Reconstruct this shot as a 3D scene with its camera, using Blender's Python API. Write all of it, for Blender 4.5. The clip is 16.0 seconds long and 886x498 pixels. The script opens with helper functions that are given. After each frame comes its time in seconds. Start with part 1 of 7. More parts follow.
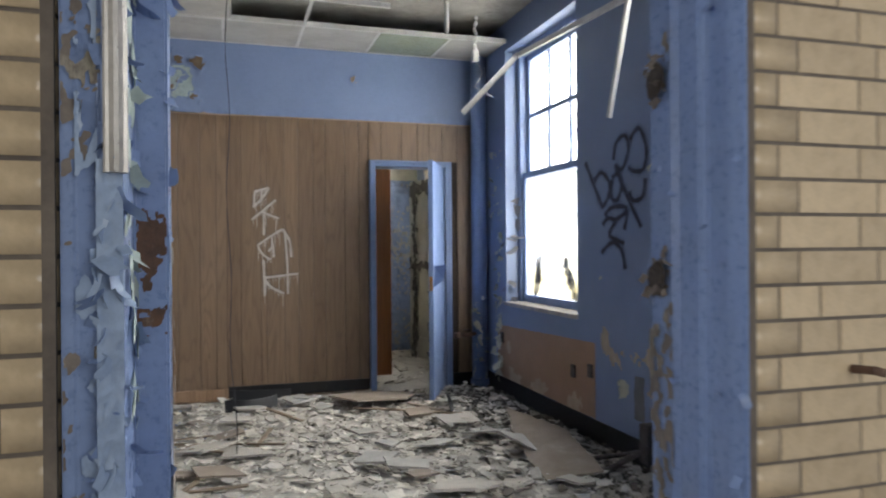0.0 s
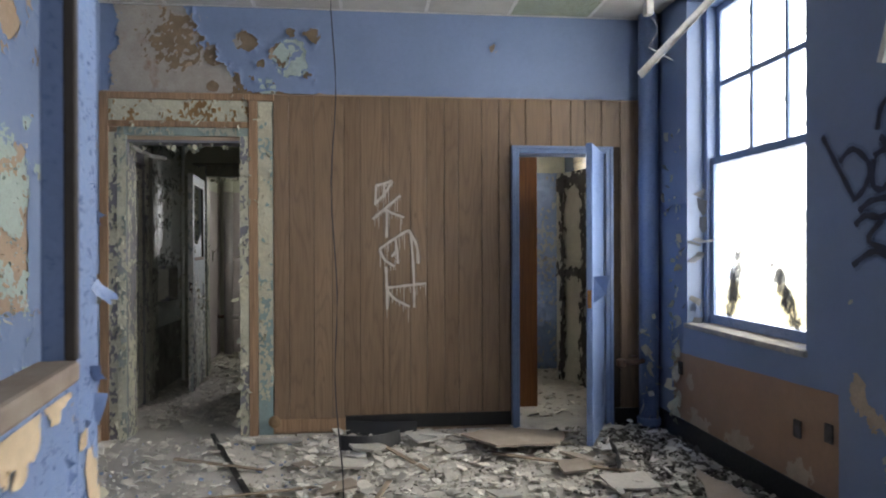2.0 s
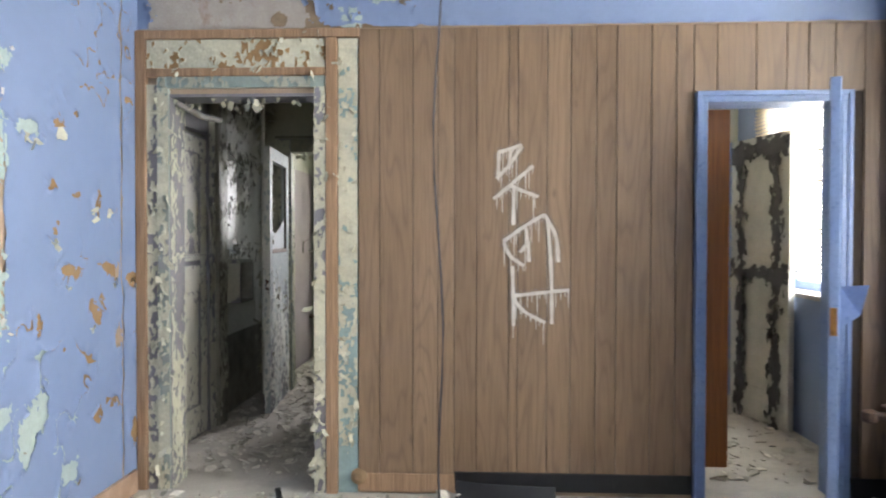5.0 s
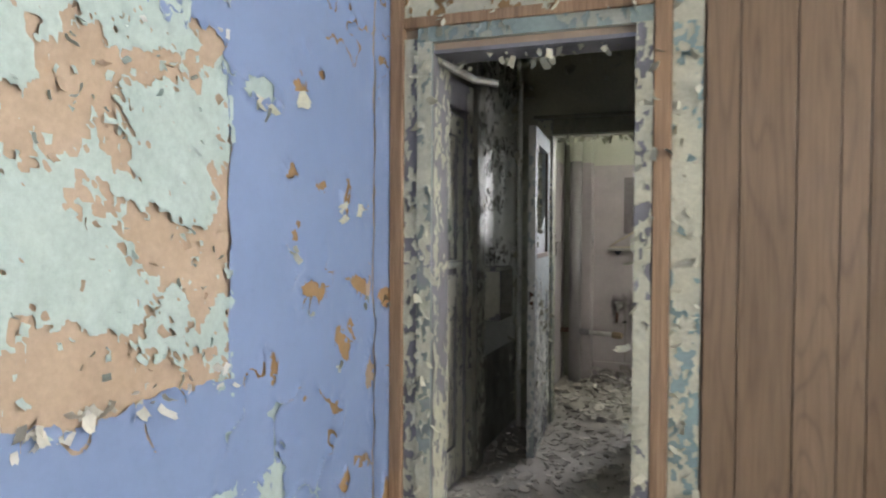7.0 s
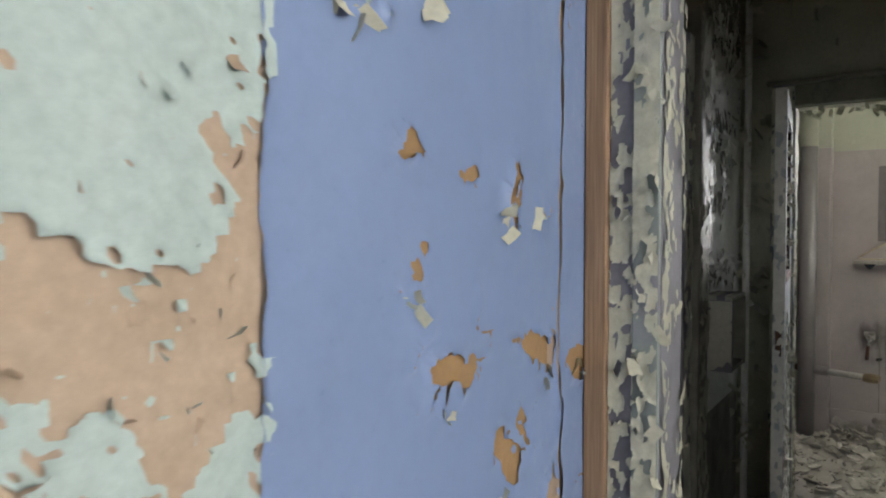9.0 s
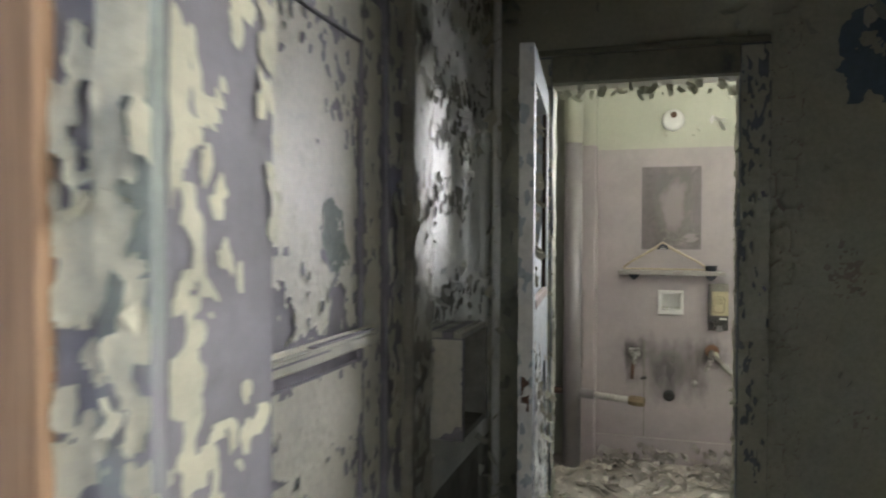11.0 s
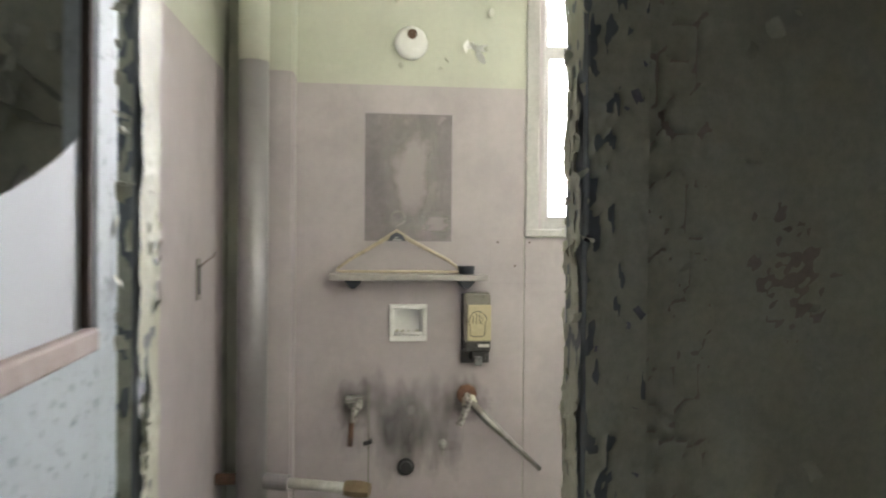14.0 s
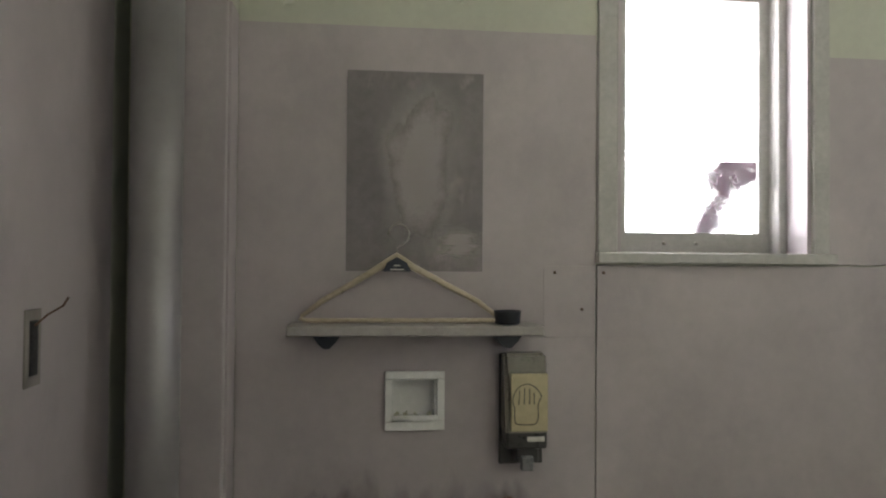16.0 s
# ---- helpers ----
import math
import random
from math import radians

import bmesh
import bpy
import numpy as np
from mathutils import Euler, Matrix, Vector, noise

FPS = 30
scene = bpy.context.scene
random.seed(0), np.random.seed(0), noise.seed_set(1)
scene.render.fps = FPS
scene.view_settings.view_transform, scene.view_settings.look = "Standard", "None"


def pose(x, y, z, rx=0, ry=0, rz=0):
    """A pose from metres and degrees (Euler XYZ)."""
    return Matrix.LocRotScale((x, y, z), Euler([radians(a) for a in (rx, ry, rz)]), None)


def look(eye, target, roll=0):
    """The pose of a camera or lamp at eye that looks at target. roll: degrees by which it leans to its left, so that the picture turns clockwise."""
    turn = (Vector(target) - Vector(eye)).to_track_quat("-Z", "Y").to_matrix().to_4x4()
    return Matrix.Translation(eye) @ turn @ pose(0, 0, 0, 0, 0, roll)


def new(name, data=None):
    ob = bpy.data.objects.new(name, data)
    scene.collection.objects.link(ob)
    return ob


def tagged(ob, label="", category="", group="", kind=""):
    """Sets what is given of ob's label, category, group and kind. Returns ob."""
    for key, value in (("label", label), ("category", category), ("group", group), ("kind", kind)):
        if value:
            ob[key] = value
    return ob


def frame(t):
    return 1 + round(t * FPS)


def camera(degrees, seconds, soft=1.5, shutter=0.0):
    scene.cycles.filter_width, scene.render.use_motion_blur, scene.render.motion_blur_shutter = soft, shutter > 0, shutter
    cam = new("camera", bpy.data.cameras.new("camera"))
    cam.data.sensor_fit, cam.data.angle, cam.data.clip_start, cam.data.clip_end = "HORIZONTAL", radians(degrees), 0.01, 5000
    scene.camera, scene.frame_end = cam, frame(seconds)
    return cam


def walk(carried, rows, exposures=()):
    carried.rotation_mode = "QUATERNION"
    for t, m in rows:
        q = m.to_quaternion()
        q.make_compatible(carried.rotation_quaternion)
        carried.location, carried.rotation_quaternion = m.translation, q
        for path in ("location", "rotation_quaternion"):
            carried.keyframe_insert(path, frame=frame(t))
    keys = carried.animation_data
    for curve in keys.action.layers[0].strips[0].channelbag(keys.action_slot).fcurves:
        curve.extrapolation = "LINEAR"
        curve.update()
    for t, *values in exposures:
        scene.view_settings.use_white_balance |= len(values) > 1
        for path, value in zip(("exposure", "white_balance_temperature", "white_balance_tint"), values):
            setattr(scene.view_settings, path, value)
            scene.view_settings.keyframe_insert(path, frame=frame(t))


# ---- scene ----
cam = camera(65.08, 16.0, soft=2.0, shutter=0.4)
# seconds, x, y, z, yaw, pitch, roll
PATH = [
    (0.00, 0.063, -0.090, 1.287, -17.113, -0.052, 0.439),
    (0.50, 0.127, 0.193, 1.298, -13.129, -0.136, 0.358),
    (1.00, 0.234, 0.446, 1.322, -11.458, -0.181, 0.296),
    (1.50, 0.262, 0.695, 1.316, -8.087, -0.184, 0.263),
    (2.00, 0.228, 1.017, 1.339, -6.010, -0.147, 0.184),
    (2.50, 0.233, 1.342, 1.334, -6.035, -0.145, 0.133),
    (3.00, 0.269, 1.618, 1.377, -4.279, -0.248, 0.123),
    (3.58, 0.282, 1.912, 1.381, -3.137, -0.387, 0.056),
    (4.15, 0.267, 2.140, 1.363, -1.439, -0.637, -0.038),
    (4.72, 0.210, 2.357, 1.347, 1.211, -0.924, -0.099),
    (5.30, 0.098, 2.618, 1.354, 5.205, -1.173, -0.072),
    (5.50, 0.044, 2.715, 1.348, 7.032, -1.322, -0.073),
    (6.00, -0.076, 2.985, 1.385, 11.047, -1.421, 0.040),
    (6.50, -0.230, 3.250, 1.377, 16.436, -1.370, -0.061),
    (7.00, -0.471, 3.510, 1.386, 20.213, -1.428, -0.301),
    (7.50, -0.617, 3.708, 1.417, 23.298, -1.444, -0.284),
    (8.00, -0.783, 3.958, 1.407, 28.319, -1.403, -0.171),
    (8.20, -0.850, 4.082, 1.419, 30.292, -1.364, -0.139),
    (8.72, -0.972, 4.345, 1.427, 33.414, -1.388, -0.133),
    (9.25, -1.014, 4.592, 1.442, 32.897, -1.491, -0.251),
    (9.78, -1.017, 4.848, 1.455, 29.655, -1.533, -0.374),
    (10.30, -1.021, 5.138, 1.456, 24.599, -1.378, -0.382),
    (10.50, -1.025, 5.219, 1.457, 22.909, -1.338, -0.369),
    (11.00, -1.043, 5.560, 1.446, 17.054, -0.978, -0.263),
    (11.50, -1.104, 5.896, 1.434, 13.177, -0.705, -0.291),
    (12.00, -1.216, 6.241, 1.423, 10.452, -0.649, -0.467),
    (12.50, -1.229, 6.466, 1.400, 6.517, -0.633, -0.559),
    (13.00, -1.157, 6.751, 1.390, 2.860, -0.597, -0.389),
    (13.50, -1.111, 7.010, 1.374, -0.853, -0.531, -0.338),
    (14.00, -1.085, 7.334, 1.368, -5.524, -0.482, -0.501),
    (14.50, -1.004, 7.617, 1.372, -8.398, -0.435, -0.452),
    (15.00, -1.003, 7.878, 1.388, -8.400, -0.486, -0.308),
    (15.50, -1.038, 8.158, 1.407, -6.163, -0.130, -0.399),
    (16.00, -1.063, 8.392, 1.404, -5.813, 0.947, -0.444),
]
EXPOSURES = [(0.0, -0.3), (0.5, -0.4), (1.5, -0.45), (2.0, -0.45), (3.0, -0.25), (5.5, 0.7), (6.0, 0.6), (7.0, 0.22), (8.0, 0.02), (10.5, 0.3), (11.0, 0.55), (11.5, 0.9), (12.5, 1.02), (13.0, 0.92), (13.5, 0.88), (14.5, 0.84), (15.0, 0.78), (15.5, 0.02), (16.0, -0.45)]
walk(cam, [(t, pose(x, y, z, 90 + pitch, roll, yaw)) for t, x, y, z, yaw, pitch, roll in PATH], EXPOSURES)

# -- world --
world = bpy.data.worlds.new("overcast_sky")
scene.world = world
world.use_nodes = True
sky = world.node_tree.nodes.new("ShaderNodeTexSky")
sky.sky_type = "NISHITA"
sky.sun_disc = False
sky.sun_elevation, sky.sun_rotation = radians(48), radians(75)
world.node_tree.links.new(sky.outputs[0], world.node_tree.nodes["Background"].inputs[0])
world.node_tree.nodes["Background"].inputs[1].default_value = 0.08


def window_light(name, m, w, h, power, color=(1.0, 0.985, 0.96), spread=180):
    lamp = bpy.data.lights.new(name, "AREA")
    lamp.shape, lamp.size, lamp.size_y, lamp.energy, lamp.color = "RECTANGLE", w, h, power, color
    lamp.spread = radians(spread)
    ob = new(name, lamp)
    ob.matrix_world = m
    return ob


sun = bpy.data.lights.new("sun", "SUN")
sun.energy, sun.angle, sun.color = 0.8, radians(15), (1.0, 0.96, 0.9)
new("sun", sun).matrix_world = look((8, 2.5, 9), (0, 4.5, 0))
# daylight in the window openings: two in the blue room, one behind the blinds, one in the washroom
window_light("sky_light_blue_room", look((3.20, 4.88, 2.05), (0.0, 4.88, 0.45)), 1.9, 3.4, 252)
window_light("sky_light_blue_room", look((3.20, 2.50, 2.05), (0.0, 2.50, 0.45)), 1.9, 3.4, 252)
window_light("sky_light_far_room", look((2.85, 7.30, 1.95), (0, 7.40, 1.6)), 1.5, 2.3, 260)
window_light("sky_light_washroom", look((-0.15, 10.66, 2.15), (-0.15, 0, 2.15)), 0.95, 1.7, 128, (0.95, 0.935, 1.0), 110)
# weak fill added at an assumed east opening, out of view, to even the washroom
window_light("sky_light_washroom", look((1.35, 9.45, 1.9), (0, 9.45, 1.5)), 0.8, 1.3, 4, (0.93, 0.95, 1.0))
# two fill lamps added behind the camera to brighten the brick and entrance frame
window_light("sky_light_corridor", look((-4.3, -0.25, 1.9), (0, -0.25, 1.6)), 1.6, 2.0, 70)
window_light("sky_light_corridor", look((1.3, -1.6, 1.9), (1.3, 0, 1.9)), 1.9, 2.0, 48)

# -- materials --
MATS = {}


def nodes_of(name):
    m = bpy.data.materials.new(name)
    m.use_nodes = True
    return m, m.node_tree.nodes, m.node_tree.links


def ramp(nd, stops, interp="LINEAR"):
    r = nd.new("ShaderNodeValToRGB")
    r.color_ramp.interpolation = interp
    el = r.color_ramp.elements
    while len(el) < len(stops):
        el.new(0.5)
    for e, (p, c) in zip(el, stops):
        e.position, e.color = p, (*c, 1)
    return r


def noise_tex(nd, lk, co, scale, detail=6, rough=0.6, stretch=(1, 1, 1)):
    mp = nd.new("ShaderNodeMapping")
    mp.inputs["Scale"].default_value = stretch
    lk.new(co, mp.inputs["Vector"])
    n = nd.new("ShaderNodeTexNoise")
    n.inputs["Scale"].default_value, n.inputs["Detail"].default_value, n.inputs["Roughness"].default_value = scale, detail, rough
    lk.new(mp.outputs[0], n.inputs["Vector"])
    return n.outputs["Fac"]


def mixed(nd, lk, fac, a, b, mode="MIX"):
    x = nd.new("ShaderNodeMix")
    x.data_type, x.blend_type = "RGBA", mode
    for sock, val in ((x.inputs[0], fac), (x.inputs[6], a), (x.inputs[7], b)):
        if hasattr(val, "is_linked"):
            lk.new(val, sock)
        elif isinstance(val, tuple):
            sock.default_value = (*val, 1)
        else:
            sock.default_value = val
    return x.outputs[2]


def surface(name, base, dark, rough=0.6, scale=3.0, fine=45.0, bump=0.25, stain=None, stain_amt=(0.55, 0.75), stretch=(1, 1, 1), metal=0.0, per_piece=0.0, gloss_var=0.15, bump_dist=0.004, mottle=0.6):
    """Painted, plastered or stony surface: two scales of tone, a layer of stains, fine relief."""
    if name in MATS:
        return MATS[name]
    m, nd, lk = nodes_of(name)
    bs = nd["Principled BSDF"]
    co = nd.new("ShaderNodeTexCoord").outputs["Object"]
    big = noise_tex(nd, lk, co, scale, 5, 0.65, stretch)
    small = noise_tex(nd, lk, co, fine, 6, 0.7, stretch)
    r1 = ramp(nd, [(0.32, dark), (0.62, base)])
    lk.new(big, r1.inputs[0])
    r2 = ramp(nd, [(0.3, (0.72, 0.72, 0.72)), (0.65, (1.06, 1.06, 1.06))])
    lk.new(small, r2.inputs[0])
    col = mixed(nd, lk, mottle, r1.outputs[0], r2.outputs[0], "MULTIPLY")
    if stain:
        st = noise_tex(nd, lk, co, scale * 0.55, 9, 0.72, (stretch[0], stretch[1], stretch[2] * 0.6))
        r3 = ramp(nd, [(stain_amt[0], (0, 0, 0)), (stain_amt[1], (1, 1, 1))])
        lk.new(st, r3.inputs[0])
        col = mixed(nd, lk, r3.outputs[0], col, stain)
    if per_piece:
        oi = nd.new("ShaderNodeObjectInfo")
        geo = nd.new("ShaderNodeNewGeometry")
        ad = nd.new("ShaderNodeMath")
        ad.operation = "ADD"
        lk.new(oi.outputs["Random"], ad.inputs[0])
        lk.new(geo.outputs["Random Per Island"], ad.inputs[1])
        fr = nd.new("ShaderNodeMath")
        fr.operation = "FRACT"
        lk.new(ad.outputs[0], fr.inputs[0])
        r4 = ramp(nd, [(0.0, (1 - per_piece,) * 3), (1.0, (1 + per_piece * 0.5,) * 3)])
        lk.new(fr.outputs[0], r4.inputs[0])
        col = mixed(nd, lk, 1.0, col, r4.outputs[0], "MULTIPLY")
    lk.new(col, bs.inputs["Base Color"])
    rr = ramp(nd, [(0.3, (max(rough - gloss_var, 0.03),) * 3), (0.7, (min(rough + gloss_var, 1.0),) * 3)])
    lk.new(small, rr.inputs[0])
    lk.new(rr.outputs[0], bs.inputs["Roughness"])
    bs.inputs["Metallic"].default_value = metal
    if bump:
        b = nd.new("ShaderNodeBump")
        b.inputs["Strength"].default_value, b.inputs["Distance"].default_value = bump, bump_dist
        lk.new(small, b.inputs["Height"])
        lk.new(b.outputs[0], bs.inputs["Normal"])
    MATS[name] = m
    return m


def wood(name, base, dark, rough=0.45, per_piece=0.25, ring=9.0, axis=2):
    if name in MATS:
        return MATS[name]
    m, nd, lk = nodes_of(name)
    bs = nd["Principled BSDF"]
    co = nd.new("ShaderNodeTexCoord").outputs["Object"]
    oi = nd.new("ShaderNodeObjectInfo")
    geo = nd.new("ShaderNodeNewGeometry")
    sh = nd.new("ShaderNodeVectorMath")
    sh.operation = "MULTIPLY_ADD"
    cx = nd.new("ShaderNodeCombineXYZ")
    for i in range(3):
        lk.new(oi.outputs["Random"], cx.inputs[i])
    lk.new(cx.outputs[0], sh.inputs[0])
    sh.inputs[1].default_value = (37, 11, 23)
    lk.new(co, sh.inputs[2])
    st = [1.0, 1.0, 1.0]
    st[axis] = 0.07
    big = noise_tex(nd, lk, sh.outputs[0], ring, 4, 0.6, tuple(st))
    st[axis] = 0.02
    grain = noise_tex(nd, lk, sh.outputs[0], 160, 5, 0.65, tuple(st))
    r1 = ramp(nd, [(0.3, dark), (0.5, base), (0.58, tuple(c * 0.8 for c in base)), (0.7, tuple(min(1, c * 1.12) for c in base))])
    lk.new(big, r1.inputs[0])
    r2 = ramp(nd, [(0.35, (0.62, 0.6, 0.58)), (0.6, (1.05, 1.05, 1.05))])
    lk.new(grain, r2.inputs[0])
    col = mixed(nd, lk, 0.85, r1.outputs[0], r2.outputs[0], "MULTIPLY")
    r4 = ramp(nd, [(0.0, (1 - per_piece,) * 3), (1.0, (1 + per_piece * 0.4,) * 3)])
    lk.new(oi.outputs["Random"], r4.inputs[0])
    col = mixed(nd, lk, 1.0, col, r4.outputs[0], "MULTIPLY")
    lk.new(col, bs.inputs["Base Color"])
    bs.inputs["Roughness"].default_value = rough
    b = nd.new("ShaderNodeBump")
    b.inputs["Strength"].default_value, b.inputs["Distance"].default_value = 0.15, 0.002
    lk.new(grain, b.inputs["Height"])
    lk.new(b.outputs[0], bs.inputs["Normal"])
    MATS[name] = m
    return m


def panel_wood(name, base, dark, light):
    """Printed walnut boards: flame figure drawn by contour lines, pores, a few knots, each board its own cut."""
    m, nd, lk = nodes_of(name)
    bs = nd["Principled BSDF"]
    co = nd.new("ShaderNodeTexCoord").outputs["Object"]
    oi = nd.new("ShaderNodeObjectInfo")
    sh = nd.new("ShaderNodeVectorMath")
    sh.operation = "MULTIPLY_ADD"
    cx = nd.new("ShaderNodeCombineXYZ")
    for i in range(3):
        lk.new(oi.outputs["Random"], cx.inputs[i])
    lk.new(cx.outputs[0], sh.inputs[0])
    sh.inputs[1].default_value = (37, 11, 23)
    lk.new(co, sh.inputs[2])
    v = sh.outputs[0]

    def calc(op, a, b):
        n = nd.new("ShaderNodeMath")
        n.operation = op
        for sock, val in zip(n.inputs, (a, b)):
            if hasattr(val, "is_linked"):
                lk.new(val, sock)
            else:
                sock.default_value = val
        return n.outputs[0]

    field = noise_tex(nd, lk, v, 5.0, 1.5, 0.5, (1.25, 1, 0.13))
    rings = calc("PINGPONG", calc("MULTIPLY", field, 13.0), 0.5)
    r1 = ramp(nd, [(0.0, dark), (0.16, base), (0.5, light)])
    lk.new(rings, r1.inputs[0])
    broad = noise_tex(nd, lk, v, 3.2, 4, 0.6, (1, 1, 0.22))
    r0 = ramp(nd, [(0.3, (0.82, 0.80, 0.78)), (0.68, (1.08, 1.08, 1.08))])
    lk.new(broad, r0.inputs[0])
    col = mixed(nd, lk, 0.38, base, r1.outputs[0])
    col = mixed(nd, lk, 1.0, col, r0.outputs[0], "MULTIPLY")
    grain = noise_tex(nd, lk, v, 190, 4, 0.65, (1, 1, 0.022))
    r2 = ramp(nd, [(0.35, (0.74, 0.72, 0.70)), (0.58, (1.05, 1.05, 1.05))])
    lk.new(grain, r2.inputs[0])
    col = mixed(nd, lk, 0.8, col, r2.outputs[0], "MULTIPLY")
    mp = nd.new("ShaderNodeMapping")
    mp.inputs["Scale"].default_value = (7.0, 1.0, 2.6)
    lk.new(v, mp.inputs["Vector"])
    vo = nd.new("ShaderNodeTexVoronoi")
    vo.inputs["Scale"].default_value = 1.0
    lk.new(mp.outputs[0], vo.inputs["Vector"])
    kn = ramp(nd, [(0.0, (0.75, 0.75, 0.75)), (0.09, (0, 0, 0))])
    lk.new(vo.outputs["Distance"], kn.inputs[0])
    col = mixed(nd, lk, kn.outputs[0], col, tuple(c * 0.5 for c in dark))
    r4 = ramp(nd, [(0.0, (0.88, 0.86, 0.84)), (1.0, (1.05, 1.05, 1.05))])
    lk.new(oi.outputs["Random"], r4.inputs[0])
    col = mixed(nd, lk, 1.0, col, r4.outputs[0], "MULTIPLY")
    lk.new(col, bs.inputs["Base Color"])
    bs.inputs["Roughness"].default_value = 0.46
    b = nd.new("ShaderNodeBump")
    b.inputs["Strength"].default_value, b.inputs["Distance"].default_value = 0.12, 0.002
    lk.new(grain, b.inputs["Height"])
    lk.new(b.outputs[0], bs.inputs["Normal"])
    MATS[name] = m
    return m


def soft_stain(name, centre, radii, color, strength, edge=(0.05, 0.9), streak=(6, 6, 6), rough=0.6):
    """A film of dirt that fades out from its middle, drawn out into runs by the stretch of its noise."""
    m, nd, lk = nodes_of(name)
    bs, out = nd["Principled BSDF"], nd["Material Output"]
    bs.inputs["Base Color"].default_value = (*color, 1)
    bs.inputs["Roughness"].default_value = rough
    co = nd.new("ShaderNodeTexCoord").outputs["Object"]
    d = nd.new("ShaderNodeVectorMath")
    d.operation = "SUBTRACT"
    lk.new(co, d.inputs[0])
    d.inputs[1].default_value = centre
    q = nd.new("ShaderNodeVectorMath")
    q.operation = "MULTIPLY"
    lk.new(d.outputs[0], q.inputs[0])
    q.inputs[1].default_value = (1 / radii[0], 0.0, 1 / radii[1])
    ln = nd.new("ShaderNodeVectorMath")
    ln.operation = "LENGTH"
    lk.new(q.outputs[0], ln.inputs[0])
    n1 = noise_tex(nd, lk, co, 1.0, 7, 0.65, streak)
    a = nd.new("ShaderNodeMath")
    a.operation = "MULTIPLY_ADD"
    lk.new(n1, a.inputs[0])
    a.inputs[1].default_value = -1.9
    a.inputs[2].default_value = 1.95
    b = nd.new("ShaderNodeMath")
    b.operation = "SUBTRACT"
    lk.new(a.outputs[0], b.inputs[0])
    lk.new(ln.outputs["Value"], b.inputs[1])
    r = ramp(nd, [(edge[0], (0, 0, 0)), (edge[1], (strength,) * 3)])
    lk.new(b.outputs[0], r.inputs[0])
    tp = nd.new("ShaderNodeBsdfTransparent")
    mx = nd.new("ShaderNodeMixShader")
    lk.new(r.outputs[0], mx.inputs[0])
    lk.new(tp.outputs[0], mx.inputs[1])
    lk.new(bs.outputs[0], mx.inputs[2])
    lk.new(mx.outputs[0], out.inputs[0])
    MATS[name] = m
    return m


def glass_mat(name, tint=(0.95, 0.97, 0.95), haze=0.25):
    """Old dusty pane: clear in part, its film of dirt scatters the daylight."""
    if name in MATS:
        return MATS[name]
    m, nd, lk = nodes_of(name)
    out = nd["Material Output"]
    bs = nd["Principled BSDF"]
    bs.inputs["Base Color"].default_value = (*tint, 1)
    bs.inputs["Transmission Weight"].default_value = 1.0
    bs.inputs["Roughness"].default_value = 0.03
    bs.inputs["IOR"].default_value = 1.1
    tr = nd.new("ShaderNodeBsdfTranslucent")
    tr.inputs[0].default_value = (0.85, 0.85, 0.8, 1)
    mx = nd.new("ShaderNodeMixShader")
    co = nd.new("ShaderNodeTexCoord").outputs["Object"]
    f = noise_tex(nd, lk, co, 7, 6, 0.7)
    r = ramp(nd, [(0.35, (haze * 0.4,) * 3), (0.7, (haze * 1.6,) * 3)])
    lk.new(f, r.inputs[0])
    lk.new(r.outputs[0], mx.inputs[0])
    lk.new(bs.outputs[0], mx.inputs[1])
    lk.new(tr.outputs[0], mx.inputs[2])
    lk.new(mx.outputs[0], out.inputs[0])
    MATS[name] = m
    return m


BLUE = surface("blue_paint", (0.20, 0.264, 0.425), (0.18, 0.24, 0.388), 0.42, 2.2, 38, 0.06, (0.165, 0.215, 0.355), (0.6, 0.85), mottle=0.25)
BLUE_TRIM = surface("blue_gloss_trim_paint", (0.195, 0.275, 0.475), (0.165, 0.235, 0.42), 0.34, 4, 60, 0.2, (0.13, 0.175, 0.30), (0.62, 0.85), mottle=0.4)
MINT = surface("mint_undercoat", (0.40, 0.475, 0.45), (0.36, 0.435, 0.41), 0.6, 5, 50, 0.12, (0.39, 0.43, 0.35), (0.6, 0.8))
TAN = surface("tan_plaster", (0.43, 0.325, 0.24), (0.38, 0.28, 0.20), 0.85, 5, 60, 0.35, (0.38, 0.22, 0.11), (0.58, 0.78))
OCHRE = surface("ochre_plaster", (0.35, 0.215, 0.10), (0.26, 0.155, 0.07), 0.85, 9, 70, 0.35)
CREAM = surface("cream_old_paint", (0.55, 0.53, 0.41), (0.44, 0.43, 0.34), 0.6, 8, 60, 0.3, (0.30, 0.30, 0.25), (0.58, 0.75))
GREYGREEN = surface("grey_green_paint", (0.44, 0.435, 0.36), (0.34, 0.34, 0.28), 0.5, 6, 55, 0.3, (0.13, 0.135, 0.115), (0.55, 0.72))
MAUVE = surface("mauve_grey_paint", (0.225, 0.218, 0.245), (0.17, 0.165, 0.182), 0.55, 6, 60, 0.3, (0.10, 0.10, 0.10), (0.58, 0.75))
DARKPLASTER = surface("dark_mouldy_plaster", (0.30, 0.295, 0.245), (0.17, 0.168, 0.145), 0.8, 6, 60, 0.6, (0.15, 0.15, 0.12), (0.6, 0.8))
OLIVE = surface("olive_cracked_paint", (0.49, 0.49, 0.375), (0.42, 0.42, 0.32), 0.5, 3, 50, 0.3, (0.22, 0.16, 0.125), (0.66, 0.8))
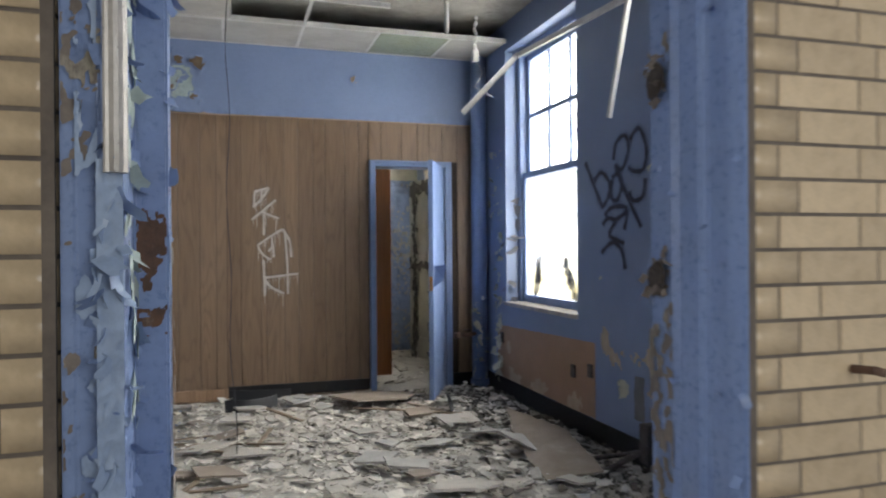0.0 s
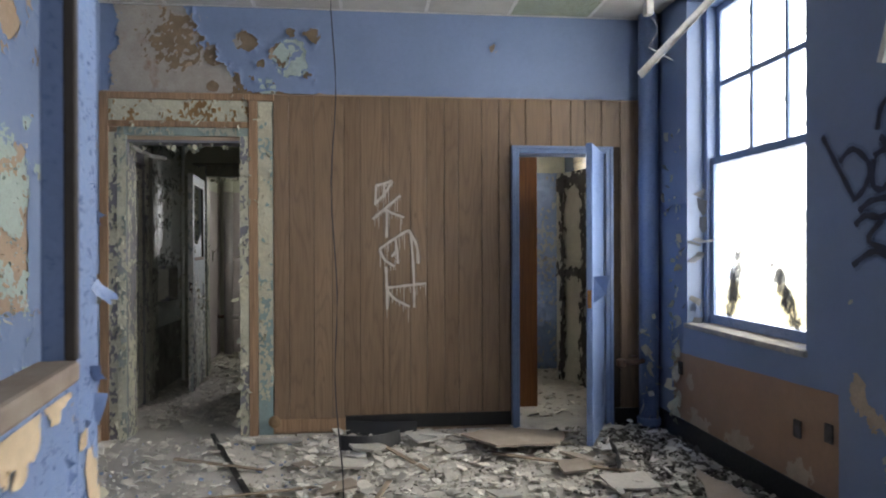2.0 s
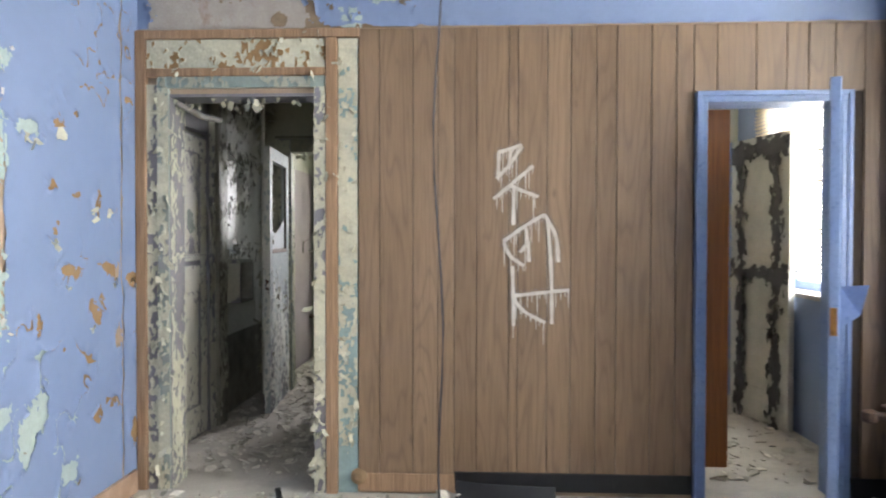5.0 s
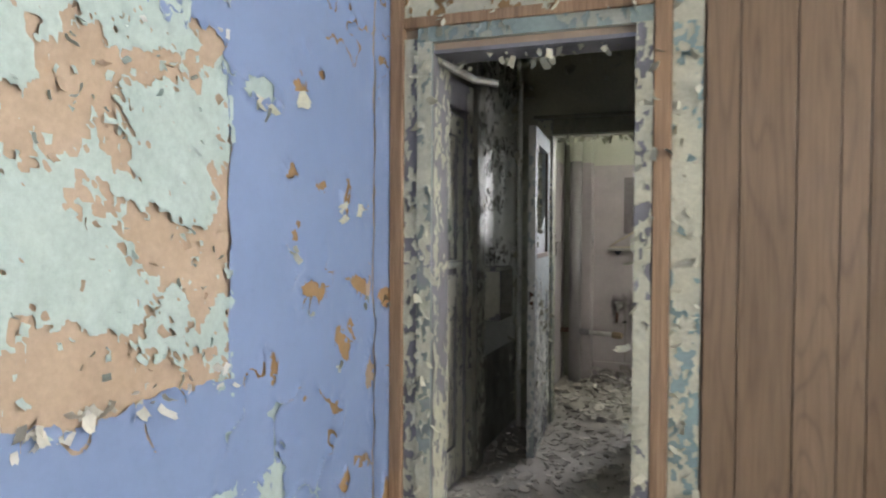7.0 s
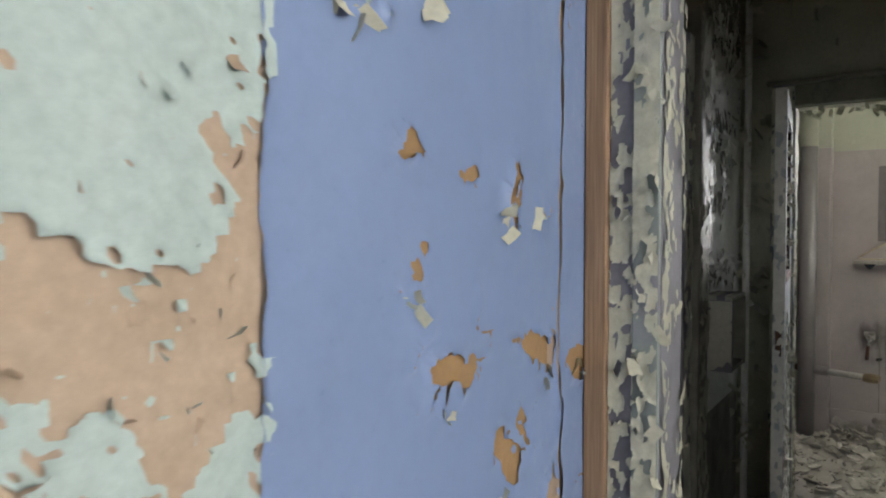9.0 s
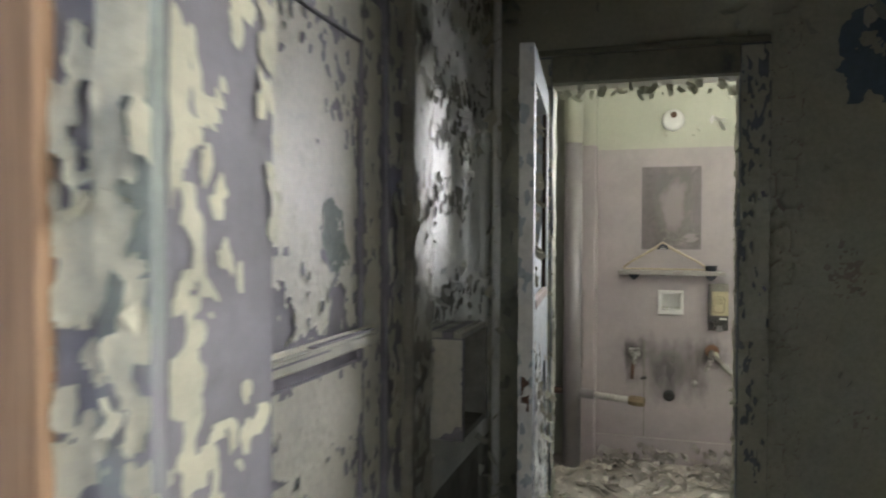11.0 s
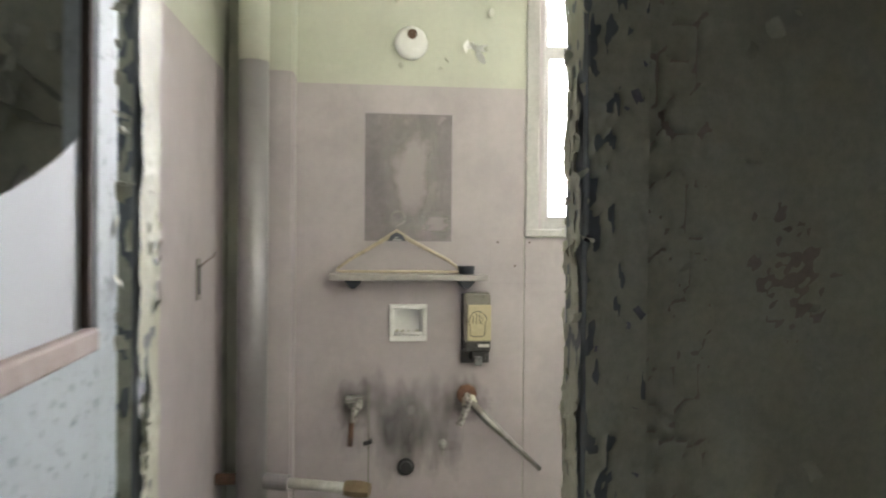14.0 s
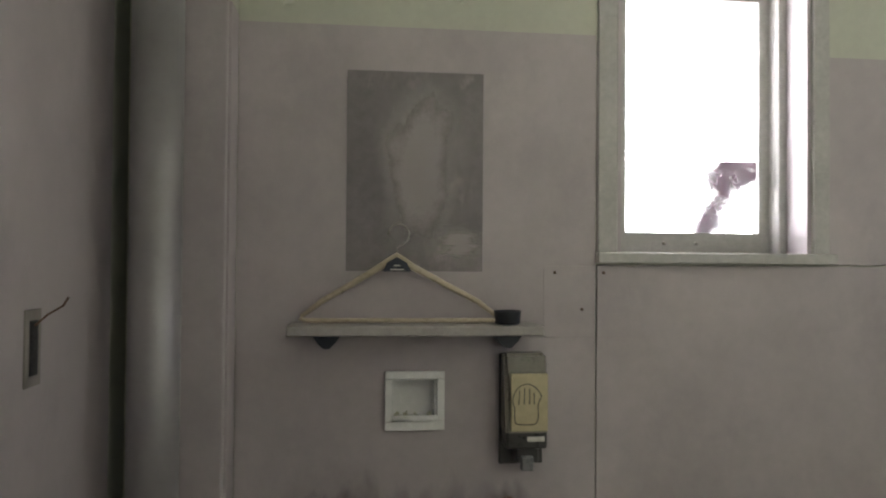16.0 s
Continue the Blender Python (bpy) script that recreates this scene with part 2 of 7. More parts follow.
LAVENDER = surface("lavender_grey_wainscot", (0.46, 0.41, 0.425), (0.40, 0.355, 0.37), 0.62, 3.0, 26, 0.05, (0.33, 0.29, 0.31), (0.54, 0.8), mottle=0.25)
PALEGREEN = surface("pale_green_paint", (0.515, 0.52, 0.44), (0.46, 0.468, 0.395), 0.5, 3, 40, 0.1, (0.41, 0.42, 0.345), (0.6, 0.9), mottle=0.2)
BASEBLACK = surface("black_rubber_base", (0.018, 0.018, 0.02), (0.010, 0.010, 0.012), 0.45, 6, 50, 0.2, (0.07, 0.065, 0.06), (0.6, 0.8))
CONCRETE = surface("dusty_concrete", (0.57, 0.535, 0.485), (0.46, 0.43, 0.385), 0.9, 3, 60, 0.5, (0.36, 0.34, 0.31), (0.5, 0.72), bump_dist=0.008)
SLAB = surface("stained_grey_ceiling_plaster", (0.36, 0.34, 0.305), (0.22, 0.205, 0.185), 0.9, 3, 40, 0.6, (0.11, 0.10, 0.09), (0.54, 0.7))
RUBBLE = surface("broken_plaster_chips", (0.70, 0.665, 0.60), (0.54, 0.51, 0.455), 0.9, 14, 80, 0.4, (0.34, 0.30, 0.26), (0.62, 0.78), per_piece=0.4)
TILE = surface("ceiling_tile", (0.53, 0.515, 0.48), (0.43, 0.415, 0.385), 0.9, 4, 120, 0.4, (0.42, 0.36, 0.28), (0.6, 0.8))
BARMETAL = surface("white_enamelled_metal", (0.70, 0.69, 0.66), (0.55, 0.53, 0.50), 0.35, 8, 70, 0.15, (0.28, 0.20, 0.13), (0.62, 0.8))
RUST = surface("rusty_iron", (0.15, 0.08, 0.05), (0.07, 0.045, 0.035), 0.8, 20, 90, 0.6, (0.33, 0.26, 0.20), (0.58, 0.7))
STEEL = surface("dull_steel", (0.36, 0.35, 0.33), (0.22, 0.20, 0.18), 0.4, 15, 80, 0.3, (0.20, 0.11, 0.07), (0.58, 0.75), metal=0.8)
BRICK = surface("tan_glazed_brick", (0.62, 0.495, 0.33), (0.57, 0.445, 0.285), 0.16, 3, 25, 0.10, (0.44, 0.31, 0.17), (0.66, 0.9), per_piece=0.14, gloss_var=0.06)
MORTAR = surface("dark_mortar", (0.19, 0.16, 0.13), (0.12, 0.10, 0.085), 0.95, 10, 90, 0.5)
PANEL = panel_wood("walnut_panelling", (0.232, 0.157, 0.101), (0.112, 0.073, 0.046), (0.262, 0.182, 0.118))
RAWWOOD = wood("bare_brown_wood", (0.36, 0.23, 0.14), (0.19, 0.115, 0.07), 0.75, 0.2, 14)
DOORWOOD = wood("orange_varnished_wood", (0.33, 0.115, 0.022), (0.22, 0.072, 0.014), 0.38, 0.1, 6)
PANE = glass_mat("dusty_window_glass")
FROSTED = glass_mat("frosted_pane", (0.9, 0.92, 0.9), 0.6)

# -- building helpers --


def ob_from(name, bm, material, parent=None, label="", smooth=False):
    me = bpy.data.meshes.new(name)
    bm.normal_update()
    if smooth:
        for f in bm.faces:
            f.smooth = True
    bm.to_mesh(me)
    bm.free()
    me.materials.append(material)
    ob = new(name, me)
    if parent is not None:
        ob.parent = parent
    if label:
        ob["label"] = label
    return ob


def part(name, bm, material, parent, label="", smooth=False):
    return ob_from(name, bm, material, parent, label, smooth)


def holder(name, m, label, category, group="", kind=""):
    e = new(name)
    e.empty_display_size = 0.05
    e.matrix_world = m
    return tagged(e, label, category, group, kind)


def box(x0, x1, y0, y1, z0, z1, bm=None, bevel=0.0):
    b = bm or bmesh.new()
    r = bmesh.ops.create_cube(b, size=1.0, matrix=Matrix.Translation(((x0 + x1) / 2, (y0 + y1) / 2, (z0 + z1) / 2)) @ Matrix.Diagonal((abs(x1 - x0), abs(y1 - y0), abs(z1 - z0), 1)))
    if bevel:
        ed = list({e for v in r["verts"] for e in v.link_edges})
        bmesh.ops.bevel(b, geom=ed, offset=bevel, segments=2, affect="EDGES", profile=0.5)
    return b


def tube(points, radius, sides=10, bm=None, caps=True):
    """A round bar through the points."""
    b = bm or bmesh.new()
    pts = [Vector(p) for p in points]
    rings = []
    for i, p in enumerate(pts):
        d = (pts[min(i + 1, len(pts) - 1)] - pts[max(i - 1, 0)]).normalized()
        q = d.to_track_quat("Z", "Y")
        r = radius[i] if isinstance(radius, (list, tuple)) else radius
        rings.append([b.verts.new(p + q @ Vector((r * math.cos(a), r * math.sin(a), 0))) for a in (2 * math.pi * k / sides for k in range(sides))])
    for r0, r1 in zip(rings, rings[1:]):
        for k in range(sides):
            b.faces.new((r0[k], r0[(k + 1) % sides], r1[(k + 1) % sides], r1[k]))
    if caps:
        b.faces.new(rings[0][::-1])
        b.faces.new(rings[-1])
    return b


def lathe(profile, m, sides=24, bm=None):
    """Turned shape: (radius, height) pairs about the z axis of m."""
    b = bm or bmesh.new()
    rings = []
    for r, h in profile:
        rings.append([b.verts.new(m @ Vector((r * math.cos(2 * math.pi * k / sides), r * math.sin(2 * math.pi * k / sides), h))) for k in range(sides)])
    for r0, r1 in zip(rings, rings[1:]):
        for k in range(sides):
            b.faces.new((r0[k], r0[(k + 1) % sides], r1[(k + 1) % sides], r1[k]))
    b.faces.new(rings[0][::-1])
    b.faces.new(rings[-1])
    return b


def wall_mesh(axis, f0, f1, a0, a1, z0, z1, holes):
    """A slab between the planes f0 and f1 across `axis`, from a0 to a1 along the other, with openings (a, a, z, z) through it."""
    b = bmesh.new()
    cuts = sorted({a0, a1, *[h[0] for h in holes], *[h[1] for h in holes]})
    for c0, c1 in zip(cuts, cuts[1:]):
        mid = (c0 + c1) / 2
        spans = [(z0, z1)]
        for h in holes:
            if h[0] < mid < h[1]:
                spans = [s for lo, hi in spans for s in ((lo, min(hi, h[2])), (max(lo, h[3]), hi)) if s[1] - s[0] > 0.001]
        for lo, hi in spans:
            if axis == "x":
                box(f0, f1, c0, c1, lo, hi, b)
            else:
                box(c0, c1, f0, f1, lo, hi, b)
    bmesh.ops.remove_doubles(b, verts=b.verts, dist=0.0005)
    return b


# -- ragged paint layers --
LATTICE = np.random.RandomState(11).rand(8, 256, 256)


def vnoise(u, v, seed):
    g = LATTICE[seed % 8]
    u, v = u + 17.3 * seed, v + 9.1 * seed
    i, j = np.floor(u).astype(int), np.floor(v).astype(int)
    fu, fv = u - i, v - j
    fu, fv = fu * fu * (3 - 2 * fu), fv * fv * (3 - 2 * fv)
    a, b2, c, d = g[i % 256, j % 256], g[(i + 1) % 256, j % 256], g[i % 256, (j + 1) % 256], g[(i + 1) % 256, (j + 1) % 256]
    return (a * (1 - fu) + b2 * fu) * (1 - fv) + (c * (1 - fu) + d * fu) * fv


def fbm(u, v, scale, seed, octaves=6, gain=0.62):
    t, amp, tot = 0.0, 1.0, 0.0
    for k in range(octaves):
        t = t + amp * vnoise(u * scale * 2 ** k, v * scale * 2 ** k, seed + k)
        tot += amp
        amp *= gain
    return t / tot - 0.5


def sheet(name, origin, ud, vd, w, h, res, field, material, parent, off=0.0015, curl=0.012, reach=0.02, ripple=0.0008, label="", back=None):
    """A thin skin of paint on a wall, kept where field(u, v) > 0, torn along the contour and lifting off the wall towards it."""
    nu, nv = max(2, int(w / res) + 1), max(2, int(h / res) + 1)
    us, vs = np.linspace(0, w, nu), np.linspace(0, h, nv)
    U, V = np.meshgrid(us, vs, indexing="ij")
    F = field(U, V)
    ii, jj = np.meshgrid(np.arange(nu - 1), np.arange(nv - 1), indexing="ij")
    a, b2, c, d = (ii * nv + jj).ravel(), ((ii + 1) * nv + jj).ravel(), ((ii + 1) * nv + jj + 1).ravel(), (ii * nv + jj + 1).ravel()
    tri = np.concatenate([np.stack([a, b2, c], 1), np.stack([a, c, d], 1)])
    P = np.stack([U.ravel(), V.ravel(), F.ravel()], 1)
    T = P[tri]
    pos = T[:, :, 2] > 0
    n = pos.sum(1)
    out = [T[n == 3]]

    def cut(p, q):
        t = p[:, 2] / (p[:, 2] - q[:, 2])
        r = p + (q - p) * t[:, None]
        r[:, 2] = 0.0
        return r
    for k in range(3):
        one = (n == 1) & pos[:, k]
        p, q, r = T[one, k], T[one, (k + 1) % 3], T[one, (k + 2) % 3]
        if len(p):
            out.append(np.stack([p, cut(p, q), cut(p, r)], 1))
        two = (n == 2) & ~pos[:, k]
        p, q, r = T[two, k], T[two, (k + 1) % 3], T[two, (k + 2) % 3]
        if len(p):
            pq, pr = cut(q, p), cut(r, p)
            out.append(np.stack([q, r, pr], 1))
            out.append(np.stack([q, pr, pq], 1))
    tris = np.concatenate(out).reshape(-1, 3)
    key, inv = np.unique(np.round(tris * (2e4, 2e4, 0)).astype(np.int64)[:, :2], axis=0, return_inverse=True)
    first = np.zeros(len(key), int)
    first[inv.ravel()] = np.arange(len(tris))
    q = tris[first]
    lift = np.exp(-q[:, 2] / reach) * curl * np.clip(fbm(q[:, 0], q[:, 1], 9.0, 3, 3) * 2.4 + 0.45, 0.0, 1.6)
    dep = off + lift + ripple * fbm(q[:, 0], q[:, 1], 22.0, 5, 3)
    o, ud, vd = Vector(origin), Vector(ud), Vector(vd)
    nd = ud.cross(vd)
    W = np.array(o)[None] + q[:, :1] * np.array(ud)[None] + q[:, 1:2] * np.array(vd)[None] + dep[:, None] * np.array(nd)[None]
    faces = inv.reshape(-1, 3)
    faces = faces[(faces[:, 0] != faces[:, 1]) & (faces[:, 1] != faces[:, 2]) & (faces[:, 0] != faces[:, 2])]
    me = bpy.data.meshes.new(name)
    me.from_pydata(W.tolist(), [], faces.tolist())
    me.polygons.foreach_set("use_smooth", [True] * len(me.polygons))
    me.materials.append(material)
    ob = new(name, me)
    ob.parent = parent
    if label:
        ob["label"] = label
    return ob


def inside(U, V, u0, u1, v0, v1):
    """Signed distance into a rectangle."""
    return np.minimum(np.minimum(U - u0, u1 - U), np.minimum(V - v0, v1 - V))


def cells(U, V, scale, seed, warp=0.5):
    """Irregular broken pieces: each one's own random number, and the distance from its edge in metres."""
    u, v = U * scale + warp * fbm(U, V, scale * 0.9, seed, 3) * 2, V * scale + warp * fbm(U, V, scale * 0.9, seed + 3, 3) * 2
    iu, iv = np.floor(u).astype(int), np.floor(v).astype(int)
    g, h, q = LATTICE[seed % 8], LATTICE[(seed + 1) % 8], LATTICE[(seed + 2) % 8]
    d1, d2, val = np.full_like(u, 9.0), np.full_like(u, 9.0), np.zeros_like(u)
    for di in (-1, 0, 1):
        for dj in (-1, 0, 1):
            a, b2 = (iu + di) % 256, (iv + dj) % 256
            dd = np.hypot(u - (iu + di + g[a, b2]), v - (iv + dj + h[a, b2]))
            near = dd < d1
            d2 = np.where(near, d1, np.minimum(d2, dd))
            val = np.where(near, q[a, b2], val)
            d1 = np.where(near, dd, d1)
    return val, (d2 - d1) * 0.5 / scale


def chips(U, V, scale, seed, keep, patch=4.0, swing=1.6):
    """Paint broken into pieces, `keep` of them still in place, lost in drifts."""
    val, edge = cells(U, V, scale, seed)
    return np.where(val < keep + swing * fbm(U, V, patch, seed + 2, 4, 0.6), edge + 0.0015, -edge - 0.0002)


def jag(U, V, scale, seed):
    return cells(U, V, scale, seed)[0] - 0.5


def soft(name, origin, w, h, field, material, parent, steps=4, spread=0.03, ud=None, off=0.0006, label=""):
    """A mark with a soft edge: thin films laid one on another, each a little smaller."""
    for k in range(steps):
        o = sheet(name, origin, ud or Vector((1, 0, 0)), Vector((0, 0, 1)), w, h, 0.006, lambda U, V: field(U, V) - k * spread / steps, material, parent, off + 0.00015 * k, 0.0, ripple=0.0, label=label)
        o.visible_shadow = False
        o["kind"] = "stuff"

# -- the large structure --
X, Y, Z = Vector((1, 0, 0)), Vector((0, 1, 0)), Vector((0, 0, 1))
LEFT, RIGHT, NORTH, FAR, BACK = -1.645, 2.37, 6.10, 8.50, 10.23


def structure(name, bm, material, label, category):
    return tagged(ob_from(name, bm, material), label, category, kind="structure")


floor = structure("floor", box(-4.2, 2.72, -1.4, 10.5, -0.2, 0.0), CONCRETE, "dusty grey concrete floor strewn with debris", "floor")
ground = structure("ground", box(-60, 60, -60, 60, -4.2, -4.0), surface("winter_grass", (0.10, 0.10, 0.05), (0.06, 0.06, 0.03), 0.9, 0.4, 5), "dull grassy ground outside the building", "ground")
slab = structure("ceiling", box(-4.2, 2.72, -1.4, 10.5, 3.24, 3.75), SLAB, "stained dark grey plaster ceiling above the missing tiles", "ceiling")
low = structure("ceiling_low", box(-1.9, 2.37, 6.26, 8.48, 2.85, 2.95), DARKPLASTER, "dark mouldy low ceiling of the back rooms", "ceiling")
bath_top = structure("ceiling_washroom", box(-1.7, 1.1, 8.58, 10.22, 2.95, 3.05), PALEGREEN, "pale green washroom ceiling", "ceiling")

W1, W2, W3 = (4.24, 5.53, 0.80, 3.0), (1.85, 3.19, 0.80, 3.0), (6.75, 7.85, 0.95, 2.75)
wall_east = structure("wall_east", wall_mesh("x", RIGHT, RIGHT + 0.35, -1.4, 8.9, 0, 3.55, [W1, W2, W3]), BLUE, "blue painted plaster window wall, scuffed and peeling", "wall")
wall_west = structure("wall_west", wall_mesh("x", LEFT - 0.2, LEFT, 1.28, 6.10, 0, 3.55, []), TAN, "bare tan plaster wall under peeling blue paint", "wall")
wall_north = structure("wall_north", wall_mesh("y", NORTH, NORTH + 0.14, LEFT - 0.2, RIGHT, 0, 3.55, [(-1.46, -0.69, 0, 2.09), (1.315, 2.0, 0, 2.045)]), TAN, "plaster partition wall with two doorways", "wall")
wall_south = structure("wall_south", wall_mesh("y", 1.085, 1.28, -4.2, RIGHT, 0, 3.55, [(-0.185, 1.05, 0, 2.3)]), BLUE, "corridor wall, blue inside and brick-faced outside", "wall")
wall_far = structure("wall_far", wall_mesh("y", FAR, FAR + 0.075, LEFT - 0.3, RIGHT, 0, 3.55, [(-1.465, -0.735, 0, 2.09)]), OLIVE, "dark olive wall with cracked alligatored paint", "wall")
wall_lobby = structure("wall_lobby_west", wall_mesh("x", -1.90, -1.735, 6.24, FAR, 0, 3.55, []), DARKPLASTER, "dark mouldy plaster wall of the small lobby", "wall")
wall_mid = structure("wall_partition", wall_mesh("x", 0.25, 0.37, 6.24, FAR, 0, 3.55, []), OLIVE, "dark partition between the lobby and the far room", "wall")
wall_back = structure("wall_washroom_north", wall_mesh("y", BACK, BACK + 0.3, -1.85, 1.2, 0, 3.55, [(-0.40, 0.165, 1.43, 2.9), (-1.007, -0.891, 0.982, 1.094)]), PALEGREEN, "pale green washroom wall above grey wainscot boards", "wall")
wall_bw = structure("wall_washroom_west", wall_mesh("x", -1.85, -1.685, FAR + 0.075, BACK, 0, 3.55, []), PALEGREEN, "pale green washroom side wall", "wall")
# the east opening is assumed, only there to let the fill lamp in
wall_be = structure("wall_washroom_east", wall_mesh("x", 1.1, 1.2, FAR + 0.075, BACK, 0, 3.55, [(9.0, 9.9, 1.2, 2.6)]), PALEGREEN, "pale green washroom side wall, unseen, with an opening added for fill light", "wall")
# corridor walls out of view; their openings are invented to admit the fill lamps
wall_cs = structure("wall_corridor_south", wall_mesh("y", -1.4, -1.2, -4.2, RIGHT, 0, 3.55, [(0.4, 2.2, 0.9, 2.9)]), surface("cream_corridor_plaster", (0.5, 0.45, 0.36), (0.42, 0.37, 0.3), 0.7), "unseen cream plaster corridor wall with an opening added for fill light", "wall")
wall_cw = structure("wall_corridor_west", wall_mesh("x", -4.2, -4.1, -1.2, 1.085, 0, 3.55, [(-1.0, 0.6, 0.8, 2.9)]), wall_cs.data.materials[0], "unseen corridor end wall with an opening added for fill light", "wall")

# -- blue room: paint skins on the walls --
def west_blue(U, V):
    # u runs from the north corner towards the doorway, v is the height
    base = 0.30 + fbm(U, V, 3.0, 1) * 0.9
    rect = inside(U, V, 1.05, 3.1, 0.985 + 0.03 * np.clip(U - 1.05, 0, 0.6), 1.90 + 0.16 * np.clip(U - 1.2, 0, 0.5)) + fbm(U, V, 7.0, 2, 6, 0.68) * np.where((U < 1.12) & (V < 1.8), 0.012, 0.10) + jag(U, V, 30.0, 3) * np.where(V > 1.8, 0.06, 0.01)
    d = np.minimum(base, -rect * 1.2 + 0.01)
    for u0, v0, a, b2, lean in ((0.10, 1.13, 0.05, 0.035, 0.4), (0.30, 1.19, 0.085, 0.032, 0.5), (0.23, 1.17, 0.03, 0.05, 0.0), (0.66, 1.20, 0.045, 0.03, 0.6), (0.57, 1.19, 0.03, 0.015, 0.0), (0.43, 0.98, 0.04, 0.07, -0.6), (0.36, 1.03, 0.02, 0.04, -0.6), (0.75, 1.377, 0.02, 0.03, 0.5), (0.577, 1.525, 0.035, 0.02, -0.8), (0.764, 1.57, 0.025, 0.02, 0.0), (0.40, 1.525, 0.018, 0.04, 0.2), (0.225, 0.85, 0.03, 0.06, 0.0), (0.42, 0.50, 0.05, 0.035, 0.3), (0.27, 0.53, 0.05, 0.025, 0.5), (0.93, 1.79, 0.10, 0.03, 0.15), (0.70, 1.83, 0.035, 0.035, 0.0), (1.07, 2.03, 0.05, 0.045, 0.4), (1.08, 0.67, 0.06, 0.05, 0.5), (0.93, 0.55, 0.06, 0.12, 0.3), (1.2, 0.60, 0.05, 0.06, 0.0), (0.85, 0.63, 0.03, 0.09, 0.2), (0.645, 0.30, 0.05, 0.04, 0.3), (1.17, 0.45, 0.06, 0.035, 0.4), (0.86, 0.985, 0.015, 0.03, 0.0), (0.06, 0.32, 0.04, 0.06, 0.0), (1.25, 2.55, 0.1, 0.12, 0.0), (2.3, 2.5, 0.2, 0.2, 0.0), (3.6, 1.3, 0.25, 0.25, 0.0), (3.4, 2.2, 0.2, 0.2, 0.0), (3.9, 0.8, 0.2, 0.2, 0.0)):
        du, dv = U - u0 + lean * (V - v0), V - v0 - lean * 0.5 * (U - u0)
        d = np.minimum(d, (np.hypot(du / a, dv / b2) - 1) * min(a, b2) - fbm(U, V, 16.0, 6, 6, 0.7) * 0.075 - jag(U, V, 48.0, 6) * 0.03)
    # slits where the skin has split
    slit = np.abs(fbm(U, V, 6.0, 4, 3)) * 0.25 - 0.004 + np.clip(0.03 - fbm(U, V, 2.2, 5, 2) * 0.3, 0, 1) * np.where(U < 1.0, 0.8, 2.5)
    d = np.minimum(d, slit)
    d = np.minimum(d, np.abs(U - 0.185 + 0.002 * np.sin(V * 9)) - 0.0075 - 0.008 * fbm(U, V, 9.0, 2))
    return d


def west_mint(U, V):
    d = inside(U, V, 1.04, 3.2, 0.94, 2.6)
    band = np.full_like(U, -0.3)
    for u0, v0, a, b2 in ((1.21, 1.63, 0.17, 0.13), (1.11, 1.69, 0.09, 0.10), (1.19, 1.47, 0.09, 0.12), (1.33, 1.53, 0.10, 0.09), (1.37, 1.63, 0.08, 0.07), (1.50, 1.50, 0.10, 0.05), (1.55, 1.87, 0.30, 0.085), (1.85, 1.75, 0.2, 0.2), (1.62, 1.36, 0.19, 0.13), (1.85, 1.35, 0.25, 0.2), (1.09, 1.08, 0.05, 0.10), (1.28, 1.17, 0.07, 0.06), (1.43, 1.25, 0.09, 0.06), (2.4, 1.6, 0.35, 0.4)):
        band = np.maximum(band, (1 - np.hypot((U - u0) / a, (V - v0) / b2)) * min(a, b2))
    band = band + 0.004 + fbm(U * 1.1, V * 0.85, 9.0, 7, 6, 0.7) * 0.20 + fbm(U, V, 34.0, 2, 4, 0.7) * 0.07 + jag(U, V, 45.0, 5) * 0.05
    speck = fbm(U * 1.2, V * 0.8, 17.0, 4, 6, 0.68) * 0.5 - 0.098 - 0.6 * np.clip(np.abs(V - 1.15) - 0.13, 0, 1)
    d = np.minimum(d, np.maximum(band, speck))
    d = np.minimum(d, chips(U, V * 0.8, 90.0, 1, 1.02, 7.0, 0.9))
    return d


def west_mint_spots(U, V):
    low = np.maximum(0.40 - np.hypot((U - 1.0) * 0.9, V - 0.52), 0.10 - np.hypot(U - 0.645, V - 0.30))
    return np.maximum(low, np.maximum(0.13 - np.hypot((U - 0.93) * 0.7, (V - 1.79) * 1.4), 0.10 - np.hypot(U - 1.07, V - 2.03)))


Wo, Wu = (LEFT, 6.10, 0.0), -Y
sheet("ochre_ground", Wo, Wu, Z, 0.98, 2.6, 0.03, lambda U, V: np.minimum(0.2 + 0 * U, np.where(np.abs(U - 0.185) < 0.03, -1.0, 0.2)), OCHRE, wall_west, -0.0006, 0.0)
sheet("mint_undercoat", Wo, Wu, Z, 4.8, 3.2, 0.010, west_mint, MINT, wall_west, -0.001, -0.012, 0.016, label="mint green undercoat flaking off the plaster")
sheet("mint_undercoat", Wo, Wu, Z, 1.6, 2.3, 0.03, west_mint_spots, MINT, wall_west, -0.0009, 0.0, ripple=0.0)
sheet("blue_paint_layer", Wo, Wu, Z, 4.8, 3.2, 0.0095, west_blue, BLUE, wall_west, -0.0025, -0.011, 0.010, label="blue paint layer torn and curling")


